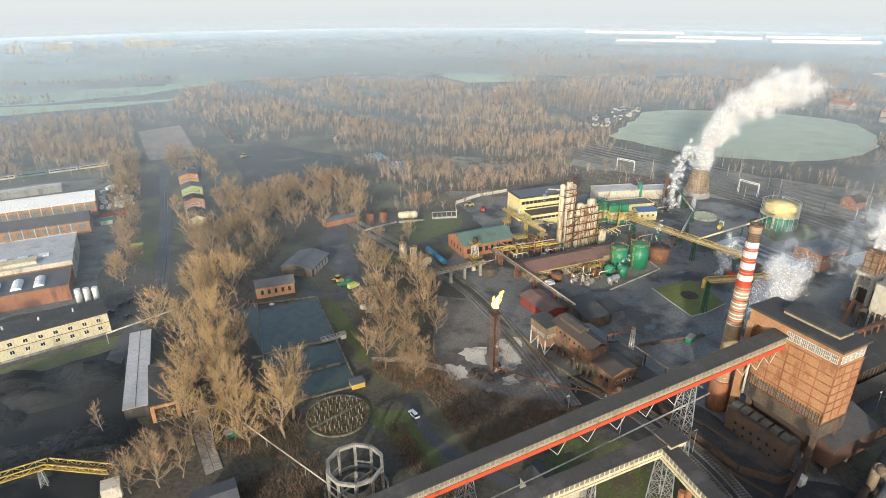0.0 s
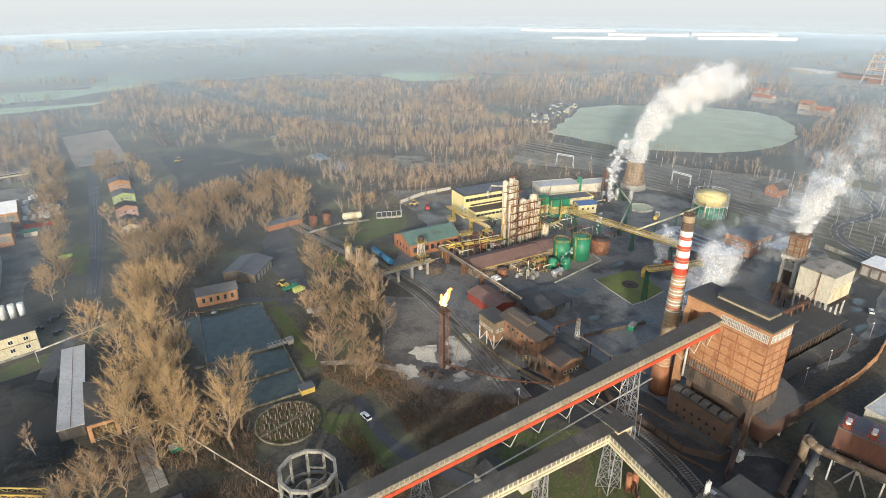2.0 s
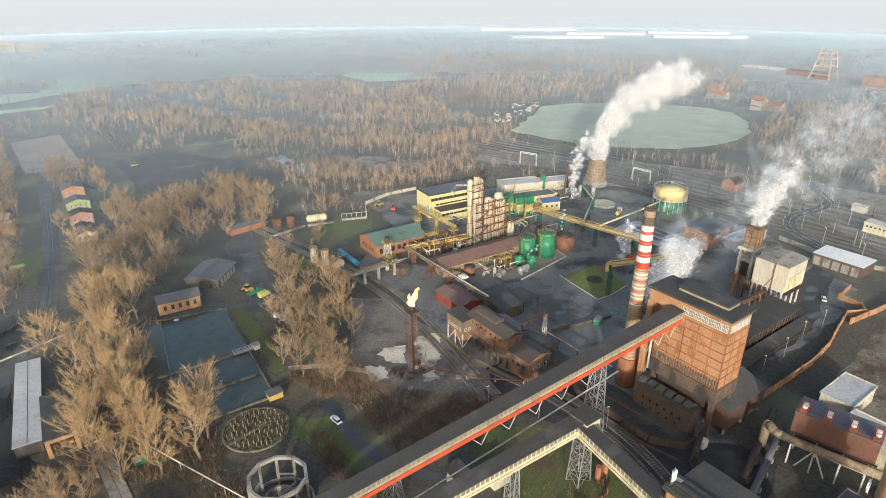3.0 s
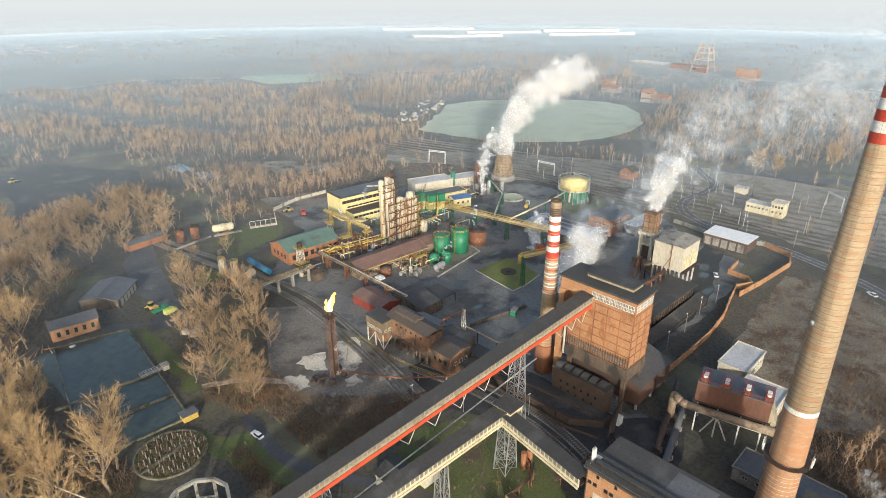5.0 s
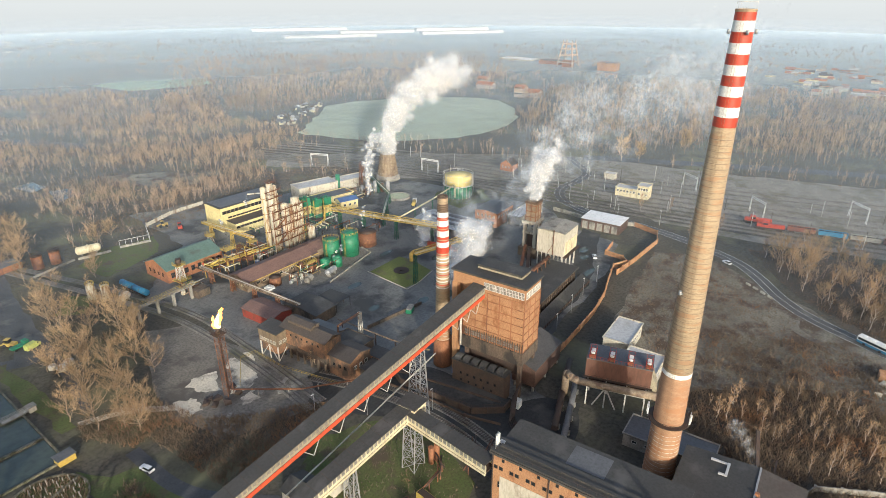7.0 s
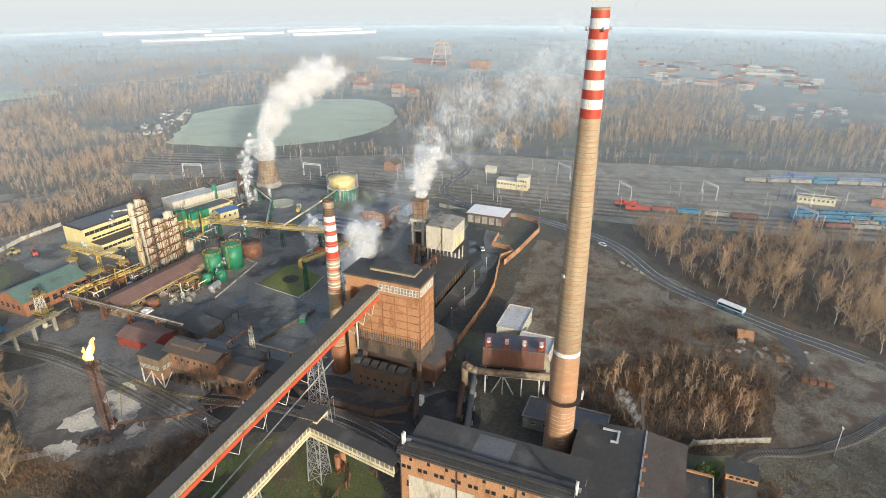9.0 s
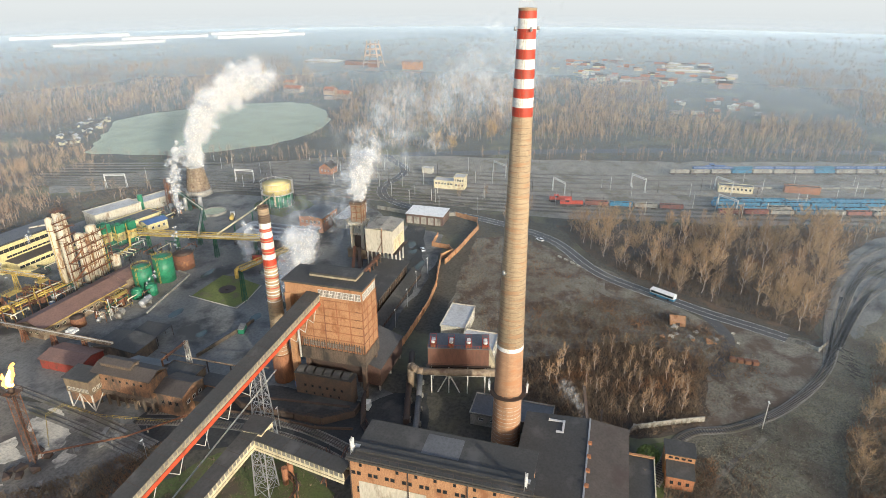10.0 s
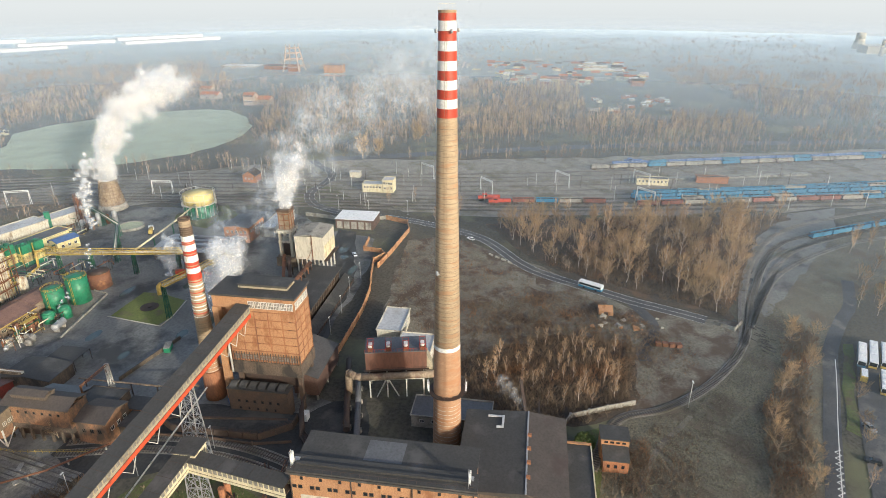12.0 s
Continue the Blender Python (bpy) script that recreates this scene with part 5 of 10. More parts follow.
# ---- conveyor galleries ----
def lattice_leg(parent, x, y, z0, z1, wx, wy, spread, mt, name="trestle"):
    m = Mesh()
    foot = [(x + sx * (wx + spread), y + sy * (wy + spread * 0.4)) for sx in (-1, 1) for sy in (-1, 1)]
    head = [(x + sx * wx * 0.6, y + sy * wy) for sx in (-1, 1) for sy in (-1, 1)]
    P = lambda i, f: (foot[i][0] + (head[i][0] - foot[i][0]) * f, foot[i][1] + (head[i][1] - foot[i][1]) * f, z0 + (z1 - z0) * f)
    for i in range(4):
        part("post", Mesh().beam(P(i, 0), P(i, 1), 0.24), mt, parent)
    n = max(3, int((z1 - z0) / 3.2))
    for a, b in ((0, 1), (1, 3), (3, 2), (2, 0)):
        for k in range(n):
            f, g = k / n, (k + 1) / n
            m.beam(P(a, f), P(b, g), 0.10)
            m.beam(P(b, f), P(a, g), 0.10)
            m.beam(P(a, g), P(b, g), 0.12)
    return tagged(part(name, m, mt, parent), kind="stuff")


def gallery(label, p, q, w, h, girder_mat, wall_mat, roof_mat, girder=1.4, step=1.3):
    t = thing("conveyor_gallery", label, "conveyor", *p)
    P, Q = Vector((0, 0, 0)), Vector(q) - Vector(p)
    d = Q.normalized()
    L = Q.length
    side = d.cross(Vector((0, 0, 1))).normalized()
    up = Vector((0, 0, 1))

    def slab(o0, o1, z0, z1, m, a=0.0, b=None):
        b = L if b is None else b
        vs = []
        for e in (a, b):
            c = P + d * e
            for o, zz in ((o0, z0), (o1, z0), (o1, z1), (o0, z1)):
                vs.append(tuple(c + side * o + up * zz))
        m._add(vs, [(3, 2, 1, 0), (4, 5, 6, 7), (0, 1, 5, 4), (1, 2, 6, 5), (2, 3, 7, 6), (3, 0, 4, 7)])
        return m
    part("floor", slab(-w / 2, w / 2, -0.2, 0, Mesh()), DARKSTEEL, t)
    part("roof", slab(-w / 2 - 0.35, w / 2 + 0.35, h, h + 0.22, Mesh()), roof_mat, t)
    for s in (-1, 1):
        part("girder", slab(s * w / 2 - 0.15, s * w / 2 + 0.15, -girder, -0.22, Mesh()), girder_mat, t)
        part("wall", slab(s * w / 2 - 0.06, s * w / 2 + 0.06, 0.02, h * 0.34, Mesh()), wall_mat, t)
        part("glazing", slab(s * w / 2 - 0.04, s * w / 2 + 0.04, h * 0.34, h - 0.3, Mesh()), MILKGLASS, t, "grimy strip of glass")
        part("eave", slab(s * w / 2 - 0.08, s * w / 2 + 0.08, h - 0.3, h - 0.02, Mesh()), wall_mat, t)
        m = Mesh()
        k = int(L / step)
        for i in range(k + 1):
            a = min(L - 0.1, L * i / k)
            slab(s * w / 2 - 0.1, s * w / 2 + 0.1, 0.02, h - 0.3, m, a, a + 0.28)
        tagged(part("mullion", m, wall_mat, t), kind="stuff")
    m = Mesh()
    for i in range(int(L / 4)):
        slab(-w / 2 - 0.36, w / 2 + 0.36, h + 0.22, h + 0.25, m, i * 4, i * 4 + 0.10)
    tagged(part("seam", m, DARKSTEEL, t), kind="stuff")
    return t


rg = gallery("long inclined conveyor gallery with orange-red girders", (140.5, 80.6, 33.9), (8, 102.9, 2.9), 4.0, 2.3, GALLERY_RED, GALLERYWALL, ROOFTAR, 1.4)
for x in (114, 54):
    f = (140.5 - x) / 132.5
    z = 33.9 - 31.0 * f - 1.5
    lattice_leg(rg, x - 140.5, 22.3 * f, -33.9, z - 33.9, 1.4, 1.7, 1.3, STEEL)
for x in (134, 130, 126, 106, 98, 90, 82, 74):
    f = (140.5 - x) / 132.5
    z = -31.0 * f
    part("hanger", Mesh().beam((x - 140.5, 22.3 * f - 2.1, z - 1.5), (x - 138.0, 22.3 * f - 2.4, z - 4.2), 0.15).beam((x - 138.0, 22.3 * f - 2.4, z - 4.2), (x - 135.5, 22.3 * f - 2.1, z - 1.0), 0.15), PALESTEEL, rg)
pipe = thing("pipeline", "pale pipe hung below the conveyor", "pipe", 120, 83, 0)
part("pipe", Mesh().tube([(0, 0, 22), (-30, 3.4, 15), (-70, 8.0, 6)], 0.2, 8), PALESTEEL, pipe)

yg1 = gallery("yellow-sided conveyor gallery leading to the boiler house", (97.2, 74.6, 17.8), (93.5, 49.6, 17.4), 3.4, 2.4, CREAM, CREAM, ROOFTAR, 0.8)
yg2 = gallery("yellow-sided inclined conveyor gallery", (98.5, 76.3, 18.6), (28, 85.8, 7.6), 3.6, 2.4, CREAM, CREAM, ROOFTAR, 0.8)
tower = thing("transfer_tower", "pale steel lattice transfer tower between the yellow galleries", "tower", 99, 76)
lattice_leg(tower, 0, 0, 0, 16.5, 1.8, 1.8, 0.6, STEEL)
part("head_house", Mesh().box(-2.4, 2.6, -2.6, 2.6, 16.5, 21.4), CREAM, tower)
part("roof", Mesh().box(-2.8, 3.0, -3.0, 3.0, 21.4, 21.75), ROOFTAR, tower)
windows(tower, "-y", -2.6, -2, 2.2, 4, 19.6, 0.8, 1.2, CREAM, MILKGLASS, 0)
windows(tower, "+x", 2.6, -2, 2.2, 4, 19.6, 0.8, 1.2, CREAM, MILKGLASS, 0)
for x in (78, 60, 44):
    f = (98.5 - x) / 70.5
    lattice_leg(yg2, x - 98.5, 9.5 * f, -18.6, -11.0 * f - 1.2, 0.8, 1.5, 0.5, STEEL)

# ---- boiler house and its neighbours ----
bh = thing("boiler_house", "long orange brick boiler house with a black patched roof", "building", 93.7, 8.0)
bh.scale = (0.98, 1.04, 1.0)
part("wall", Mesh().box(0, 4.6, 0, 39.6, 0, 23.2).box(4.6, 13.5, 0.6, 39.0, 0, 22.4), ORANGE, bh)
part("front_roof", Mesh().box(-0.4, 4.8, -0.4, 40.0, 23.2, 23.6), ROOFTAR, bh)
part("rear_roof", Mesh().box(4.8, 14.0, 0.2, 39.4, 22.4, 22.75), ROOFTAR, bh)
part("roof_patch", Mesh().box(6, 12.8, 16.5, 25.0, 22.75, 22.77), ROOFGREY, bh, "paler patched roofing felt")
part("cornice", Mesh().box(-0.55, -0.02, -0.5, 40.1, 22.5, 23.1), ROOFTAR, bh)
part("render_panel", Mesh().box(-0.10, -0.004, 22, 37.5, 6, 16.6), OFFWHITE, bh, "peeling pale render")
part("render_panel", Mesh().box(-0.10, -0.004, 3, 21, 6, 16.0), OFFWHITE, bh, "peeling pale render")
for i in range(10):
    windows(bh, "-x", 0, 1.6 + i * 3.9, 4.2 + i * 3.9, 2, 18.9, 0.95, 1.0, DARKSTEEL, GLASS, 0)
windows(bh, "-x", 0, 1, 39, 9, 21.4, 0.7, 0.9, DARKSTEEL, GLASS, 0)
windows(bh, "-x", 0, 1, 39, 12, 14, 1.2, 1.8, DARKSTEEL, GLASS, 1)
for yb in (0.3, 13, 26, 39.3):
    part("downpipe", Mesh().cyl(-0.25, yb, 0, 23, 0.14, n=8), DARKSTEEL, bh)
m = Mesh()
for i in range(21):
    m.beam((-0.2, i * 2, 23.6), (-0.2, i * 2, 24.6), 0.06)
m.beam((-0.2, 0, 24.6), (-0.2, 40, 24.6), 0.06)
part("railing", m, DARKSTEEL, bh)
part("roof_duct", Mesh().box(1.6, 2.4, 1.0, 38.5, 23.6, 24.1), ROOFTAR, bh)
for i, yy in enumerate((1.0, 38.6)):
    for k in range(3):
        part("antenna_panel", Mesh().box(0.2 + 0.5 * k, 0.5 + 0.5 * k, yy, yy + 0.35, 25.0, 27.6), WHITE, bh)
        part("antenna_mast", Mesh().cyl(0.35 + 0.5 * k, yy + 0.5, 23.6, 27.9, 0.07, n=6), STEEL, bh)
    part("antenna_brace", Mesh().beam((0.4, yy, 24.6), (3.2, yy + 0.6, 23.7), 0.12).beam((1.4, yy, 25.6), (3.2, yy + 0.6, 23.7), 0.12).box(2.6, 3.8, yy - 0.4, yy + 0.8, 23.6, 23.8), STEEL, bh)
th = thing("turbine_hall", "low hall with wide dark and brown roof slopes", "building", 103.6, -12.7)
part("wall", Mesh().box(3.2, 33, 0, 27, 0, 9.4), SOOTWALL, th)
part("dark_roof", Mesh().prism([(3.0, 10), (33.4, 10), (33.4, 27.4), (3.0, 27.4)], 9.4, [10.9, 10.9, 9.7, 9.7]), ROOFTAR, th)
part("brown_roof", Mesh().prism([(3.0, -0.4), (33.4, -0.4), (33.4, 10), (3.0, 10)], 9.4, [9.6, 9.6, 10.9, 10.9]), ROOFBROWN, th)
part("ridge_cap", Mesh().box(3.0, 33.4, 9.75, 10.2, 10.9, 11.05), STEEL, th)
for xx in (8, 13, 18, 23):
    part("roof_vent", Mesh().box(xx, xx + 0.8, 9.0, 10.0, 10.7, 11.5), BRICK, th)
m = Mesh().box(26, 31, 16.5, 17.1, 10.4, 10.75).box(30.4, 31, 17.1, 21, 10.2, 10.6).box(26, 26.6, 17.1, 18.5, 10.3, 10.7)
part("duct", m, ROOFPALE, th)
ax = hall("lean_to", "low cream annex with a dark flat roof", "building", 108, 131, -19.6, -13.0, 6.2, CREAM, ROOFTAR)
part("edging", Mesh().box(22.6, 23.3, -0.3, 7, 6.55, 6.9), ORANGE, ax)
pump = thing("ruined_pump_house", "small ruined brick house with stepped dark roofs by the track", "building", 128.5, -30.2)
part("low_wall", Mesh().box(0, 5.0, 0.3, 7.0, 0, 4.0), BRICK, pump)
part("low_roof", Mesh().prism([(-0.3, 0.1), (5.0, 0.1), (5.0, 7.2), (-0.3, 7.2)], [4.0, 4.9, 4.9, 4.0], [4.2, 5.1, 5.1, 4.2]), ROOFTAR, pump)
part("rear_wall", Mesh().box(5.0, 10.4, 0, 7.4, 0, 6.9), ORANGE, pump)
part("rear_roof", Mesh().box(4.7, 10.7, -0.3, 7.7, 6.9, 7.15), ROOFTAR, pump)
windows(pump, "-x", 5.0, 0.5, 6.9, 4, 6.0, 1.2, 0.9, ORANGE, GLASS, 0)
windows(pump, "-x", 0, 0.8, 6.6, 3, 2.2, 1.0, 1.3, BRICK, GLASS, 0)
lowb = hall("flat_service_building", "long low building with a flat grey roof", "building", 138.6, 148, 8, 31.5, 4.0, CONCRETE, ROOFGREY)
windows(lowb, "-x", 0, 1, 22, 6, 2.4, 1.4, 0.9, WHITE, GLASS, 1)
# filter house on legs
fh = thing("filter_house", "reddish brown filter house on white struts with fan platforms", "building", 153.4, 29.3, 0, 12.7)
part("wall", Mesh().box(0, 8.5, 0, 19, 11, 17), FILTERCLAD, fh)
part("roof", Mesh().box(-0.1, 8.6, -0.1, 19.1, 17, 17.3), ROOFGREY, fh)
part("hopper", Mesh().prism([(1, 0.5), (7.5, 0.5), (7.5, 18.5), (1, 18.5)], [6.2] * 4, [11] * 4), DARKSTEEL, fh)
part("duct", Mesh().tube([(-1.5, -3.0, 9.6), (-1.5, 20.5, 9.4), (-1.4, 22.3, 9.8), (-0.4, 24.0, 10.4), (1.0, 24.6, 9.4), (1.0, 24.8, 2)], 1.15, 14), DUCT, fh, "long rusty beige exhaust duct")
for yy in (1, 6.5, 12.5, 18):
    part("leg", Mesh().beam((0.5, yy, 0), (0.5, yy, 11), 0.4), PALESTEEL, fh)
    part("leg", Mesh().beam((8, yy, 0), (8, yy, 11), 0.4), PALESTEEL, fh)
part("brace", Mesh().beam((0.5, 9, 0.2), (0.5, 12.5, 7.5), 0.35).beam((0.5, 16, 0.2), (0.5, 12.5, 7.5), 0.35).beam((0.5, 1, 6.8), (0.5, 18, 6.8), 0.35), PALESTEEL, fh)
for yy in (0.4, 5.6, 11.0, 16.6):
    part("fan_tower", Mesh().box(0.3, 1.9, yy + 0.1, yy + 1.5, 17.3, 18.6), RUST, fh)
    part("fan_housing", Mesh().cyl(1.1, yy + 0.8, 18.6, 19.3, 0.62, n=12), WHITE, fh)
    part("fan_housing", Mesh().cyl(3.2, yy + 0.8, 17.9, 18.8, 0.6, n=12), WHITE, fh)
    part("fan_base", Mesh().box(2.5, 3.9, yy + 0.1, yy + 1.5, 17.3, 17.9), DARKSTEEL, fh)
    m = Mesh()
    for cx in (0.1, 2.2, 4.1):
        for cy in (-0.1, 1.7):
            m.beam((cx, yy + cy, 17.3), (cx, yy + cy, 19.8), 0.08)
    for zz in (18.5, 19.8):
        for cy in (-0.1, 1.7):
            m.beam((0.1, yy + cy, zz), (4.1, yy + cy, zz), 0.07)
        for cx in (0.1, 2.2, 4.1):
            m.beam((cx, yy - 0.1, zz), (cx, yy + 1.7, zz), 0.07)
    part("platform_rail", m, RED, fh)
part("end_hood", Mesh().prism([(0.4, -1.9), (4.6, -1.9), (6.0, 0), (0, 0)], [9.2] * 4, [11.2, 11.2, 15.4, 15.4]), GALLERYWALL, fh, "dirty beige sheet hood")
m = Mesh()
for i in range(26):
    m.beam((-0.9, -0.6 + i * 0.8, 11.0), (-0.9, -0.6 + i * 0.8, 12.0), 0.05)
m.beam((-0.9, -0.6, 12.0), (-0.9, 19.4, 12.0), 0.06).beam((-0.45, -0.6, 10.95), (-0.45, 19.4, 10.95), 0.9, 0.08)
part("catwalk", m, DARKSTEEL, fh, "dark railed catwalk")
m = Mesh()
for i in range(20):
    m.beam((-0.05, i, 17.3), (-0.05, i, 18.3), 0.06)
m.beam((-0.05, 0, 18.3), (-0.05, 19, 18.3), 0.06)
part("railing", m, RED, fh)
sw1 = hall("switch_house", "white building with a pale grey flat roof", "building", 167.4, 180.2, 31.3, 43.1, 6.0, OFFWHITE, ROOFPALE)
sw2 = hall("switch_house", "white building with a pale blue-grey flat roof", "building", 181.5, 198.3, 44.2, 53.1, 5.5, OFFWHITE, ROOFPALE)
windows(sw2, "-y", 0, 1.5, 15.5, 6, 3.2, 1.2, 1.4)
windows(sw1, "-y", 0, 1, 10, 4, 3.4, 1.2, 1.4)


# ---- small shared kinds ----
def railing(parent, pts, h=1.1, mt=None, gap=2.0):
    m = Mesh()
    for a, b in zip(pts, pts[1:]):
        A, B2 = Vector(a), Vector(b)
        n = max(1, int((B2 - A).length / gap))
        for i in range(n + 1):
            p = A.lerp(B2, i / n)
            m.beam(p, p + Vector((0, 0, h)), 0.07)
        for z in (h, h * 0.5):
            m.beam(A + Vector((0, 0, z)), B2 + Vector((0, 0, z)), 0.07)
    return part("railing", m, mt or YELPAINT, parent)


def tank(label, x, y, r, h, mt, roof_mt=None, rail_mt=None, dome=0.6, ladder=True, n=28):
    t = thing("storage_tank", label, "tank", x, y)
    part("shell", Mesh().cyl(0, 0, 0, h, r, n=n), mt, t)
    part("roof", Mesh().cyl(0, 0, h, h + dome, r + 0.05, r * 0.25, n), roof_mt or mt, t)
    m = Mesh()
    for k in range(int(h / 2.2) + 1):
        m.ring(0, 0, k * 2.2, k * 2.2 + 0.12, r - 0.02, r + 0.07, n)
    part("stiffener", m, mt, t)
    if rail_mt:
        m = Mesh()
        for k in range(16):
            a = 2 * math.pi * k / 16
            m.beam((r * math.cos(a), r * math.sin(a), h), (r * math.cos(a), r * math.sin(a), h + 1.1), 0.08)
        m.ring(0, 0, h + 1.05, h + 1.15, r - 0.05, r + 0.05, n)
        m.ring(0, 0, h + 0.55, h + 0.62, r - 0.04, r + 0.04, n)
        part("railing", m, rail_mt, t)
        if ladder:
            m = Mesh()
            for s in (-0.35, 0.35):
                m.beam((-r - 0.35, s - r * 0.2, 0), (-r - 0.35, s - r * 0.2, h + 1), 0.1)
            for k in range(int(h / 0.6)):
                m.beam((-r - 0.35, -0.35 - r * 0.2, k * 0.6), (-r - 0.35, 0.35 - r * 0.2, k * 0.6), 0.08)
            part("ladder", m, rail_mt, t)
    return t


def lying_tank(label, x, y, L, r, rz, mt, saddle=0.6):
    t = thing("lying_tank", label, "tank", x, y, 0, rz)
    m = Mesh()
    prof = [(-L / 2 - r * 0.45, r * 0.35), (-L / 2 - r * 0.2, r * 0.8), (-L / 2, r), (L / 2, r), (L / 2 + r * 0.2, r * 0.8), (L / 2 + r * 0.45, r * 0.35)]
    n = 16
    vs = [(px_, rr * math.cos(2 * math.pi * i / n), saddle + r + rr * math.sin(2 * math.pi * i / n)) for px_, rr in prof for i in range(n)]
    fs = [(k * n + i, k * n + (i + 1) % n, (k + 1) * n + (i + 1) % n, (k + 1) * n + i) for k in range(5) for i in range(n)] + [tuple(range(n - 1, -1, -1)), tuple(range(5 * n, 6 * n))]
    part("shell", m._add(vs, fs), mt, t)
    for s in (-L / 3, L / 3):
        part("saddle", Mesh().box(s - 0.25, s + 0.25, -r * 0.8, r * 0.8, 0, saddle + r * 0.45), CONCRETE, t)
    part("manhole", Mesh().cyl(0, 0, saddle + 2 * r - 0.05, saddle + 2 * r + 0.35, 0.4, n=10), mt, t)
    return t


def pipe_bridge(label, pts, w, h, mt, leg_mt, legs, name="pipe_bridge", pipe_mt=None):
    """A truss bridge with pipes, from point to point, on lattice legs."""
    p0 = Vector(pts[0])
    t = thing(name, label, "pipe bridge", p0.x, p0.y, 0)
    for a, b in zip(pts, pts[1:]):
        A, B2 = Vector(a) - Vector((p0.x, p0.y, 0)), Vector(b) - Vector((p0.x, p0.y, 0))
        d = (B2 - A).normalized()
        side = d.cross(Vector((0, 0, 1))).normalized() * w / 2
        n = max(2, int((B2 - A).length / 2.5))
        for s in (-1, 1):
            m = Mesh()
            for z in (0, h):
                m.beam(A + side * s + Vector((0, 0, z)), B2 + side * s + Vector((0, 0, z)), 0.26)
            for i in range(n):
                f, g = i / n, (i + 1) / n
                P, Q = A.lerp(B2, f) + side * s, A.lerp(B2, g) + side * s
                m.beam(P, Q + Vector((0, 0, h)) if i % 2 == 0 else Q, 0.14) if i % 2 == 0 else m.beam(P + Vector((0, 0, h)), Q, 0.14)
                m.beam(P, P + Vector((0, 0, h)), 0.14)
            part("truss", m, mt, t)
        part("walkway", Mesh().beam(A, B2, w - 0.2, 0.14), mt, t)
        for o, r in ((-w * 0.25, 0.3), (w * 0.2, 0.22)):
            part("pipe", Mesh().tube([A + side * (2 * o / w) + Vector((0, 0, 0.5)), B2 + side * (2 * o / w) + Vector((0, 0, 0.5))], r, 8), pipe_mt or PALESTEEL, t)
    for x, y, z in legs:
        lattice_leg(t, x - p0.x, y - p0.y, 0, z, 0.55, 0.55, 0.3, leg_mt, "leg")
    return t


def car(label, x, y, rz, paint, kind="car"):
    t = thing(kind, label, "car", x, y, 0.14, rz)
    part("body", Mesh().prism([(-2.1, -0.85), (2.0, -0.85), (2.15, -0.6), (2.15, 0.6), (2.0, 0.85), (-2.1, 0.85)], 0.3, 0.82).prism([(-2.0, -0.8), (1.9, -0.8), (1.9, 0.8), (-2.0, 0.8)], 0.82, 0.9), paint, t)
    vs = [(-1.9, -0.75, 0.9), (1.0, -0.75, 0.9), (1.0, 0.75, 0.9), (-1.9, 0.75, 0.9), (-1.5, -0.6, 1.42), (0.3, -0.6, 1.42), (0.3, 0.6, 1.42), (-1.5, 0.6, 1.42)]
    part("window", Mesh()._add(vs, [(0, 1, 5, 4), (1, 2, 6, 5), (2, 3, 7, 6), (3, 0, 4, 7)]), GLASS, t)
    part("roof", Mesh().box(-1.5, 0.32, -0.61, 0.61, 1.42, 1.48), paint, t)
    for wx in (-1.3, 1.35):
        for wy in (-0.86, 0.86):
            w = Mesh()
            n = 12
            vs = [(wx + 0.32 * math.cos(2 * math.pi * i / n), wy + o, 0.32 + 0.32 * math.sin(2 * math.pi * i / n)) for o in (-0.1, 0.1) for i in range(n)]
            w._add(vs, [(i, (i + 1) % n, n + (i + 1) % n, n + i) for i in range(n)] + [tuple(range(n - 1, -1, -1)), tuple(range(n, 2 * n))])
            part("wheel", w, RUBBER, t)
    return t


def bus(label, x, y, rz, low_mt, L=12.0):
    t = thing("bus", label, "bus", x, y, 0.14, rz)
    part("body", Mesh().box(-L / 2, L / 2, -1.25, 1.25, 1.3, 2.95), CARWHITE, t)
    part("skirt", Mesh().box(-L / 2 + 0.02, L / 2 - 0.02, -1.24, 1.24, 0.35, 1.3), low_mt, t)
    for s in (-1, 1):
        part("window_band", Mesh().box(-L / 2 + 0.4, L / 2 - 0.3, s * 1.26 - 0.02, s * 1.26 + 0.02, 1.5, 2.45), GLASS, t)
    part("windscreen", Mesh().box(L / 2 - 0.01, L / 2 + 0.03, -1.1, 1.1, 1.2, 2.6), GLASS, t)
    for i in range(3):
        part("roof_unit", Mesh().box(-L / 2 + 1.5 + i * 3.4, -L / 2 + 3.2 + i * 3.4, -0.8, 0.8, 2.95, 3.2), CARWHITE, t)
    for wx in (-L / 2 + 2.4, L / 2 - 2.6):
        for wy in (-1.2, 1.2):
            w, n = Mesh(), 12
            vs = [(wx + 0.48 * math.cos(2 * math.pi * i / n), wy + o, 0.48 + 0.48 * math.sin(2 * math.pi * i / n)) for o in (-0.14, 0.14) for i in range(n)]
            w._add(vs, [(i, (i + 1) % n, n + (i + 1) % n, n + i) for i in range(n)] + [tuple(range(n - 1, -1, -1)), tuple(range(n, 2 * n))])
            part("wheel", w, RUBBER, t)
    return t


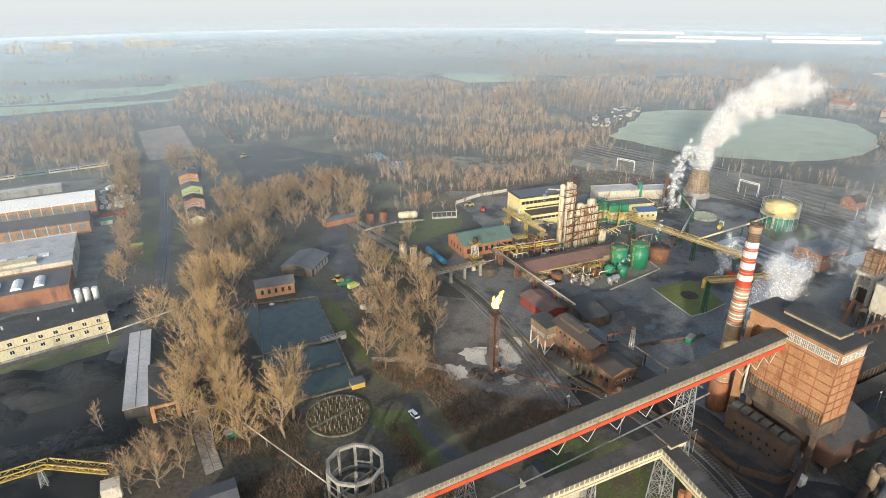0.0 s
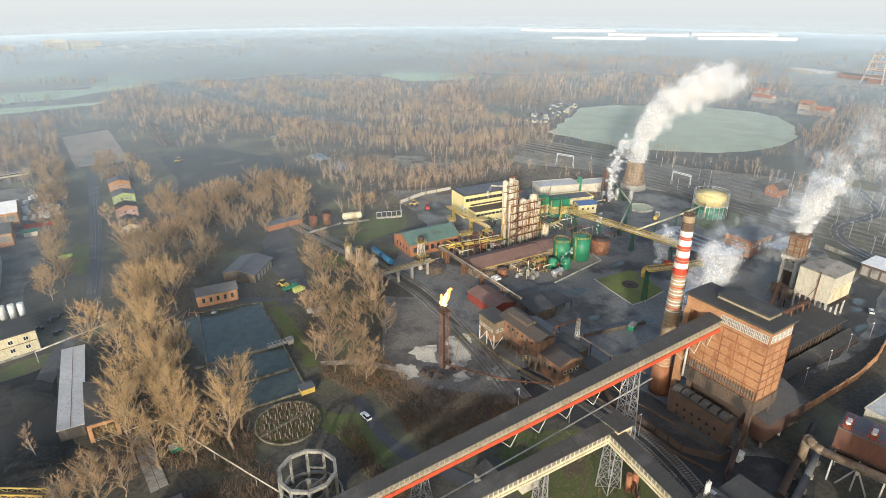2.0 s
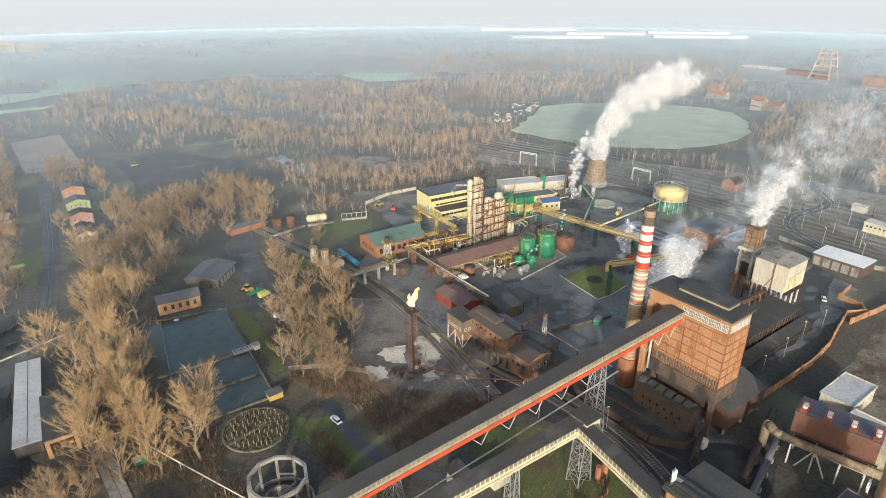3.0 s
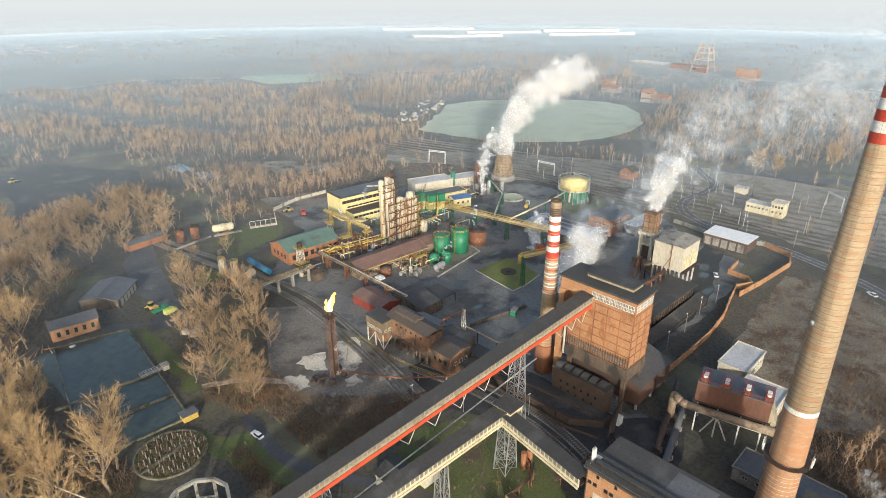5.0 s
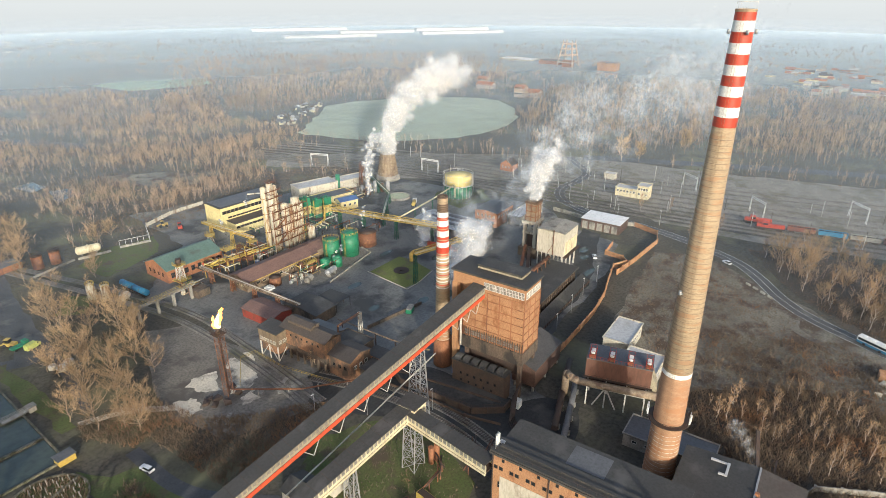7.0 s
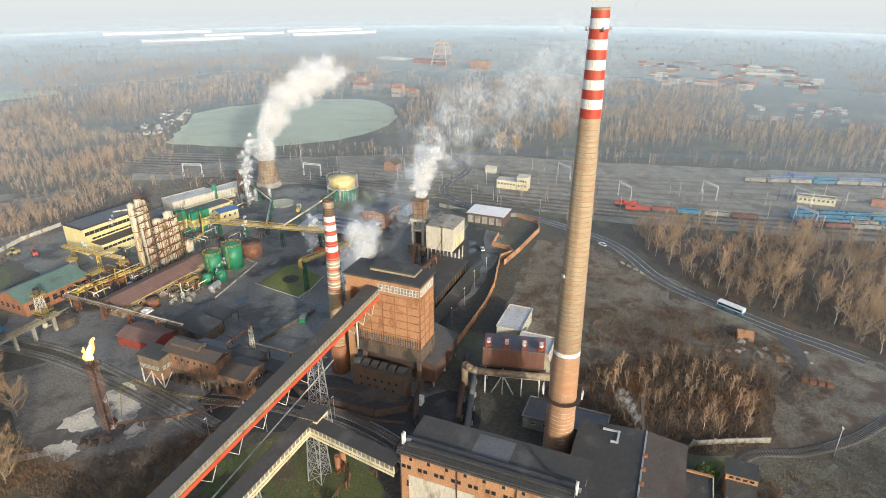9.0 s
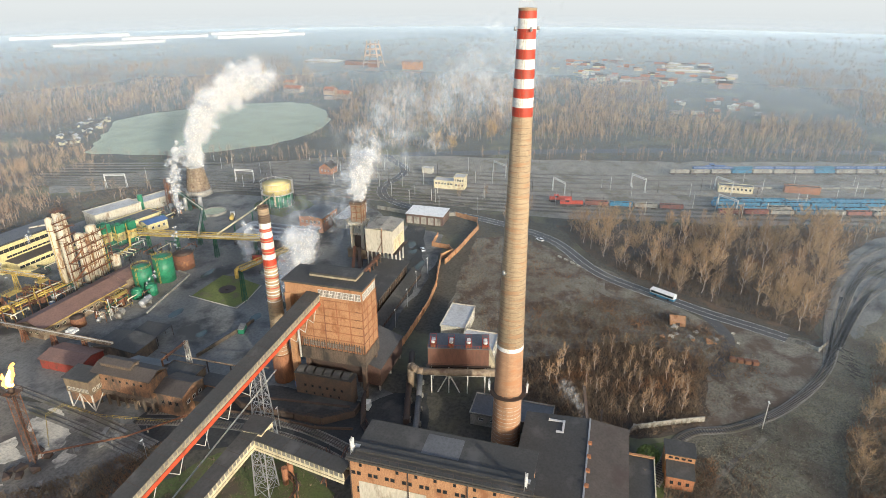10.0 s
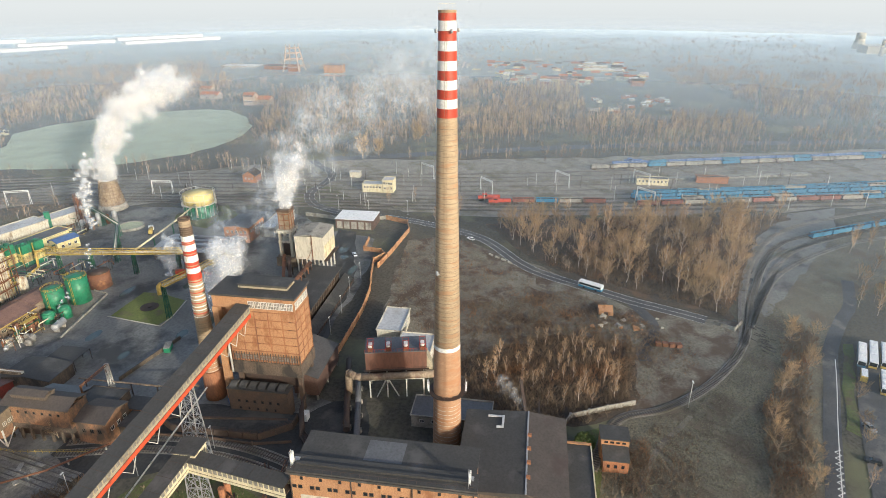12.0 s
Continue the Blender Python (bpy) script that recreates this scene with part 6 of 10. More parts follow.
# ---- ponds and flare yard ----
car("white parked hatchback on the service road", 57.6, 134.6, 97, CARWHITE)
box = hall("sluice_house", "small yellow sluice house with a grey roof", "hut", 45.0, 49.4, 155.2, 158.4, 2.0, YELPAINT, ROOFGREY, parapet=0)
fb = thing("pond_footbridge", "pale railed footbridge on the pond wall", "footbridge", 44, 187.2, 0.7)
part("deck", Mesh().box(0, 8, -0.8, 0.8, 0, 0.15), CONCRETE, fb)
railing(fb, [(0, -0.8, 0.15), (8, -0.8, 0.15)], mt=PALESTEEL)
railing(fb, [(0, 0.8, 0.15), (8, 0.8, 0.15)], mt=PALESTEEL)
hall("weir_hut", "small pale weir hut", "hut", 51.2, 53.2, 186.2, 188.4, 1.8, OFFWHITE, CONCRETE, parapet=0)
bs = hall("brick_pump_shed", "red brick pump shed with a dark pitched roof by the pond", "shed", 29.4, 45.2, 232.4, 240.0, 5.0, ORANGE, ROOFGREY, 1.9, "x", rz=-5)
windows(bs, "-y", 0, 1, 15, 5, 2.6, 1.1, 2.0, DARKGREEN, GLASS, 1)
windows(bs, "+x", 15.8, 1.5, 6, 2, 2.6, 1.0, 1.8, DARKGREEN, GLASS, 1)
ws = hall("workshop", "low workshop with a wide grey roof and white doors", "building", 55.6, 74.0, 241.9, 257.0, 3.8, SOOTWALL, ROOFGREY, 1.8, "x", rz=49)
for i in range(5):
    part("door", Mesh().box(2 + i * 3.2, 4.4 + i * 3.2, -0.12, -0.02, 0.1, 3.2), OFFWHITE, ws)
# broken pipe spilling foam by the pond
sp = thing("outfall_pipe", "rusty outfall pipe with white foam", "pipe", 33, 225.5)
part("pipe", Mesh().tube([(-8, 3.0, 1.0), (0, 0, 0.9)], 0.25, 8), RUST, sp)
part("foam", Mesh().cyl(0.8, -0.3, 0.08, 0.16, 1.3, 0.4, 12), WHITE, sp)
# timber and pipes stacked beside the pond
for i in range(7):
    lg = thing("log", "grey discarded log lying by the pond", "log", 16 + i * 1.9, 228 + (i % 3) * 1.3, 0.25, 10 + i * 13, "logs by the pond")
    part("stem", Mesh().tube([(-3, 0, 0), (3, 0, 0.1)], 0.22, 7), BARK, lg)

# old clarifier ring with stakes
cl = thing("old_clarifier", "overgrown round clarifier basin with rows of concrete stakes", "basin", 37, 145.2)
part("rim", Mesh().ring(0, 0, 0, 0.6, 9.3, 9.75, 40), MOSS, cl)
part("floor", Mesh().cyl(0, 0, 0.05, 0.16, 9.2, n=40), GRASS, cl)
part("divider", Mesh().beam((-9.4, -2.6, 0.6), (9.4, 2.2, 0.4), 0.6, 0.8), MOSS, cl)
stake = Mesh().box(-0.11, 0.11, -0.11, 0.11, 0, 1.3).data("stake", CONCRETE)
for i in range(-6, 7):
    for j in range(-6, 7):
        if 1.0 < math.hypot(i, j) * 1.42 < 8.9 and (i * 5 + j * 3) % 7 not in (2, 5):
            part("stake", stake, None, cl, at=(i * 1.42 + (j % 2) * 0.3, j * 1.42, 0.1), rz=(i * 37 + j * 11) % 90)
tx = np.random.default_rng(31)
a, q = tx.uniform(0, 6.28, 700), 9.0 * np.sqrt(tx.uniform(0, 1, 700))
bb = np.stack([37 + q * np.cos(a), 145.2 + q * np.sin(a), np.full(700, 0.15)], 1)
triangles("weeds", np.concatenate([slivers(bb, bb + tx.normal(size=(700, 3)) * 0.5 + np.array([0, 0, 0.8]), np.full(700, 0.16), tx) for k in range(4)]), BRUSH, "brown weeds grown over the old basin", "weeds")
# concrete ring on columns
rc = thing("column_ring", "bare concrete ring beam on tall columns, a ruined cooling tower", "ruin", 32.3, 114.6)
N8 = 10
pt = [(7.2 * math.cos(2 * math.pi * i / N8), 7.2 * math.sin(2 * math.pi * i / N8)) for i in range(N8)]
for i in range(N8):
    a, b = pt[i], pt[(i + 1) % N8]
    part("ring_beam", Mesh().beam((*a, 8.7), (*b, 8.7), 0.75, 0.9), CONCRETE, rc)
    part("column", Mesh().beam((*a, 0), (*a, 8.3), 0.65, 0.65), CONCRETE, rc)
    if i % 2:
        part("brace", Mesh().beam((*a, 3.2), (*b, 3.2), 0.35, 0.45), CONCRETE, rc)
part("basin", Mesh().ring(0, 0, 0, 0.8, 7.9, 8.4, 30), CONCRETE, rc)
part("inner_wall", Mesh().ring(0, 0, 0, 2.4, 3.6, 4.0, 20), CONCRETE, rc)
part("inner_column", Mesh().box(-0.4, 0.4, -0.4, 0.4, 0, 6), CONCRETE, rc)
part("inner_beam", Mesh().beam((-5, -2, 2.6), (5, 2, 2.6), 0.5, 0.5), CONCRETE, rc)

# flare stack
fl = thing("flare_stack", "rusty steel lattice flare tower with a burning gas flame", "flare", 91.0, 143.2)
m = Mesh()
for k in range(10):
    z0, z1 = k * 2.28, (k + 1) * 2.28
    c = [(sx * 1.05, sy * 1.05) for sx, sy in ((-1, -1), (1, -1), (1, 1), (-1, 1))]
    for i in range(4):
        a, b = c[i], c[(i + 1) % 4]
        m.beam((*a, z0), (*a, z1), 0.14)
        m.beam((*a, z1), (*b, z1), 0.07)
        m.beam((*(a if k % 2 else b), z0), (*(b if k % 2 else a), z1), 0.07)
part("lattice", m, RUST, fl)
part("riser", Mesh().cyl(0, 0, 0, 24.4, 0.2, n=12), DARKSTEEL, fl)
part("platform", Mesh().box(-1.7, 1.7, -1.7, 1.7, 22.8, 22.95), DARKSTEEL, fl)
railing(fl, [(-1.7, -1.7, 22.95), (1.7, -1.7, 22.95), (1.7, 1.7, 22.95), (-1.7, 1.7, 22.95), (-1.7, -1.7, 22.95)], mt=DARKSTEEL)
part("burner", Mesh().cyl(0, 0, 23, 24.8, 0.75, 0.6, 14), DARKSTEEL, fl)


def tongue(x, y, z, h, r, lean, seed, mt, name):
    """A ragged upright flame body."""
    n, rows = 12, 9
    vs = []
    for k in range(rows):
        f = k / (rows - 1)
        rr = r * math.sin(math.pi * min(1, 0.18 + f * 0.82)) ** 0.8
        for i in range(n):
            a = 2 * math.pi * i / n
            w = 1 + 0.45 * noise.noise((math.cos(a) * 1.3 + seed, math.sin(a) * 1.3, f * 3))
            vs.append((x + lean * f * f * h + rr * w * math.cos(a) + 0.25 * math.sin(f * 6 + seed), y + rr * w * math.sin(a), z + f * h * (1 + 0.1 * noise.noise((a, seed, f)))))
    fs = [(k * n + i, k * n + (i + 1) % n, (k + 1) * n + (i + 1) % n, (k + 1) * n + i) for k in range(rows - 1) for i in range(n)]
    return part(name, Mesh()._add(vs, fs), mt, fl)


tongue(0, 0, 24.5, 3.4, 0.75, 0.1, 1.0, FLAMECORE, "flame")
tongue(0.2, -0.2, 24.8, 5.2, 0.7, 0.22, 2.0, FLAMECORE, "flame")
tongue(0.5, -0.5, 25.6, 5.0, 0.62, 0.3, 4.0, FLAME, "flame")
tongue(-0.7, 0.4, 24.8, 2.6, 0.5, -0.15, 8.0, FLAME, "flame")
tongue(-0.2, 0.8, 26.4, 2.6, 0.42, -0.1, 14.0, FLAME, "flame")
tongue(0.9, -0.3, 26.0, 3.0, 0.45, 0.4, 17.0, FLAME, "flame")
tongue(1.7, -1.1, 30.2, 1.2, 0.26, 0.35, 11.0, FLAME, "flame")
tongue(1.2, -0.6, 29.4, 1.6, 0.3, 0.3, 21.0, FLAME, "flame")
for i, (dx, dy, s) in enumerate(((-4, 1, 1.6), (-6, -1, 1.2), (-3, -3, 1.4), (2, -2, 1.1), (-5, 3, 1.0), (3, 2, 1.2), (-7, 2, 1.3))):
    sc = thing("scrap_block", "dark rusty scrap by the flare base", "scrap", 91 + dx, 143.2 + dy, 0, i * 37, "scrap at the flare base")
    part("block", Mesh().prism([(-s, -s * 0.6), (s, -s * 0.7), (s * 0.8, s * 0.6), (-s * 0.7, s * 0.8)], 0, [s, s * 0.6, s * 0.9, s * 0.4]), DARKSTEEL, sc)
for i, (x, y, rz) in enumerate(((106, 134, 20), (101.2, 131.3, 55), (104.8, 128.4, 60), (107.8, 129.1, 75), (102, 126.8, 50), (98, 136, 30), (84, 134.5, 40), (82.5, 133, 46), (81, 136, 30))):
    sl = thing("concrete_slab", "loose pale concrete slab lying on the yard", "slab", x, y, 0.05, rz, "slabs on the yard")
    part("plate", Mesh().box(-1.6, 1.6, -0.65, 0.65, 0, 0.2), CONCRETE, sl)
pf = thing("pipe_rack", "low rusty pipe on posts along the yard edge", "pipe", 118, 112)
part("pipe", Mesh().tube([(0, 0, 2.2), (-14, 12, 2.2), (-26, 30, 2.0)], 0.3, 8), RUST, pf)
for f in (0.1, 0.35, 0.6, 0.85):
    part("post", Mesh().box(-26 * f - 0.15, -26 * f + 0.15, 27 * f - 0.15, 27 * f + 0.15, 0, 2.2), CONCRETE, pf)
yf = thing("yellow_fence", "yellow railing round the siding pit", "fence", 110, 122)
railing(yf, [(4, -4, 0), (0.5, 18, 0), (1.5, 33, 0), (-4, 34, 0), (-14, 22, 0)], 1.2)

# white dome tanks and well covers by the track
for x, y, r in ((68.3, 201.5, 1.9), (71.2, 203.2, 1.7), (66.6, 204.8, 1.3)):
    t = thing("round_tank", "white domed concrete tank in the grass", "tank", x, y, group="domed tanks")
    part("shell", Mesh().cyl(0, 0, 0, 1.4, r, n=20), OFFWHITE, t)
    part("cap", Mesh().cyl(0, 0, 1.4, 2.0, r, r * 0.3, 20), ROOFPALE, t)
t = thing("delivery_van", "pale yellow-green delivery van on the yard", "van", 68.9, 223.9, 0.14, 15)
part("body", Mesh().prism([(-2.6, -1), (2.0, -1), (2.6, -0.9), (2.6, 0.9), (2.0, 1), (-2.6, 1)], 0.4, 1.5).box(-2.6, 1.3, -1, 1, 1.5, 2.4), mat("lime_van_paint", (0.55, 0.58, 0.16)), t)
part("window", Mesh().prism([(1.3, -0.95), (2.1, -0.95), (2.1, 0.95), (1.3, 0.95)], 1.5, [2.3, 1.55, 1.55, 2.3]), GLASS, t)
for wx in (-1.6, 1.7):
    for wy in (-0.95, 0.95):
        part("wheel", Mesh().tube([(wx, wy - 0.12, 0.35), (wx, wy + 0.12, 0.35)], 0.35, 10), RUBBER, t)


def loader(label, x, y, rz, paint):
    t = thing("wheel_loader", label, "loader", x, y, 0.1, rz)
    part("body", Mesh().box(-2.6, 0.4, -1.1, 1.1, 0.9, 2.1), paint, t)
    part("cab", Mesh().box(-0.6, 0.9, -0.8, 0.8, 2.1, 3.4), GLASS, t)
    part("cab_roof", Mesh().box(-0.7, 1.0, -0.9, 0.9, 3.4, 3.55), paint, t)
    part("arm", Mesh().beam((0.6, -0.6, 1.8), (3.4, -0.6, 0.9), 0.25, 0.4).beam((0.6, 0.6, 1.8), (3.4, 0.6, 0.9), 0.25, 0.4), paint, t)
    part("bucket", Mesh().prism([(3.2, -1.4), (4.3, -1.4), (4.3, 1.4), (3.2, 1.4)], 0.2, [1.4, 0.5, 0.5, 1.4]), DARKSTEEL, t)
    for wx in (-1.7, 1.3):
        for wy in (-1.1, 1.1):
            part("wheel", Mesh().tube([(wx, wy - 0.25, 0.75), (wx, wy + 0.25, 0.75)], 0.75, 12), RUBBER, t)
    return t


loader("yellow wheel loader parked on the yard", 64.5, 231.5, 120, YELPAINT)
loader("yellow wheel loader on the black slurry flats", 64.6, 468, 20, YELPAINT)
loader("red loader beside the yellow building", 168, 282, 60, RED)
loader("yellow loader beside the yellow building", 164.5, 292, 150, YELPAINT)
t = thing("flatbed_truck", "green flatbed truck on the yard", "truck", 66.2, 227.6, 0.1, 10)
part("bed", Mesh().box(-3, 1.2, -1.1, 1.1, 0.9, 1.5), GREEN, t)
part("cab", Mesh().box(1.4, 3.0, -1.1, 1.1, 0.7, 2.5), GREEN, t)
for wx in (-2, 2.1):
    for wy in (-1, 1):
        part("wheel", Mesh().tube([(wx, wy - 0.15, 0.45), (wx, wy + 0.15, 0.45)], 0.45, 10), RUBBER, t)

# silos, tank wagon, rusty tanks, small installations north of the ponds
for x, y in ((100.8, 243.6), (103.8, 237.6)):
    t = tank("tall white silo with rust streaks", x, y, 1.7, 6.4, DIRTYWHITE, DIRTYWHITE, YELPAINT, 0.5, False, 20)
lying_tank("white tank with a rusty patch beside the silos", 107.5, 230.5, 3.5, 1.5, 20, DIRTYWHITE)
for i, yy in enumerate((238.5, 229)):
    t = thing("tank_wagon", "blue rail tank wagon on the siding", "wagon", 113.6, yy, 0.3, 91, "tank wagons")
    m = Mesh().tube([(-4.2, 0, 2.3), (4.2, 0, 2.3)], 1.3, 16)
    part("barrel", m, BLUE, t)
    part("frame", Mesh().box(-4.6, 4.6, -1.1, 1.1, 0.75, 1.05), DARKSTEEL, t)
    for wx in (-3.3, -1.9, 1.9, 3.3):
        part("wheelset", Mesh().tube([(wx, -0.8, 0.45), (wx, 0.8, 0.45)], 0.45, 10), DARKSTEEL, t)
for x, y in ((102.5, 293.5), (109.9, 292.8)):
    t = tank("rusty orange-brown open tank with a dark rim", x, y, 2.3, 6.2, RUST, DARKSTEEL, DARKSTEEL, 0.3, False, 20)
lb = hall("low_brick_store", "long low brick store with a grey roof", "building", 79, 99, 298, 304, 3.2, BRICK, ROOFGREY, 1.2, "x", rz=8)
lt = lying_tank("large pale horizontal tank on a white bund", 124, 290.5, 9.5, 1.9, -15, CREAM)
w = thing("bund_wall", "low pale bund wall with posts", "wall", 118, 287)
part("wall", Mesh().beam((-1, 0, 0.6), (13, -3.6, 0.6), 0.3, 1.2).beam((18, -3, 0.6), (31, -7.8, 0.6), 0.3, 1.2).beam((31, -7.8, 0.6), (37, 5, 0.6), 0.3, 1.2), CONCRETE, w)
for i in range(6):
    part("post", Mesh().beam((18 + i * 2.6, -3 - i * 0.96, 0), (18 + i * 2.6, -3 - i * 0.96, 4), 0.18), PALESTEEL, w)
part("top_pipe", Mesh().tube([(18, -3, 4), (31, -7.8, 4), (37, 5, 4)], 0.15, 6), PALESTEEL, w)
w = thing("kerb_wall", "pale concrete kerb beside the rusty tanks", "wall", 96, 284)
part("wall", Mesh().beam((0, 0, 0.5), (20, 4, 0.5), 0.3, 1.0), CONCRETE, w)

# sorting plant
sp1 = thing("screening_tower", "narrow timber-clad screening house on steel legs", "building", 112.3, 143.5)
part("upper_wall", Mesh().box(0, 6, 0, 9.2, 6.0, 11.2), TIMBER, sp1)
part("cladding", Mesh().box(-0.06, 6.06, -0.06, 9.26, 8.6, 11.0), TIMBER, sp1)
part("lower_wall", Mesh().box(0.6, 6, 0.6, 8.6, 2.5, 6.0), SOOTBRICK, sp1)
part("roof", Mesh().prism([(-0.4, -0.4), (6.4, -0.4), (6.4, 9.6), (-0.4, 9.6)], [11.0, 11.4, 11.4, 11.0], [11.3, 11.8, 11.8, 11.3]), ROOFTAR, sp1)
for lx in (0.1, 5.6):
    for ly in (0.1, 4.4, 8.8):
        part("leg", Mesh().box(lx, lx + 0.35, ly, ly + 0.35, 0, 6), PALESTEEL, sp1)
windows(sp1, "-x", -0.06, 0.5, 8.7, 5, 7.4, 1.2, 1.3, OFFWHITE, MILKGLASS, 1)
windows(sp1, "-y", -0.06, 0.5, 5.6, 3, 7.4, 1.2, 1.3, OFFWHITE, MILKGLASS, 1)
part("brace", Mesh().beam((0.2, 0.2, 0), (0.2, 4.4, 5.8), 0.2).beam((0.2, 8.8, 0), (0.2, 4.4, 5.8), 0.2).beam((0.2, 0.1, 0.2), (5.7, 0.1, 5.8), 0.2), PALESTEEL, sp1)
sp2 = thing("sorting_plant", "sooty orange brick sorting plant with a stepped roof on concrete legs", "building", 116.5, 124.8)
part("wall", Mesh().box(0, 7.5, 0, 21, 4.6, 11.8), SOOTBRICK, sp2)
part("sooty_base", Mesh().box(-0.1, 7.6, -0.1, 21.1, 4.0, 5.6), SOOTWALL, sp2)
part("roof", Mesh().gable(0, 7.5, 0, 21, 11.8, 1.6, "y"), ROOFBROWN, sp2)
part("monitor", Mesh().box(1.8, 5.6, 8, 19, 13.0, 14.2), SOOTWALL, sp2)
part("monitor_roof", Mesh().gable(1.8, 5.6, 8, 19, 14.2, 0.7, "y", 0.3), ROOFBROWN, sp2)
for i in range(7):
    part("leg", Mesh().box(-0.2, 0.4, 0.4 + i * 3.3, 1.0 + i * 3.3, 0, 4.6), SOOTWALL, sp2)
    part("leg", Mesh().box(6.8, 7.4, 0.4 + i * 3.3, 1.0 + i * 3.3, 0, 4.6), SOOTWALL, sp2)
# dark block stands in for the shade between the legs
part("dark_bay", Mesh().box(2.0, 6.5, 0.5, 20.5, 0.1, 4.0), DARKSTEEL, sp2)
windows(sp2, "-x", 0, 2, 20, 7, 9.8, 0.8, 0.9, SOOTWALL, GLASS, 0)
sp3 = hall("crusher_house", "sooty brown crusher house with a dark roof", "building", 117.5, 127.5, 115.0, 124.5, 7.6, SOOTBRICK, ROOFBROWN, 1.6, "y")
windows(sp3, "-y", 0, 1, 9, 3, 4.5, 1.4, 1.4, WHITE, GLASS, 1)
windows(sp3, "-x", 0, 1, 8.5, 3, 4.5, 1.2, 1.4, SOOTWALL, GLASS, 1)
sp4 = hall("dark_store", "flat dark store with a tar roof", "building", 124.5, 134, 119, 131, 6.6, SOOTWALL, ROOFTAR, parapet=0.2)
sp5 = hall("brick_annex", "low brick annex with dark roof", "building", 128, 133.5, 108.5, 117.5, 4.8, BRICK, ROOFTAR, parapet=0)
windows(sp5, "-x", 0, 0.5, 8.5, 4, 3.0, 1.2, 1.2, BRICK, GLASS, 1)
hall("brick_annex", "low sooty annex beside the conveyor", "building", 121, 127.6, 106.5, 114, 4.2, SOOTWALL, ROOFTAR, parapet=0)
sp6 = hall("dark_store", "dark sheet-roofed store by the plant", "building", 124.8, 134.5, 133, 146, 5.4, SOOTWALL, ROOFGREY, 1.5, "y")
rs = hall("red_shed", "long shed with a red side wall and brown roof", "shed", 126, 136, 162.5, 179.5, 3.8, REDWALL, REDROOF, 1.2, "y")
gs = hall("grey_roofed_store", "low store with a wide flat grey roof", "building", 136.5, 147, 149.5, 167, 4.6, SOOTWALL, ROOFTAR, 1.0, "x")
cn = thing("canopy", "dark skeletal canopy on thin posts", "canopy", 148, 150)
part("roof", Mesh().box(0, 8.5, 0, 11, 4.2, 4.4), ROOFTAR, cn)
for lx in (0.2, 8.2):
    for ly in (0.2, 3.8, 7.4, 10.7):
        part("post", Mesh().box(lx, lx + 0.18, ly, ly + 0.18, 0, 4.2), DARKSTEEL, cn)
ms = thing("lattice_mast", "pale lattice mast with an inclined beam", "mast", 136.9, 127.4)
lattice_leg(ms, 0, 0, 0, 13.3, 0.5, 0.5, 0.2, PALESTEEL, "mast")
part("jib", Mesh().beam((0, 0, 13.3), (-9.5, 1.8, 12.0), 0.3).beam((0, 0, 12.6), (-9.5, 1.8, 11.4), 0.2), RUST, ms)
part("post", Mesh().beam((-9.5, 1.8, 0), (-9.5, 1.8, 12), 0.4), RUST, ms)
pp = thing("pipeline", "yellowish pipe on supports across the yard", "pipe", 138, 139.5)
part("pipe", Mesh().tube([(0, 0, 6), (0, -28, 6), (2, -40, 6)], 0.28, 8), DUCT, pp)
for yy in (-2, -10, -18, -27):
    part("support", Mesh().beam((0, yy, 0), (0, yy, 5.7), 0.3), DARKSTEEL, pp)
w = thing("retaining_wall", "stained concrete retaining wall above the tracks", "wall", 146, 132.3)
part("wall", Mesh().beam((0, 0, 0.7), (27, -5.8, 0.7), 0.4, 1.4), SOOTWALL, w)
w = thing("retaining_wall", "sooty brick wall along the sunken tracks", "wall", 121, 126)
part("wall", Mesh().beam((0, 0, 1.2), (8.5, -24, 1.2), 0.7, 2.4).beam((8.5, -24, 1.2), (12.5, -58, 1.2), 0.6, 2.4), SOOT, w)
t = thing("waste_container", "green waste container with a pale lid", "container", 165.4, 126.6, 0.1, 20)
part("tub", Mesh().prism([(-2.2, -1.1), (2.2, -1.1), (2.2, 1.1), (-2.2, 1.1)], 0.2, 2.0), GREEN, t)
part("lid", Mesh().box(-2.25, 2.25, -1.15, 1.15, 2.0, 2.15), CONCRETE, t)

# ---- chemical plant ----
br = hall("benzole_house", "long low brick building with a brown felt roof", "building", 140.2, 179.5, 193.5, 206.5, 4.6, DUCT, REDROOF, 2.2, "x", rz=-3)
part("eave", Mesh().box(-0.2, 39.5, -0.5, -0.32, 4.1, 4.5), YELPAINT, br)
windows(br, "-y", 0, 1, 38, 12, 2.6, 1.8, 1.2, CREAM, GLASS, 2)
windows(br, "-x", 0, 2, 11, 3, 2.4, 1.4, 1.2, CREAM, GLASS, 1)
hall("benzole_house", "brown-roofed wing of the long building", "building", 179.8, 193, 192.5, 203.5, 5.2, DUCT, REDROOF, 1.8, "x", rz=-3)
gh = hall("brick_hall", "red brick hall with a weathered green roof", "building", 126.4, 154.0, 229, 246.5, 6.0, BRICK, ROOFGREEN, 3.4, "x", rz=-2)
windows(gh, "-y", 0, 1, 27, 8, 3.2, 1.8, 2.4, DARKSTEEL, GLASS, 2)
windows(gh, "-x", 0, 2, 15.5, 4, 3.2, 1.5, 2.0, BRICK, GLASS, 1)
wt = thing("water_tank_tower", "small dark tank on a pale steel tower", "tower", 131.0, 226.5)
lattice_leg(wt, 0, 0, 0, 8.0, 1.3, 1.3, 0.2, PALESTEEL, "tower")
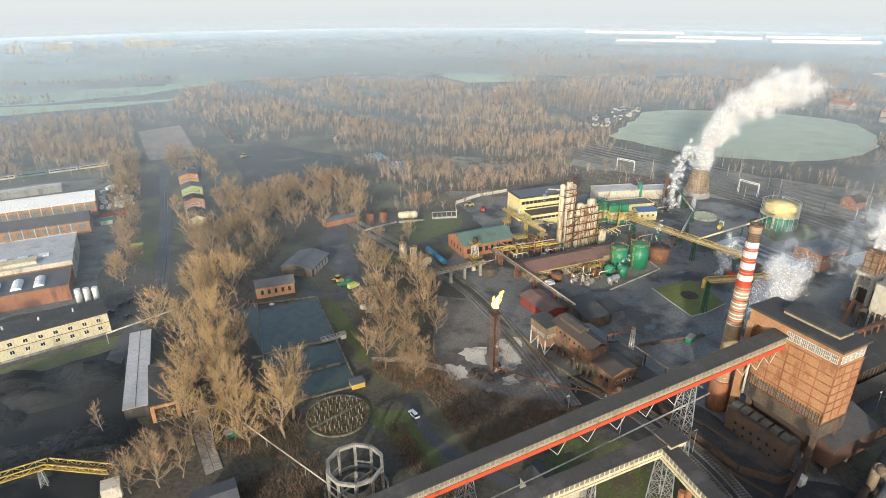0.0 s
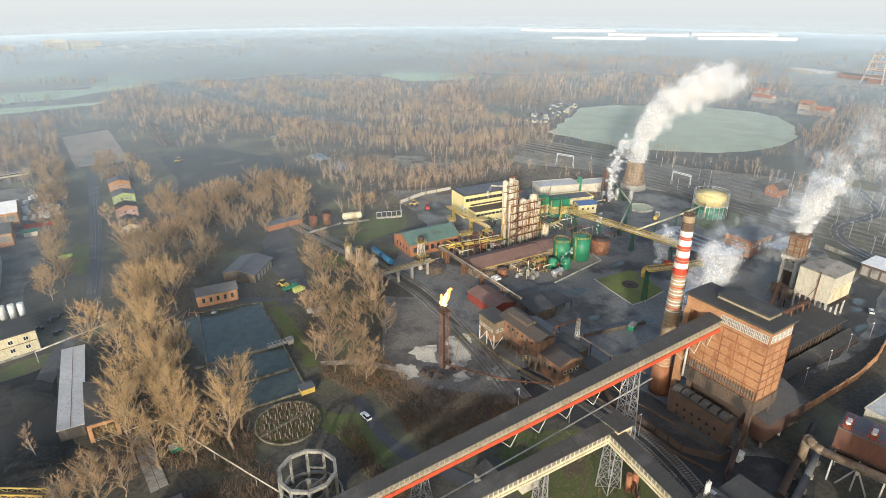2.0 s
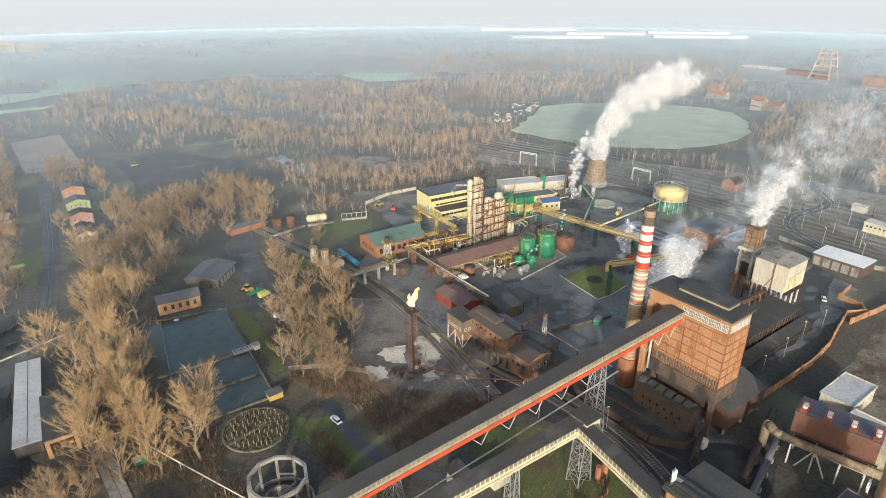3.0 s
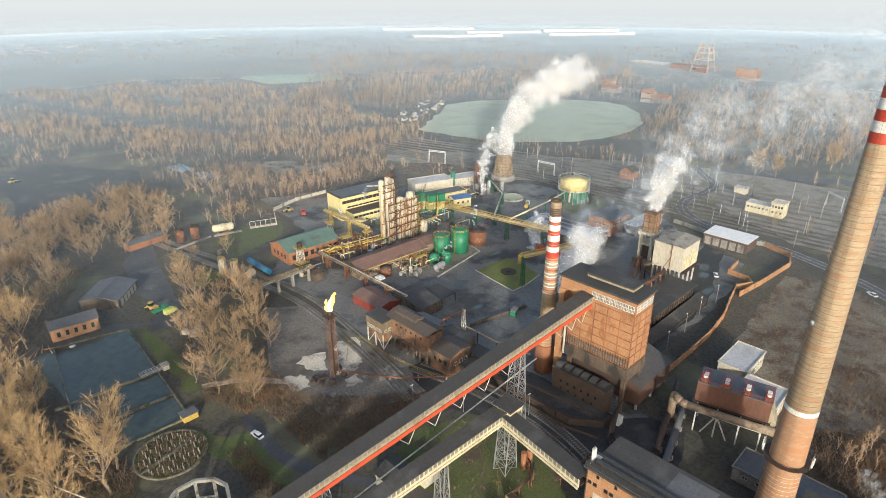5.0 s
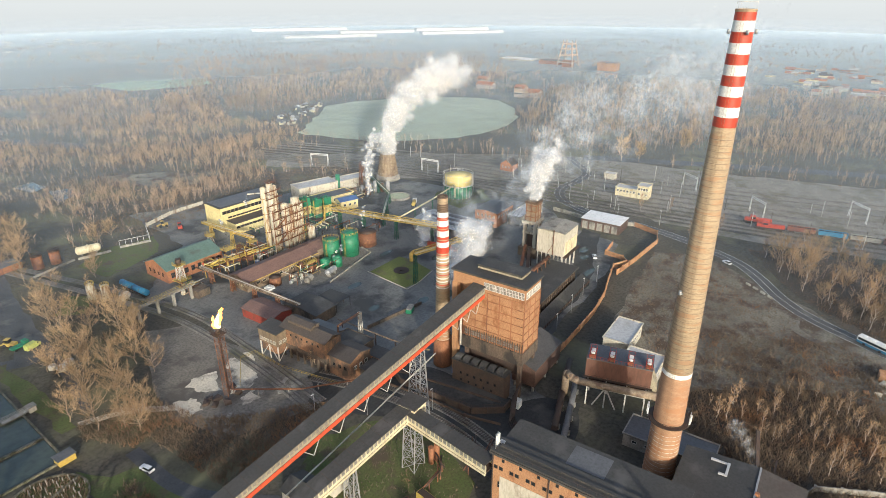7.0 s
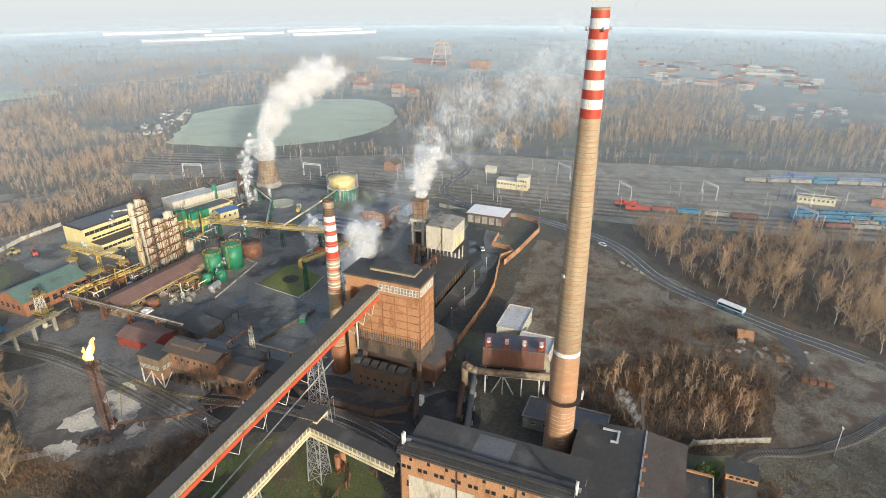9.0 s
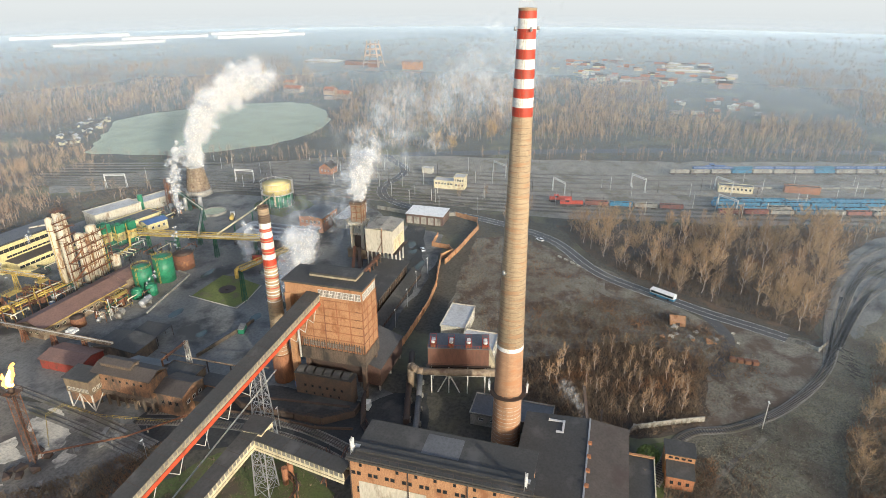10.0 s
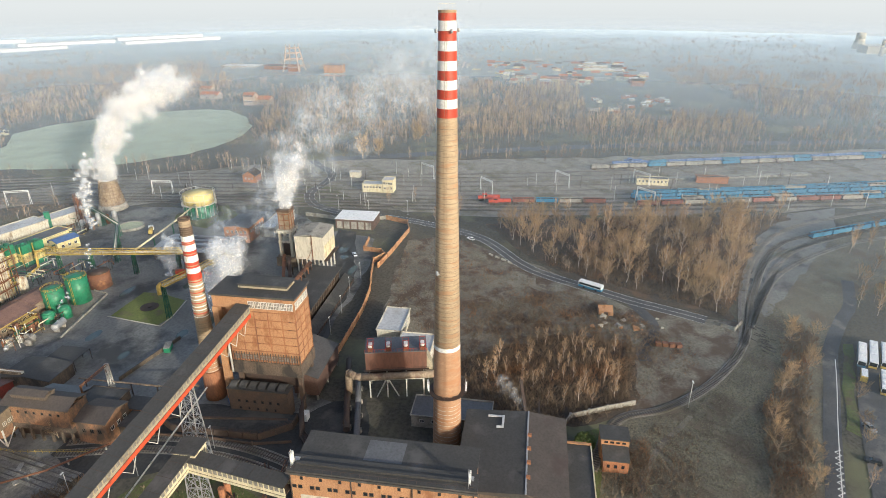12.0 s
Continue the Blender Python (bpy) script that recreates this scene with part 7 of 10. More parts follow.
part("platform", Mesh().box(-2, 2, -2, 2, 8.0, 8.2), YELPAINT, wt)
part("tank", Mesh().cyl(0, 0, 8.2, 11.0, 1.2, n=16), DARKSTEEL, wt)
railing(wt, [(-2, -2, 8.2), (2, -2, 8.2), (2, 2, 8.2), (-2, 2, 8.2), (-2, -2, 8.2)])
railing(wt, [(-3, -3, 1.2), (3, -3, 1.2), (3, 3, 1.2)])
part("lower_platform", Mesh().box(-3, 3, -3, 3, 1.0, 1.2), YELPAINT, wt)
fbr = thing("footbridge", "pale railed footbridge over the siding", "footbridge", 98, 209.4)
part("deck", Mesh().beam((0, 0, 5.8), (28, -0.6, 6.2), 1.8, 0.35), CONCRETE, fbr)
railing(fbr, [(0, -1.1, 6.0), (28, -1.7, 6.4)])
railing(fbr, [(0, 1.1, 6.0), (28, 0.5, 6.4)])
for x in (3, 11, 18, 26):
    part("pier", Mesh().box(x - 0.4, x + 0.4, -0.9, 0.4, 0, 5.7), CONCRETE, fbr)
part("landing", Mesh().box(27, 33, -3, 3, 0, 3.2), SOOTWALL, fbr, "stained concrete loading platform")
yb = thing("office_block", "pale yellow two-storey hall with long window bands and a dark roof", "building", 177.5, 258.5, 0, -6)
part("wall", Mesh().box(0, 36, 0, 15, 0, 13.0), YELLOW, yb)
part("roof", Mesh().box(-0.2, 36.2, -0.2, 15.2, 13.0, 13.4), ROOFTAR, yb)
part("roof_frost", Mesh().box(1, 35, 1, 14, 13.4, 13.42), ROOFGREY, yb, "patchy grey roofing")
part("annex", Mesh().box(3, 36, -8, -0.01, 0, 5.8), YELLOW, yb)
part("annex_roof", Mesh().box(2.8, 36.2, -8.2, -0.02, 5.8, 6.1), ROOFBROWN, yb)
windows(yb, "-y", 0, 1, 35.5, 14, 10.4, 2.3, 1.7, DARKSTEEL, GLASS, 2)
windows(yb, "-y", -8, 3.5, 35.5, 13, 3.8, 2.2, 1.2, DARKSTEEL, GLASS, 2)
windows(yb, "-y", 0, 4, 35.5, 13, 7.2, 2.2, 0.9, DARKSTEEL, GLASS, 2)
part("roof_pipe", Mesh().beam((22, 8, 13.9), (30, 3, 13.9), 0.8, 0.6), OFFWHITE, yb)
pb0 = pipe_bridge("yellow pipe bridge beside the yellow hall", [(169, 262, 7.5), (169.6, 224, 7.5)], 1.6, 1.0, YELPAINT, YELPAINT, [(169.1, 256, 7.5), (169.3, 240, 7.5), (169.5, 226, 7.5)])

# distillation columns
dc = thing("column_tower", "cluster of tall rust-streaked white columns with platforms", "column", 172.7, 216.2)
for x, y, r, h in ((0, 0, 1.45, 33.6), (4.2, 0.4, 1.5, 34.4), (7.0, 0.6, 1.2, 32.6), (11.0, -0.6, 1.9, 22.6), (14.4, -0.2, 1.7, 21.2), (18.4, 0, 2.2, 23.6), (21.6, 0.6, 1.6, 20.4)):
    part("column", Mesh().cyl(x, y, 0, h, r, n=20), DIRTYWHITE, dc)
    part("cap", Mesh().cyl(x, y, h, h + 0.7, r, r * 0.3, 20), DIRTYWHITE, dc)
    part("flange", Mesh().ring(x, y, h * 0.35, h * 0.35 + 0.25, r, r + 0.2, 20).ring(x, y, h * 0.62, h * 0.62 + 0.25, r, r + 0.2, 20).ring(x, y, h * 0.85, h * 0.85 + 0.25, r, r + 0.2, 20), RUST, dc)
for z in (5, 9, 13, 17, 21):
    part("platform", Mesh().box(1.5, 23.5, -3.2, -2.2, z, z + 0.12), RUST, dc)
    railing(dc, [(1.5, -3.2, z), (23.5, -3.2, z)], 1.0, RUST)
for z in (24.5, 28, 31.5):
    part("platform", Mesh().box(-1, 8.4, -2.6, -1.8, z, z + 0.12), RUST, dc)
    railing(dc, [(-1, -2.6, z), (8.4, -2.6, z)], 1.0, RUST)
for x in (1.5, 9.2, 16.3, 23.5):
    part("upright", Mesh().beam((x, -3.1, 0), (x, -3.1, 22.5), 0.25), RUST, dc)
part("stair", Mesh().beam((9, -3.4, 0), (2, -3.4, 5), 0.5, 0.2).beam((2, -3.5, 5), (9, -3.5, 9), 0.5, 0.2).beam((9, -3.4, 9), (2, -3.4, 13), 0.5, 0.2).beam((2, -3.5, 13), (9, -3.5, 17), 0.5, 0.2), RUST, dc)
part("riser_pipe", Mesh().tube([(2.2, -1.2, 0.5), (2.2, -1.2, 33), (4.0, -0.8, 34)], 0.22, 8), PALESTEEL, dc)
part("riser_pipe", Mesh().tube([(9.0, -1.4, 0.5), (9.0, -1.4, 21), (11, -1.0, 22)], 0.22, 8), PALESTEEL, dc)
for x0, x1, levels in ((1.5, 9.2, (0, 5, 9, 13, 17, 21)), (9.2, 16.3, (0, 5, 9, 13, 17, 21)), (16.3, 23.5, (0, 5, 9, 13, 17, 21)), (-1, 8.4, (21, 24.5, 28, 31.5))):
    for k, (a, b) in enumerate(zip(levels, levels[1:])):
        part("brace", Mesh().beam((x0, -3.15, a if k % 2 else b), (x1, -3.15, b if k % 2 else a), 0.12), RUST, dc)
for x, y, h in ((-1.7, -0.9, 30), (6.0, -1.6, 29), (12.8, -2.1, 19), (16.4, -1.9, 21), (20.2, -2.3, 18), (23.0, -1.2, 16)):
    part("riser_pipe", Mesh().tube([(x, y, 0.3), (x, y, h), (x + 0.8, y + 0.9, h + 0.6)], 0.14, 6), RUST if h % 2 else YELPAINT, dc)
part("head_frame", Mesh().box(3, 7, -1, 2, 34.9, 35.05), RUST, dc)
railing(dc, [(3, -1, 35), (7, -1, 35), (7, 2, 35), (3, 2, 35), (3, -1, 35)], 1.0, RUST)
tank("small white vessel beside the columns", 197.6, 213.4, 1.9, 7.0, DIRTYWHITE, DIRTYWHITE, None, 0.8, False, 18)
tank("slim white steel vessel beside the columns", 196.5, 222, 0.9, 10, WHITE, WHITE, None, 0.7, False, 14)
tank("slim green steel vessel beside the columns", 199.5, 221, 1.1, 7.5, GREEN, GREEN, None, 0.7, False, 14)
tank("shiny grey condenser drum among pipes", 165.8, 216, 1.3, 4.6, STEEL, STEEL, None, 0.6, False, 14)
tank("pale blue steel drum among pipes", 160.5, 211.5, 1.1, 2.6, ROOFBLUE, ROOFPALE, None, 0.3, False, 14)

# pipe jungle between the brick hall and the columns
rng2 = random.Random(3)
pr = thing("pipe_rack", "dense yellow and rusty pipework on steel racks", "pipework", 150, 216)
for i, (z, y, mt) in enumerate(((5.2, 0, YELPAINT), (5.6, 1.0, YELPAINT), (4.2, -0.8, RUST), (6.4, 2.0, PALESTEEL), (3.4, 1.4, RUST), (7.0, 0.4, CREAM))):
    part("pipe", Mesh().tube([(-12, y + 3, z), (0, y + 1.6, z), (8, y, z), (20, y - 2.2, z + 0.4)], 0.32 - 0.03 * i, 8), mt, pr)
for i in range(9):
    x = -11 + i * 3.7
    part("frame", Mesh().beam((x, -1.5, 0), (x, -1.5, 7.4), 0.28).beam((x, 4.2, 0), (x, 4.2, 7.4), 0.28).beam((x, -1.5, 7.3), (x, 4.2, 7.3), 0.28).beam((x, -1.5, 4.0), (x, 4.2, 4.0), 0.22), YELPAINT if i % 3 == 0 else RUST, pr)
for i in range(26):
    x, y, z = rng2.uniform(-12, 20), rng2.uniform(-2, 8), rng2.uniform(1.5, 7)
    a = rng2.choice(((rng2.uniform(2, 6), 0, 0), (0, rng2.uniform(2, 5), 0), (0, 0, rng2.uniform(1.5, 4))))
    part("pipe", Mesh().tube([(x, y, z), (x + a[0], y + a[1], z + a[2])], rng2.uniform(0.12, 0.3), 7), rng2.choice((YELPAINT, RUST, PALESTEEL, DARKSTEEL, GALLERY_RED, RUST)), pr)
for i in range(9):
    x, y = rng2.uniform(-11, 18), rng2.uniform(3, 14)
    h, r = rng2.uniform(2, 6.5), rng2.uniform(0.6, 1.3)
    part("vessel", Mesh().cyl(x, y, 0, h, r, n=14).cyl(x, y, h, h + 0.4, r, r * 0.4, 14), rng2.choice((RUST, DIRTYWHITE, STEEL, DARKSTEEL, RUST)), pr)
for i, (x, y, z, w2, d2) in enumerate(((-10, 4, 5.5, 5, 4), (2, 6, 7.5, 6, 4), (10, 8, 5.0, 5, 5), (14, 3, 8.0, 4, 3))):
    part("platform", Mesh().box(x, x + w2, y, y + d2, z, z + 0.15), YELPAINT if i % 2 else RUST, pr)
    railing(pr, [(x, y, z), (x + w2, y, z), (x + w2, y + d2, z), (x, y + d2, z), (x, y, z)], 1.1, YELPAINT)
    for lx, ly in ((x, y), (x + w2, y), (x, y + d2), (x + w2, y + d2)):
        part("post", Mesh().beam((lx, ly, 0), (lx, ly, z), 0.2), RUST, pr)
for gx, gy, sx, sy, n, nm in ((196, 226, 14, 10, 46, "rusty and yellow pipework behind the columns"), (262, 238, 16, 14, 44, "rusty pipework below the cooling tower"), (206, 196, 10, 14, 30, "pipes and valves behind the green tanks"), (128, 214, 10, 8, 34, "pipes and small vessels by the siding"), (160, 183, 9, 6, 26, "small pipes and pumps beside the long building")):
    cl2 = thing("pipework", nm, "pipework", gx, gy)
    for i in range(n):
        x, y, z = rng2.uniform(-sx / 2, sx / 2), rng2.uniform(-sy / 2, sy / 2), rng2.uniform(0.6, 5.5)
        a = rng2.choice(((rng2.uniform(1.5, 5), 0, 0), (0, rng2.uniform(1.5, 5), 0), (0, 0, rng2.uniform(1.0, 3.5))))
        part("pipe", Mesh().tube([(x, y, z), (x + a[0], y + a[1], z + a[2])], rng2.uniform(0.08, 0.24), 7), rng2.choice((YELPAINT, RUST, PALESTEEL, DARKSTEEL, RUST, DUCT, DARKGREEN)), cl2)
        if i % 3 == 0:
            part("post", Mesh().beam((x, y, 0), (x, y, z), 0.16), rng2.choice((RUST, DARKSTEEL, PALESTEEL)), cl2)
        if i % 6 == 0:
            h, r = rng2.uniform(1.2, 4.0), rng2.uniform(0.5, 1.1)
            part("vessel", Mesh().cyl(x + 1, y + 1, 0, h, r, n=14).cyl(x + 1, y + 1, h, h + 0.3, r, r * 0.4, 14), rng2.choice((RUST, DIRTYWHITE, CONCRETE, DARKSTEEL, RUST)), cl2)
rng4 = random.Random(21)
for x0, x1, y0, y1, n in ((143, 170, 208, 226, 16), (196, 214, 205, 238, 14), (205, 232, 186, 232, 12), (182, 206, 226, 246, 10), (228, 262, 226, 250, 12), (158, 178, 176, 192, 8)):
    for i in range(n):
        x, y, L, h = rng4.uniform(x0, x1), rng4.uniform(y0, y1), rng4.uniform(4, 12), rng4.uniform(1.6, 5.5)
        t = thing("process_pipe", "old process pipe on thin steel posts", "pipe", x, y, 0.05, rng4.choice((-4, 86)), "process pipes")
        part("pipe", Mesh().tube([(0, 0, h - 1.2), (0, 0, h), (L, 0, h), (L, 0, h * rng4.uniform(0.2, 0.8))], rng4.uniform(0.13, 0.3), 7), rng4.choice((RUST, YELPAINT, PALESTEEL, CREAM, RUST, DARKGREEN)), t)
        for f in (0.2, 0.8):
            part("post", Mesh().beam((L * f, 0.1, 0), (L * f, 0.1, h - 0.1), 0.14), DARKSTEEL, t)
# bright crossover bend
part("bend", Mesh().tube([(-9, 1, 7), (-6, 0, 8.2), (-4, -0.6, 8.0), (-3, -1.0, 6.4), (-2.6, -1.2, 4.4)], 0.5, 10), YELPAINT, pr)
tow = thing("vent_tower", "yellow platform on splayed legs", "tower", 159.5, 243.5)
lattice_leg(tow, 0, 0, 0, 8.2, 0.8, 0.8, 1.4, PALESTEEL, "trestle")
part("deck", Mesh().cyl(0, 0, 8.2, 8.5, 2.4, n=14), YELPAINT, tow)
railing(tow, [(2.4 * math.cos(a), 2.4 * math.sin(a), 8.5) for a in [k * math.pi / 4 for k in range(9)]])

pb1 = pipe_bridge("pale yellow pipe bridge on lattice legs", [(137.7, 221, 5.6), (137.7, 159.5, 5.6)], 1.1, 0.8, DUCT, RUST, [(137.7, 214, 5.6), (137.7, 200, 5.6), (137.7, 186, 5.6), (137.7, 172, 5.6), (137.7, 162, 5.6)])
pb2 = pipe_bridge("long yellow pipe bridge over the plant road", [(214.5, 214.5, 10.5), (225.2, 152, 10.5)], 2.4, 2.0, YELPAINT, DARKGREEN, [(215.5, 210, 10.5), (218.5, 196, 10.5), (221.5, 177, 10.5), (224.5, 157, 10.5)], pipe_mt=OFFWHITE)
part("down_pipe", Mesh().tube([(-1.2, 0.5, 12.8), (-2.2, 3, 12.5), (-2.5, 3.6, 5), (-8, 4.2, 3.5), (-24, 5.5, 2.5)], 0.55, 10), YELPAINT, pb2)
pb3 = pipe_bridge("short yellow pipe bridge on a green lattice mast", [(186.5, 139.5, 14.0), (203.5, 133.5, 14.0), (226, 128, 13.6)], 2.0, 1.6, YELPAINT, DARKGREEN, [(186.8, 139.4, 14.0), (203.5, 133.5, 14.0)], pipe_mt=OFFWHITE)
part("expansion_bend", Mesh().tube([(-0.5, 0.2, 15.5), (-1.6, 0.6, 14.8), (-1.6, 0.6, 11.6)], 0.8, 12), YELPAINT, pb3)
pb4 = pipe_bridge("green pipe bridge towards the cooling tower", [(226, 190, 6.0), (262, 214, 6.0), (286, 250, 6.0)], 1.4, 1.0, DARKGREEN, DARKGREEN, [(232, 194, 6), (246, 203, 6), (262, 214, 6), (274, 232, 6)])
sp7 = thing("pipeline", "long pale yellow pipe to the gas holder", "pipe", 224, 177)
part("pipe", Mesh().tube([(0, 0, 11), (36, 3, 10.6), (63, 7, 10.2), (64.4, 7.4, 9.0), (64.6, 7.5, 2.0)], 0.45, 10), CREAM, sp7)
for f in (0.25, 0.55, 0.85):
    part("post", Mesh().beam((63 * f, 6 * f, 0), (63 * f, 6 * f, 10.2), 0.4), DARKGREEN, sp7)

tank("big green tank with yellow railings", 186.6, 189.0, 3.9, 9.4, GREEN, GREEN, YELPAINT, 0.7)
tank("big green tank with yellow railings", 194.6, 184.4, 4.2, 11.0, GREEN, GREEN, YELPAINT, 0.8)
tank("small green steel tank beside the vessels", 177.0, 184.2, 2.3, 4.0, GREEN, GREEN, None, 0.5, False, 20)
tank("small green steel tank beside the vessels", 181.4, 180.6, 2.3, 4.4, GREEN, GREEN, None, 0.5, False, 20)
tank("wide rusty brown steel tank", 208.0, 185.0, 4.5, 7.2, RUST, DARKSTEEL, None, 0.6, False)
tank("low rusty brown steel tank", 152.2, 190.0, 2.6, 3.8, RUST, DARKSTEEL, None, 0.5, False, 20)
for x, y in ((166.8, 188.8), (169.6, 185.8), (174, 187)):
    tank("small rusty brown steel vessel", x, y, 1.3, 4.4, RUST, RUST, None, 0.4, False, 14)
pl = thing("vessel_platform", "yellow railed platform over rusty vessels", "platform", 166, 184.5)
part("deck", Mesh().box(0, 6.5, 0, 2.2, 4.9, 5.05), YELPAINT, pl)
railing(pl, [(0, 0, 5.05), (6.5, 0, 5.05), (6.5, 2.2, 5.05), (0, 2.2, 5.05), (0, 0, 5.05)])
for x in (0.2, 6.3):
    part("post", Mesh().beam((x, 0.2, 0), (x, 0.2, 4.9), 0.16), YELPAINT, pl)
lying_tank("dirty white lying tank on the ground", 160.2, 186.2, 5.0, 1.1, 40, CONCRETE, 0.2)
lying_tank("dirty white lying tank on the ground", 162.0, 179.6, 4.4, 1.3, 20, CONCRETE, 0.2)
lying_tank("grey lying tank on supports", 172.5, 176.2, 5.8, 1.3, 8, STEEL, 1.0)
lying_tank("small grey steel cylinder on the ground", 156.4, 184.6, 1.8, 0.8, 30, STEEL, 0.1)
for i in range(9):
    bg = thing("sack", "white bulk sack in a heap by the pipe bridge", "sack", 146.0 + (i % 3) * 1.3 + 0.3 * (i // 3), 187.6 + (i // 3) * 1.2, 0.05 + 0.7 * (i == 4), i * 40, "heap of sacks")
    part("sack", Mesh().prism([(-0.7, -0.6), (0.7, -0.7), (0.6, 0.6), (-0.6, 0.7)], 0, [0.8, 1.0, 0.7, 0.9]), WHITE, bg)
w = thing("bund_wall", "low concrete bund round the green tanks", "wall", 166.5, 171.2)
part("wall", Mesh().beam((0, 0, 0.4), (34.5, 5.8, 0.4), 0.3, 0.8).beam((34.5, 5.8, 0.4), (36.5, 13.5, 0.4), 0.3, 0.8), CONCRETE, w)
patch("tank_apron", [(170, 174), (200, 178), (202, 188), (184, 192), (168, 190)], 0.06, GREYDUST, "dusty concrete apron round the tanks", "yard", 5, 0.6)
patch("lawn", [(184.5, 164), (205, 163), (204.5, 152), (200.5, 141), (188, 139.5), (180.5, 141)], 0.09, LAWN, "square lawn with a round dark pit", "grass", 5.0, 0.4)
t = thing("sump_cover", "round dark cover set in the lawn", "cover", 193.5, 152.5)
part("plate", Mesh().cyl(0, 0, 0.1, 0.3, 3.6, n=28), DARKSTEEL, t)
part("hatch", Mesh().cyl(0, 0, 0.3, 0.6, 0.9, n=14), DARKSTEEL, t)
structure("lawn_kerb", Mesh().beam((180.2, 139.2, 0.15), (188, 138.8, 0.15), 0.3, 0.3).beam((188, 138.8, 0.15), (201, 140.4, 0.15), 0.3, 0.3).beam((180.2, 139.2, 0.15), (184, 164.5, 0.15), 0.3, 0.3), OFFWHITE, "pale kerb round the lawn", "kerb")

GASYEL = mat("dirty_yellow_casing", (0.58, 0.48, 0.18), (0.48, 0.39, 0.15), 0.3, 2.0, 0.7, stain=(0.25, 0.17, 0.07), amount=0.4, stain_scale=0.4, streak=3)
# green and yellow scrubbers and the low offices behind
for x, y, h in ((213, 241, 11.0), (218.2, 238.6, 11.6), (222.6, 234.2, 10.4), (227.4, 231.6, 10.8)):
    t = thing("gas_scrubber", "square yellow gas scrubber with a green top and railings", "scrubber", x, y, 0, -14, "gas scrubbers")
    part("lower_casing", Mesh().box(-2.1, 2.1, -2.1, 2.1, 0, h * 0.62), GASYEL, t)
    part("upper_casing", Mesh().box(-2.2, 2.2, -2.2, 2.2, h * 0.62, h), GREEN, t)
    part("base_band", Mesh().box(-2.3, 2.3, -2.3, 2.3, 0, h * 0.2), GREEN, t)
    part("cowl", Mesh().cyl(0, 0, h, h + 0.9, 1.0, 0.7, 14), GREEN, t)
    for z in (h * 0.4, h):
        railing(t, [(-2.4, -2.4, z), (2.4, -2.4, z), (2.4, 2.4, z), (-2.4, 2.4, z), (-2.4, -2.4, z)], 1.0, DARKGREEN)
    part("riser_pipe", Mesh().tube([(-2.5, -1.2, 0.3), (-2.5, -1.2, h - 0.6), (-2.0, -1.2, h - 0.2)], 0.22, 8), YELPAINT, t)
ly = hall("low_office", "low cream office with a pale frosty roof", "building", 223, 256, 244, 254, 5.2, YELLOW, ROOFGREY, rz=-14)
windows(ly, "-y", 0, 1, 32, 9, 3.2, 1.6, 1.4)
hall("low_office", "long low hall with pale roofs", "building", 236, 262, 262, 274, 7.0, OFFWHITE, ROOFPALE, rz=-18)
hall("low_office", "long low hall with pale roofs", "building", 262, 286, 256, 266, 5.6, OFFWHITE, ROOFPALE, rz=-18)
t = thing("green_flue", "short bright green steel flue", "flue", 263.6, 256.5)
part("shaft", Mesh().cyl(0, 0, 0, 10.6, 1.5, 1.4, 20), GREEN, t)
bl = hall("blue_roofed_house", "cream house with a blue sheet roof", "building", 236.5, 247.5, 229, 236, 5.4, YELLOW, ROOFBLUE, 1.0, "x", rz=-20)
windows(bl, "-y", 0, 1, 10.5, 3, 3, 1.4, 1.5)
t = thing("red_lattice_tower", "slim rusty red lattice tower with pipes", "tower", 276, 247)
lattice_leg(t, 0, 0, 0, 17.2, 1.2, 1.2, 0.3, RUST, "lattice")
part("column", Mesh().cyl(0, 0, 0, 15, 0.7, n=12), RUST, t)
for i in range(5):
    tank("rusty steel vessel among the pipes", 268 + i * 3.2, 240 - i * 2.5, 1.3, 5 + (i % 3), RUST if i % 2 else STEEL, None, None, 0.5, False, 12)

# gas holder
GASYELLOW = mat("faded_yellow_paint", (0.72, 0.60, 0.26), (0.64, 0.52, 0.22), 0.2, 2.0, 0.6, stain=(0.5, 0.4, 0.2), amount=0.2)
g = thing("gas_holder", "round gas holder, green below and yellow above", "gas holder", 298.5, 188.5)
part("lower_shell", Mesh().cyl(0, 0, 0, 7.4, 8.6, n=44), GREEN, g)
part("ledge", Mesh().ring(0, 0, 7.4, 7.7, 8.3, 9.6, 44), PALESTEEL, g)
part("upper_shell", Mesh().cyl(0, 0, 7.4, 13.2, 8.2, n=44), GASYELLOW, g)
part("roof", Mesh().cyl(0, 0, 13.2, 14.0, 8.2, 1.5, 44), GASYELLOW, g)
m = Mesh()
for k in range(22):
    a = 2 * math.pi * k / 22
    m.beam((9.4 * math.cos(a), 9.4 * math.sin(a), 0), (9.4 * math.cos(a), 9.4 * math.sin(a), 14.2), 0.13)
for z in (10.5, 14.2):
    m.ring(0, 0, z, z + 0.2, 9.3, 9.5, 44)
part("guide_frame", m, PALESTEEL, g)
for k in range(16):
    a = 2 * math.pi * k / 16
    part("buttress", Mesh().box(8.5, 8.8, -0.15, 0.15, 0, 7.4), DARKGREEN, g, rz=math.degrees(a), at=(0, 0, 0))

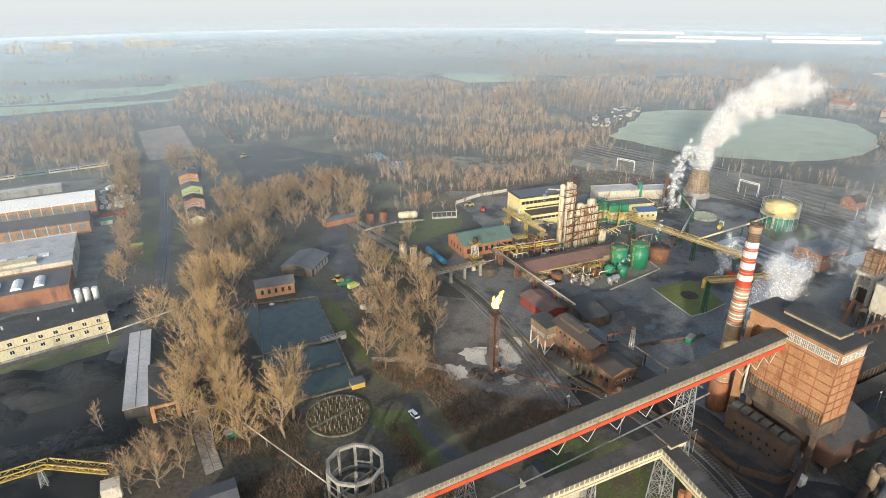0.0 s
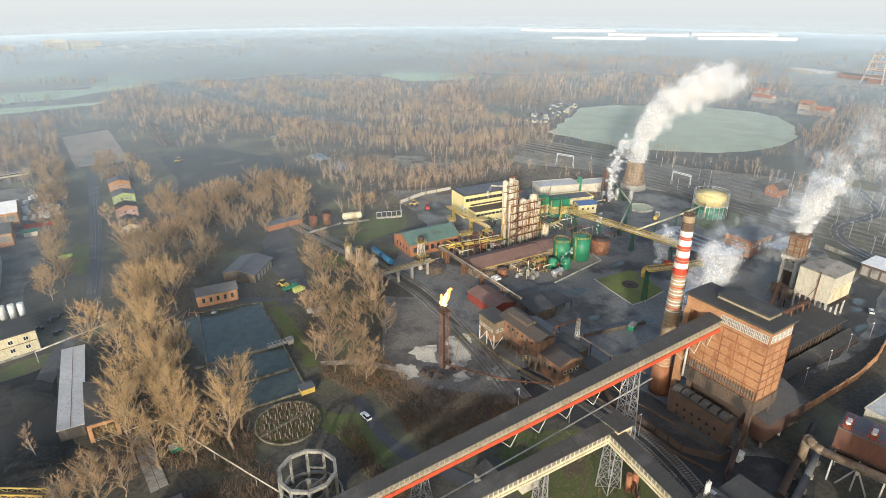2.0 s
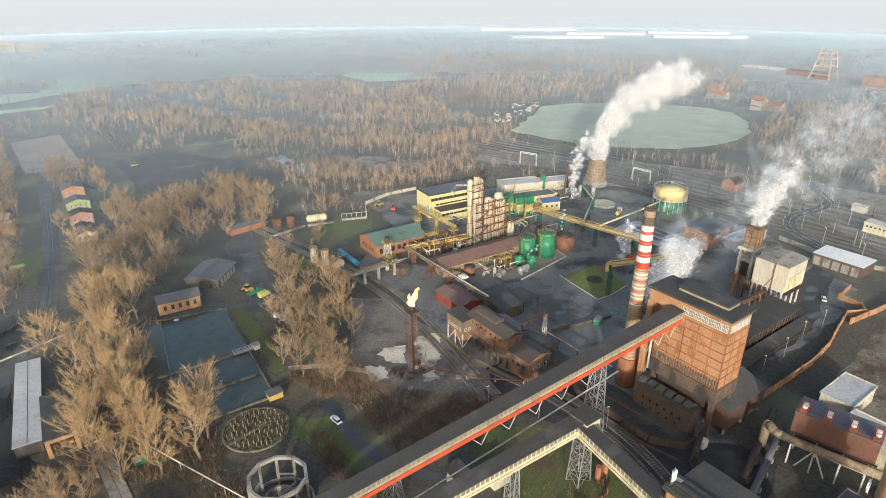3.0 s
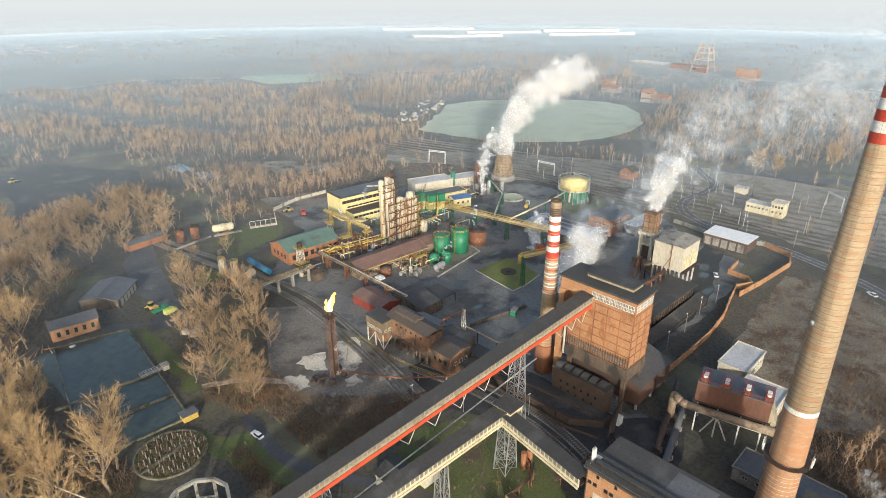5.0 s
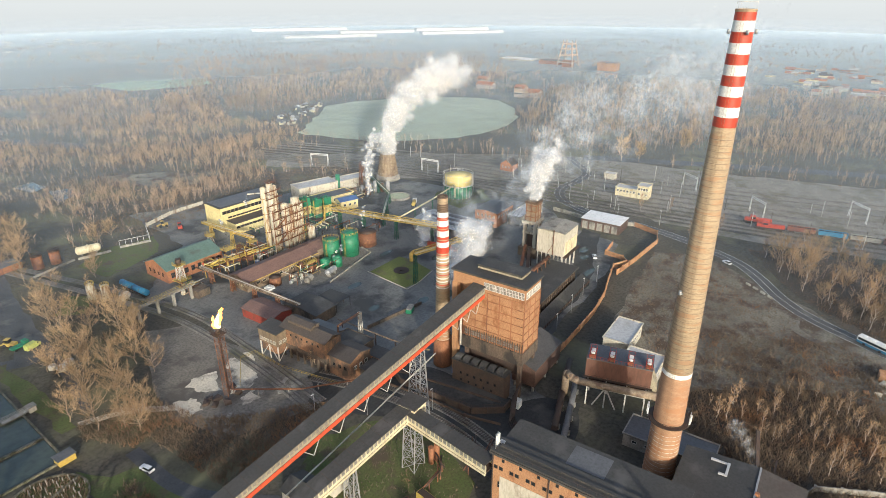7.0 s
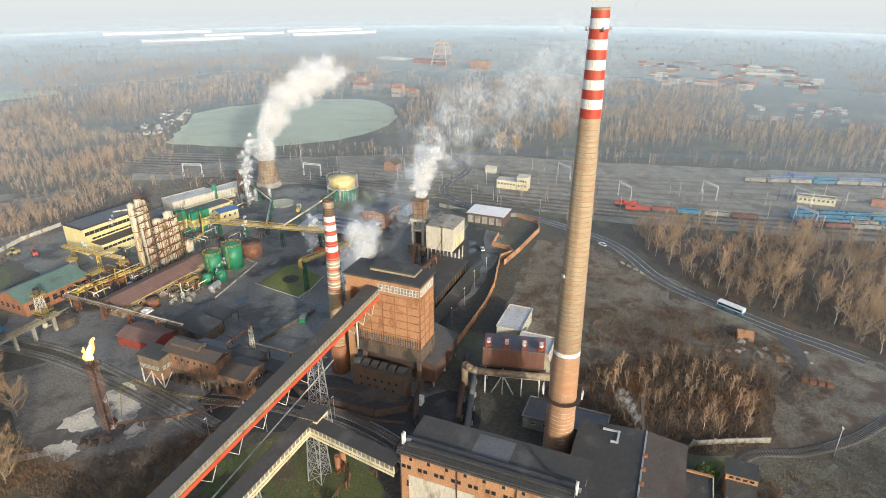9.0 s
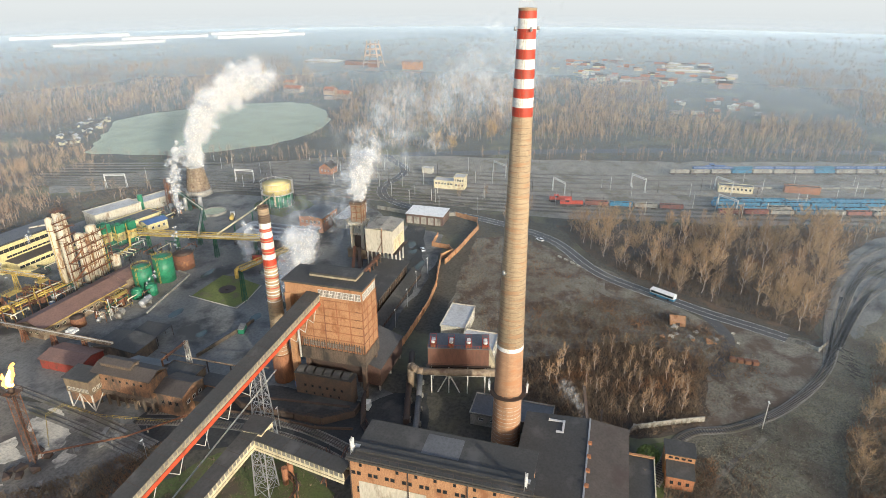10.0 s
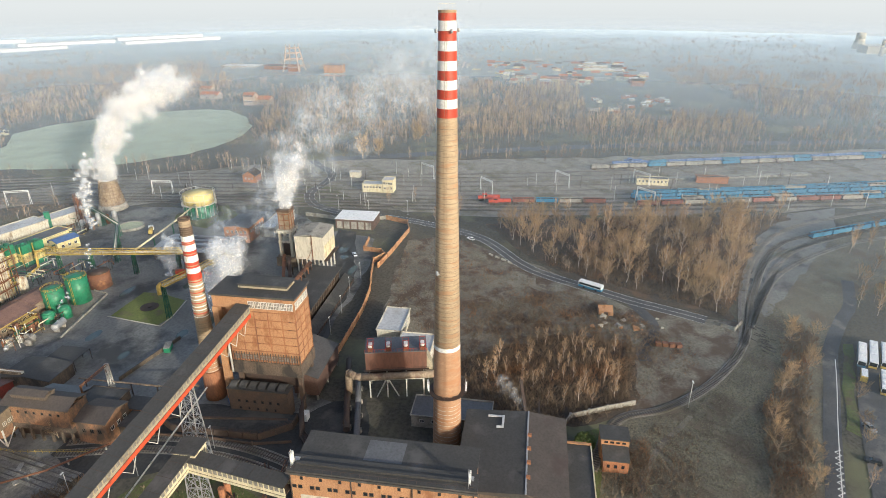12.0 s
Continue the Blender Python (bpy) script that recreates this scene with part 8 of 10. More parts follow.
# cooling tower
ctw = thing("cooling_tower", "squat timber-clad cooling tower with a steam plume", "cooling tower", 301, 246)
n, rows, vs = 20, 9, []
for k in range(rows):
    f = k / (rows - 1)
    r = 7.4 - 3.6 * f + 0.9 * f * f
    vs += [(r * math.cos(2 * math.pi * i / n), r * math.sin(2 * math.pi * i / n), 2.0 + 15.5 * f) for i in range(n)]
part("shell", Mesh()._add(vs, [(k * n + i, k * n + (i + 1) % n, (k + 1) * n + (i + 1) % n, (k + 1) * n + i) for k in range(rows - 1) for i in range(n)]), DUCT, ctw)
for k in range(1, rows):
    f = k / (rows - 1)
    part("hoop", Mesh().ring(0, 0, 1.9 + 15.5 * f, 2.1 + 15.5 * f, 7.4 - 3.6 * f + 0.9 * f * f - 0.02, 7.4 - 3.6 * f + 0.9 * f * f + 0.18, n), TIMBER, ctw)
for i in range(n):
    a = 2 * math.pi * i / n
    part("rib", Mesh().beam((7.5 * math.cos(a), 7.5 * math.sin(a), 0), (4.75 * math.cos(a), 4.75 * math.sin(a), 17.5), 0.2), TIMBER, ctw)
part("skirt", Mesh().cyl(0, 0, 0, 3.4, 8.2, 7.6, n), CONCRETE, ctw)
bp2 = thing("round_basin", "round concrete basin with pale water", "basin", 274, 216)
part("rim", Mesh().ring(0, 0, 0, 1.4, 6.4, 6.9, 32), CONCRETE, bp2)
part("water", Mesh().cyl(0, 0, 0.1, 0.9, 6.4, n=32), LAKE, bp2)
t = thing("tanker_truck", "orange and white tanker truck", "truck", 268, 200, 0.1, 30)
part("barrel", Mesh().tube([(-4, 0, 1.9), (1.8, 0, 1.9)], 1.1, 14), YELPAINT, t)
part("cab", Mesh().box(2.4, 4.4, -1.2, 1.2, 0.6, 3.0), WHITE, t)
for wx in (-3, -1.8, 3.3):
    for wy in (-1.05, 1.05):
        part("wheel", Mesh().tube([(wx, wy - 0.15, 0.5), (wx, wy + 0.15, 0.5)], 0.5, 10), RUBBER, t)

# grey sheet roof; the reflected sky's pale blue is put into the colour
SKYSHEENROOF = mat("sky_sheen_sheet_roof", (0.42, 0.44, 0.465), (0.34, 0.36, 0.385), 0.2, 1.5, 0.5, stain=(0.14, 0.14, 0.14), amount=0.3)
# large flat halls behind the small chimney
h1 = hall("flat_hall", "large low hall, its wide grey roof coloured with sky sheen", "building", 237, 256, 140, 178, 5.5, SOOTWALL, SKYSHEENROOF, 1.0, "y")
for i in range(3):
    part("rooflight", Mesh().box(3.0 + i * 5, 5.0 + i * 5, 6, 32, 6.5, 6.9), ROOFGREY, h1)
h2 = hall("brick_office", "red brick two-storey building with a grey roof", "building", 263, 281, 141.5, 155, 8.2, BRICK, ROOFGREY, 0.8, "x")
windows(h2, "-y", 0, 1, 17, 6, 5.8, 1.2, 1.6, WHITE, GLASS, 1)
windows(h2, "-x", 0, 0.8, 12.7, 5, 5.8, 1.2, 1.6, WHITE, GLASS, 1)
windows(h2, "-x", 0, 0.8, 12.7, 5, 2.6, 1.2, 1.6, WHITE, GLASS, 1)
hall("long_store", "long store with a pale roof", "building", 272, 300, 132, 140, 5, CONCRETE, ROOFPALE)
w = thing("red_wagon_row", "row of orange-red containers under the pipe bridge", "container", 222, 158)
for i in range(4):
    part("container", Mesh().box(i * 0.4, i * 0.4 + 2.4, -5 * i - 4.6, -5 * i, 0.4, 2.6), GALLERY_RED, w)

# ---- coke battery, quench tower, coke wharf ----
cb = thing("coke_battery", "long low dark coke oven battery with pipes and buckstays", "coke ovens", 156, 82)
part("body", Mesh().box(0, 70, 0, 13, 0, 7.5), SOOTWALL, cb)
part("deck", Mesh().box(-0.5, 70.5, -1.5, 14, 7.5, 7.9), ROOFTAR, cb)
for i in range(34):
    part("buckstay", Mesh().box(1 + i * 2.05, 1.35 + i * 2.05, -0.45, -0.02, 0, 7.5), DARKSTEEL, cb)
part("collecting_main", Mesh().tube([(2, 12, 10), (68, 12, 10)], 0.9, 12), RUST, cb)
for i in range(0, 34, 2):
    part("standpipe", Mesh().tube([(2 + i * 2.0, 10.6, 7.9), (2 + i * 2.0, 10.6, 10.4), (2 + i * 2.0, 12, 10.4)], 0.32, 8), RUST if i % 4 else DARKSTEEL, cb)
t = thing("charging_car", "dark charging car on the battery deck", "machine", 190, 84, 7.9)
part("frame", Mesh().box(0, 7, 0, 8, 1.2, 1.8), DARKSTEEL, t)
for i in range(3):
    part("hopper", Mesh().cyl(3.5, 1.6 + i * 2.4, 1.8, 4.4, 0.7, 1.2, 12), RUST, t)
for wx in (0.6, 6.2):
    for wy in (0.4, 7.2):
        part("wheel", Mesh().box(wx, wx + 0.4, wy, wy + 0.4, 0, 1.2), DARKSTEEL, t)
part("cab", Mesh().box(0, 2, 6, 8, 1.8, 4.2), OFFWHITE, t)
qt = thing("quench_tower", "stained concrete quench tower with a dark timber stack", "tower", 240.5, 108.5)
for lx in (0, 5.2):
    for ly in (0, 5.2):
        part("leg", Mesh().box(lx, lx + 1.3, ly, ly + 1.3, 0, 17), OFFWHITE, qt)
part("base", Mesh().prism([(-1.5, -1.5), (8, -1.5), (8, 8), (-1.5, 8)], 0, 4.5), TIMBER, qt)
part("hood", Mesh().box(1.4, 5.1, 1.4, 5.1, 4.5, 11), DARKSTEEL, qt)
part("deck", Mesh().box(-0.6, 7.1, -0.6, 7.1, 16.4, 17.6), OFFWHITE, qt)
part("cap", Mesh().box(-0.2, 6.7, -0.2, 6.7, 11.4, 12.4), OFFWHITE, qt)
part("shaft", Mesh().prism([(0.8, 0.8), (5.7, 0.8), (5.7, 5.7), (0.8, 5.7)], 17.6, 26.4), DUCT, qt)
for z in (19.5, 22.3, 25.2):
    part("band", Mesh().box(0.6, 5.9, 0.6, 5.9, z, z + 0.35), RUST, qt)
part("crown", Mesh().box(0.2, 6.3, 0.2, 6.3, 26.4, 27.4), SOOT, qt)
for s in ((0.72, 0.72), (0.72, 5.78), (5.78, 0.72), (5.78, 5.78), (0.7, 3.2), (3.2, 0.7)):
    part("post", Mesh().box(s[0] - 0.15, s[0] + 0.15, s[1] - 0.15, s[1] + 0.15, 17.6, 26.4), RUST, qt)
railing(qt, [(-0.6, -0.6, 17.6), (7.1, -0.6, 17.6), (7.1, 7.1, 17.6), (-0.6, 7.1, 17.6), (-0.6, -0.6, 17.6)], 1.1, CONCRETE)
wb = thing("coke_sorting", "stained off-white sorting building on steel legs", "building", 230.2, 89.8)
part("wall", Mesh().box(0, 15.5, 0, 13, 8.6, 19.6), OFFWHITE, wb)
part("roof", Mesh().gable(0, 15.5, 0, 13, 19.6, 0.7, "x", 0.3), CONCRETE, wb)
for lx in (0.3, 5, 10, 14.6):
    for ly in (0.3, 6.2, 12.2):
        part("leg", Mesh().box(lx, lx + 0.55, ly, ly + 0.55, 0, 8.6), PALESTEEL, wb)
for i in range(5):
    part("chute_bay", Mesh().box(1.6 + i * 2.8, 3.4 + i * 2.8, -0.35, -0.02, 9.4, 15), CREAM, wb)
part("walkway", Mesh().box(-0.3, 15.8, -1.6, -0.02, 8.4, 8.6), DARKSTEEL, wb)
railing(wb, [(-0.3, -1.6, 8.6), (15.8, -1.6, 8.6)], 1.1, DARKSTEEL)
part("ladder", Mesh().beam((-0.2, 5, 8.6), (-0.2, 5, 20.6), 0.5, 0.15).beam((-0.2, 7.5, 9), (-0.2, 5, 14), 0.3, 0.15), RUST, wb)
for i, (a, b, z0, z1) in enumerate((((206, 88), (230, 99), 2, 8), ((208, 97), (234, 108), 2, 7), ((214, 103), (238, 112), 2, 6))):
    cv = thing("coke_conveyor", "inclined rusty orange coke conveyor", "conveyor", 0, 0)
    part("gallery", Mesh().beam((*a, z0), (*b, z1), 1.2, 1.0), RUST, cv)
    part("roof", Mesh().beam((*a, z0 + 0.7), (*b, z1 + 0.7), 1.4, 0.12), DARKSTEEL if i < 2 else RUST, cv)
    part("post", Mesh().beam((b[0] - 3, b[1] - 2.4, 0), (b[0] - 3, b[1] - 2.4, z1 - 2), 0.4), DARKSTEEL, cv)
wh = thing("coke_wharf", "long dark coke wharf with a stepped edge", "wharf", 176, 76.5)
part("body", Mesh().prism([(0, 0), (54, 0), (54, 4), (0, 4)], 0, [1.0, 1.0, 3.4, 3.4]), COALDUST, wh)
for i in range(27):
    part("gate", Mesh().box(i * 2 + 0.2, i * 2 + 1.6, -0.25, -0.02, 0.1, 1.2), DARKSTEEL, wh)
rbld = hall("garage", "brown garage with a white flat roof", "building", 289.6, 303.5, 83.5, 104.5, 5.4, BROWNCLAD, ROOFWHITE, parapet=0)
for i in range(5):
    part("door", Mesh().box(-0.1, -0.02, 1.2 + i * 4, 4.2 + i * 4, 0.1, 4.2), CONCRETE, rbld)


def wall_run(name, label, pts, h, mt, coping=None, piece=6.0):
    t = thing(name, label, "wall", *pts[0])
    o = Vector((*pts[0], 0))
    for a, b in zip(pts, pts[1:]):
        A, B2 = Vector((*a, 0)) - o, Vector((*b, 0)) - o
        k = max(1, int((B2 - A).length / piece))
        for i in range(k):
            P, Q = A.lerp(B2, i / k), A.lerp(B2, (i + 1) / k - 0.01)
            part("panel", Mesh().beam(P + Vector((0, 0, h / 2)), Q + Vector((0, 0, h / 2)), 0.3, h), mt, t)
            part("pier", Mesh().box(P.x - 0.3, P.x + 0.3, P.y - 0.3, P.y + 0.3, 0, h + 0.25), coping or mt, t)
    return t


wall_run("plant_wall", "orange brick perimeter wall with piers", [(160, 65.4), (182, 64.9), (204, 64.8), (221, 66.6), (235, 69.8), (249.3, 72.6), (256.5, 68.8)], 2.6, ORANGE)
wall_run("plant_wall", "orange brick perimeter wall with piers", [(244, 69.0), (262, 66.5), (276, 65.2), (290, 63.9), (301, 67), (306.8, 81)], 2.6, ORANGE)
wall_run("plant_wall", "orange brick inner wall", [(256.5, 68.8), (261, 72), (262.5, 81), (276, 82)], 2.4, ORANGE)
wall_run("concrete_fence", "grey concrete panel fence along the road", [(306.8, 81), (300, 100), (303, 112), (306, 128)], 2.2, CONCRETE)
wall_run("concrete_fence", "old concrete panel wall in the birches", [(216.2, -83.5), (209.8, -79.2), (212.5, -75), (214, -72.5)], 1.6, CONCRETE, piece=4)
wall_run("sloping_wall", "pale stone retaining wall below the track", [(142, -12), (149.3, -15.5), (155, -27), (159, -36)], 1.8, CONCRETE, piece=5)
wall_run("concrete_fence", "pale concrete fence by the woods", [(160, 300), (178, 306), (200, 306)], 2.0, OFFWHITE)
wall_run("concrete_fence", "pale concrete fence by the switch houses", [(170, 36), (176, 33.5), (184, 28)], 1.8, CONCRETE)

# terrace of dark walls below the coal tower, pipes and ducts south of it
tr = thing("terrace", "black raised terrace behind a sooty concrete wall", "terrace", 126, 66)
part("fill", Mesh().prism([(0.6, 35), (0.6, 8.4), (6.2, 0.4), (10, 0.4), (10, 38), (3.2, 40)], 0, 1.9), COALDUST, tr)
for a, b in (((0, 35), (0, 8)), ((0, 8), (6, 0)), ((6, 0), (10, 0)), ((0, 35), (3, 40.4))):
    n = max(1, int(math.hypot(b[0] - a[0], b[1] - a[1]) / 4.5))
    for k in range(n):
        f, g = k / n, (k + 1) / n - 0.01
        part("wall_panel", Mesh().beam((a[0] + (b[0] - a[0]) * f, a[1] + (b[1] - a[1]) * f, 1.15), (a[0] + (b[0] - a[0]) * g, a[1] + (b[1] - a[1]) * g, 1.15), 0.5, 2.3), SOOT, tr)
railing(tr, [(0, 35, 2.3), (0, 8, 2.3), (6, 0, 2.3)], 1.0, DARKSTEEL)
wall_run("retaining_wall", "low sooty kerb wall along the siding", [(122.7, 112), (124.4, 92), (123.8, 75), (126.4, 64)], 0.9, SOOT)
dt = thing("ground_duct", "pair of large dark rusty ducts running to the boiler house", "duct", 131, 46)
part("duct", Mesh().tube([(34.8, 12.9, 2.6), (21, 9.1, 2.6), (0.4, 3.2, 2.6)], 1.0, 12), DARKSTEEL, dt)
part("duct", Mesh().tube([(26.6, 7.2, 2.4), (12.3, 3.1, 2.4), (-2, -0.6, 2.4)], 0.95, 12), ROOFGREY, dt)
for f in (0.1, 0.35, 0.6, 0.85):
    part("saddle", Mesh().box(34 * f - 0.4, 34 * f + 0.4, 3 + 9.7 * f - 1.2, 3 + 9.7 * f + 1.2, 0, 1.8), CONCRETE, dt)
    part("saddle", Mesh().box(26 * f - 0.4, 26 * f + 0.4, 7.0 * f - 1.4, 7.0 * f + 0.6, 0, 1.6), CONCRETE, dt)
dt2 = thing("pipe_bundle", "dark bent steam pipes beside the tracks", "pipe", 122, 62)
for i in range(4):
    part("pipe", Mesh().tube([(i * 0.9, -16, 1), (i * 0.9, -6, 1), (i * 0.9 + 6, 0, 1.2), (i * 0.9 + 14, 3, 4 + i * 0.4), (i * 0.9 + 18, 3.5, 4 + i * 0.4)], 0.3, 8), DARKSTEEL, dt2)
t = thing("white_tank_box", "small white steel cabinet by the tracks", "cabinet", 136.6, 63.6)
part("box", Mesh().box(-1.2, 1.2, -0.8, 0.8, 0.3, 2.8), WHITE, t)
sb = hall("small_service_hut", "small house with two dark roof slopes in the grass", "hut", 70.5, 78, 89, 96, 4.2, OFFWHITE, ROOFTAR, 1.6, "y")
hall("small_service_hut", "low lean-to hut beside the house", "hut", 78.6, 84, 86, 92, 3.0, OFFWHITE, ROOFBROWN, parapet=0)
for i, (x, y, rz, mt) in enumerate(((86, 68, 60, RUST), (91, 66, 80, YELPAINT), (82.5, 65.5, 50, ROOFGREY))):
    t = thing("skip_container", "old open steel skip on the grass", "skip", x, y, 0.08, rz, "skips on the grass")
    part("tub", Mesh().prism([(-2.6, -1.1), (2.6, -1.1), (2.6, 1.1), (-2.6, 1.1)], 0.1, 1.9), mt, t)
    part("load", Mesh().box(-2.4, 2.4, -0.95, 0.95, 1.9, 1.96), DARKSTEEL, t)
for i in range(9):
    x, y = 96 + rng2.uniform(-4, 18), 62 + rng2.uniform(-8, 8)
    t = thing("steel_frame", "rusty steel posts and pipes in the yard", "pipework", x, y, 0.05, rng2.uniform(0, 90), "pipework by the boiler house")
    part("post", Mesh().beam((0, 0, 0), (0, 0, 3), 0.25), RUST, t)
    part("post", Mesh().beam((4, 0, 0), (4, 0, 3), 0.25), RUST, t)
    part("pipe", Mesh().tube([(-1.5, 0, 3), (5.5, 0, 3)], 0.22, 8), DARKSTEEL, t)
    part("pipe", Mesh().tube([(-1.5, 0.8, 2.4), (5.5, 0.8, 2.4)], 0.16, 8), RUST, t)
for x, y in ((90.5, 62.5), (92.5, 62)):
    t = thing("brick_stub", "round brick stub among the pipes", "stub", x + 12, y + 10)
    part("shaft", Mesh().cyl(0, 0, 0, 5.5, 0.8, n=14), BRICK, t)
pole_rows = ((99, 113), (108, 100), (217.3, 74.5), (200.9, 72.9), (184, 71.8), (232, 74), (121, 85))
for x, y in pole_rows:
    t = thing("lamp_post", "thin grey lamp post in the yard", "lamp post", x, y, 0, 0, "yard lamp posts")
    part("pole", Mesh().cyl(0, 0, 0, 8, 0.11, 0.07, 8), STEEL, t)
    part("lamp", Mesh().box(-0.9, 0.1, -0.15, 0.15, 7.9, 8.1), WHITE, t)

# ---- works on the left ----
yh = thing("office_house", "long two-storey cream house with a dark flat roof", "house", -95, 218.6, 0, 9.6)
part("wall", Mesh().box(0, 71, 0, 13, 0, 8.6), CREAM, yh)
part("roof", Mesh().box(-0.3, 71.3, -0.3, 13.3, 8.6, 9.0), ROOFTAR, yh)
part("plinth", Mesh().box(-0.1, 71.1, -0.1, 0.3, 0, 0.9), CONCRETE, yh)
windows(yh, "-y", 0, 1, 70, 15, 6.5, 1.5, 1.5)
windows(yh, "-y", 0, 1, 70, 15, 3.2, 1.5, 1.5)
windows(yh, "-y", 0, 3, 68, 6, 0.75, 1.9, 0.8)
windows(yh, "+x", 71, 2, 11, 3, 6.4, 1.3, 1.4)
for i in range(6):
    part("roof_cowl", Mesh().cyl(6 + i * 11, 8, 9, 10.4, 0.4, 0.3, 10), PALESTEEL, yh)
part("pipe", Mesh().tube([(0, -0.3, 5.1), (71, -0.3, 5.1)], 0.1, 6), RUST, yh)
ls = hall("long_white_shed", "long narrow shed with a streaked white roof", "shed", -21, -14.4, 172, 219, 4.0, SOOTWALL, ROOFPALE, parapet=0, rz=-3.6)
part("rust_streak", Mesh().box(3.2, 3.35, 0, 47, 4.18, 4.24), RUST, ls)
ds = thing("open_coal_shed", "dark shed with an orange framed open end", "shed", -13.6, 166.9, 0, -2)
part("wall", Mesh().box(0, 0.3, 0.4, 23.5, 0, 5.8).box(7.5, 7.8, 0.4, 23.5, 0, 5.8).box(0.3, 7.5, 23.2, 23.5, 0, 5.8), SOOTWALL, ds)
part("roof", Mesh().box(-0.4, 8.2, 0.2, 23.9, 5.8, 6.1), ROOFTAR, ds)
part("portal", Mesh().box(-0.1, 1.0, 0, 0.4, 0, 5.8).box(6.8, 7.9, 0, 0.4, 0, 5.8).box(1.0, 6.8, 0, 0.4, 4.9, 5.8), ORANGE, ds)
railing(ds, [(1, -0.5, 0), (7, -0.5, 0)], 1.2, PALESTEEL)
pipe_bridge("yellow trussed coal conveyor bridge over the coal yard", [(-23.9, 143.5, 6), (-38.5, 153.2, 6.0), (-80, 153.8, 4.2)], 2.2, 1.5, YELPAINT, STEEL, [(-40.5, 153.3, 6.0), (-52.5, 153.4, 5.3), (-66.5, 153.6, 4.7)], "conveyor_bridge", DARKSTEEL)
t = thing("conveyor_house", "small white transfer hut on legs", "hut", -24, 139)
part("body", Mesh().box(-2.2, 2.2, -2, 2, 2.5, 6), OFFWHITE, t)
for lx in (-2, 1.7):
    for ly in (-1.8, 1.5):
        part("leg", Mesh().box(lx, lx + 0.3, ly, ly + 0.3, 0, 2.5), STEEL, t)
hall("dark_hut", "dark sloping roof of a low hut", "hut", -6, 4, 118, 128, 4.5, SOOTWALL, ROOFGREY, 1.4, "x")
# plank road between the brush
pr2 = thing("plank_road", "old concrete plank road between bare brush", "road", 0, 138, 0.1, 4)
for i in range(22):
    part("plank", Mesh().box(-2.2, 0.0, i * 1.25, i * 1.25 + 1.15, 0, 0.12), CONCRETE, pr2)
    part("plank", Mesh().box(0.15, 2.3, i * 1.25 + 0.3, i * 1.25 + 1.45, 0, 0.12), CONCRETE, pr2)
t = thing("small_container", "green and white small container by the plank road", "container", 6.5, 151, 0.05, 10)
part("tub", Mesh().box(-1.6, 1.6, -1.2, 1.2, 0.1, 1.5), GREEN, t)
part("lid", Mesh().box(-1.7, 0.2, -1.3, 1.3, 1.5, 1.62), OFFWHITE, t)
hall("small_brick_ruin", "tiny roofless brick hut", "hut", 5, 9.2, 165.5, 169.5, 2.4, ORANGE, SOIL, parapet=0.5)
wp = thing("steam_pipe", "long white insulated pipe on low posts", "pipe", -5, 163)
part("pipe", Mesh().tube([(0, 0, 3), (8, 0.6, 3), (10, 0, 3), (20, -22, 2.6), (31, -46, 2.4), (38, -62, 2.2)], 0.18, 8), OFFWHITE, wp)
for f in (0.15, 0.35, 0.6, 0.85):
    part("post", Mesh().beam((10 + 28 * f, -62 * f, 0), (10 + 28 * f, -62 * f, 2.5), 0.2), CONCRETE, wp)
up = thing("pipe_bridge", "white pipe bridge over the works road", "pipe bridge", -26, 222)
part("pipe", Mesh().tube([(0, 0, 4.5), (18, 5, 5.0), (24, 7, 5.2)], 0.3, 8), OFFWHITE, up)
part("post", Mesh().beam((0, 0, 0), (0, 0, 4.5), 0.3), STEEL, up)
part("post", Mesh().beam((23, 6.6, 0), (23, 6.6, 5), 0.3), STEEL, up)
for i, (x, y, rz) in enumerate(((-21.5, 252, 70), (-18.6, 254, 75), (-19.5, 240, 60), (-26, 247, 20))):
    car("dark parked car beside the works road", x, y, rz, CARDARK)


def coal_heap(label, cx, cy, lx, ly, h, seed):
    n = 44
    vs = []
    for i in range(n + 1):
        for j in range(n + 1):
            u, v = i / n * 2 - 1, j / n * 2 - 1
            e = max(0, 1 - (abs(u) ** 2.5 + abs(v) ** 2.5))
            z = h * e ** 0.6 * (0.75 + 0.5 * noise.noise((u * 2 + seed, v * 2, 0))) + (0.5 * noise.noise((u * 6, v * 6, seed)) + 0.35 * noise.noise((u * 16, v * 16, seed))) * min(1, e * 3)
            vs.append((u * lx, v * ly, max(-0.02, z)))
    fs = [(i * (n + 1) + j, (i + 1) * (n + 1) + j, (i + 1) * (n + 1) + j + 1, i * (n + 1) + j + 1) for i in range(n) for j in range(n)]
    t = thing("coal_heap", label, "coal heap", cx, cy, 0.03)
    part("mound", Mesh()._add(vs, fs), COAL, t)


coal_heap("long ridge of loose black coal", -46, 200, 25, 11, 7.5, 1)
coal_heap("long ridge of loose black coal", -70, 192, 22, 14, 7.5, 5)
coal_heap("low heap of black coal", -34, 165, 14, 9, 4.2, 9)
coal_heap("low heap of black coal", -58, 166, 18, 9, 5.0, 12)
coal_heap("low heap of black coal", -60, 140, 22, 9, 5.0, 16)


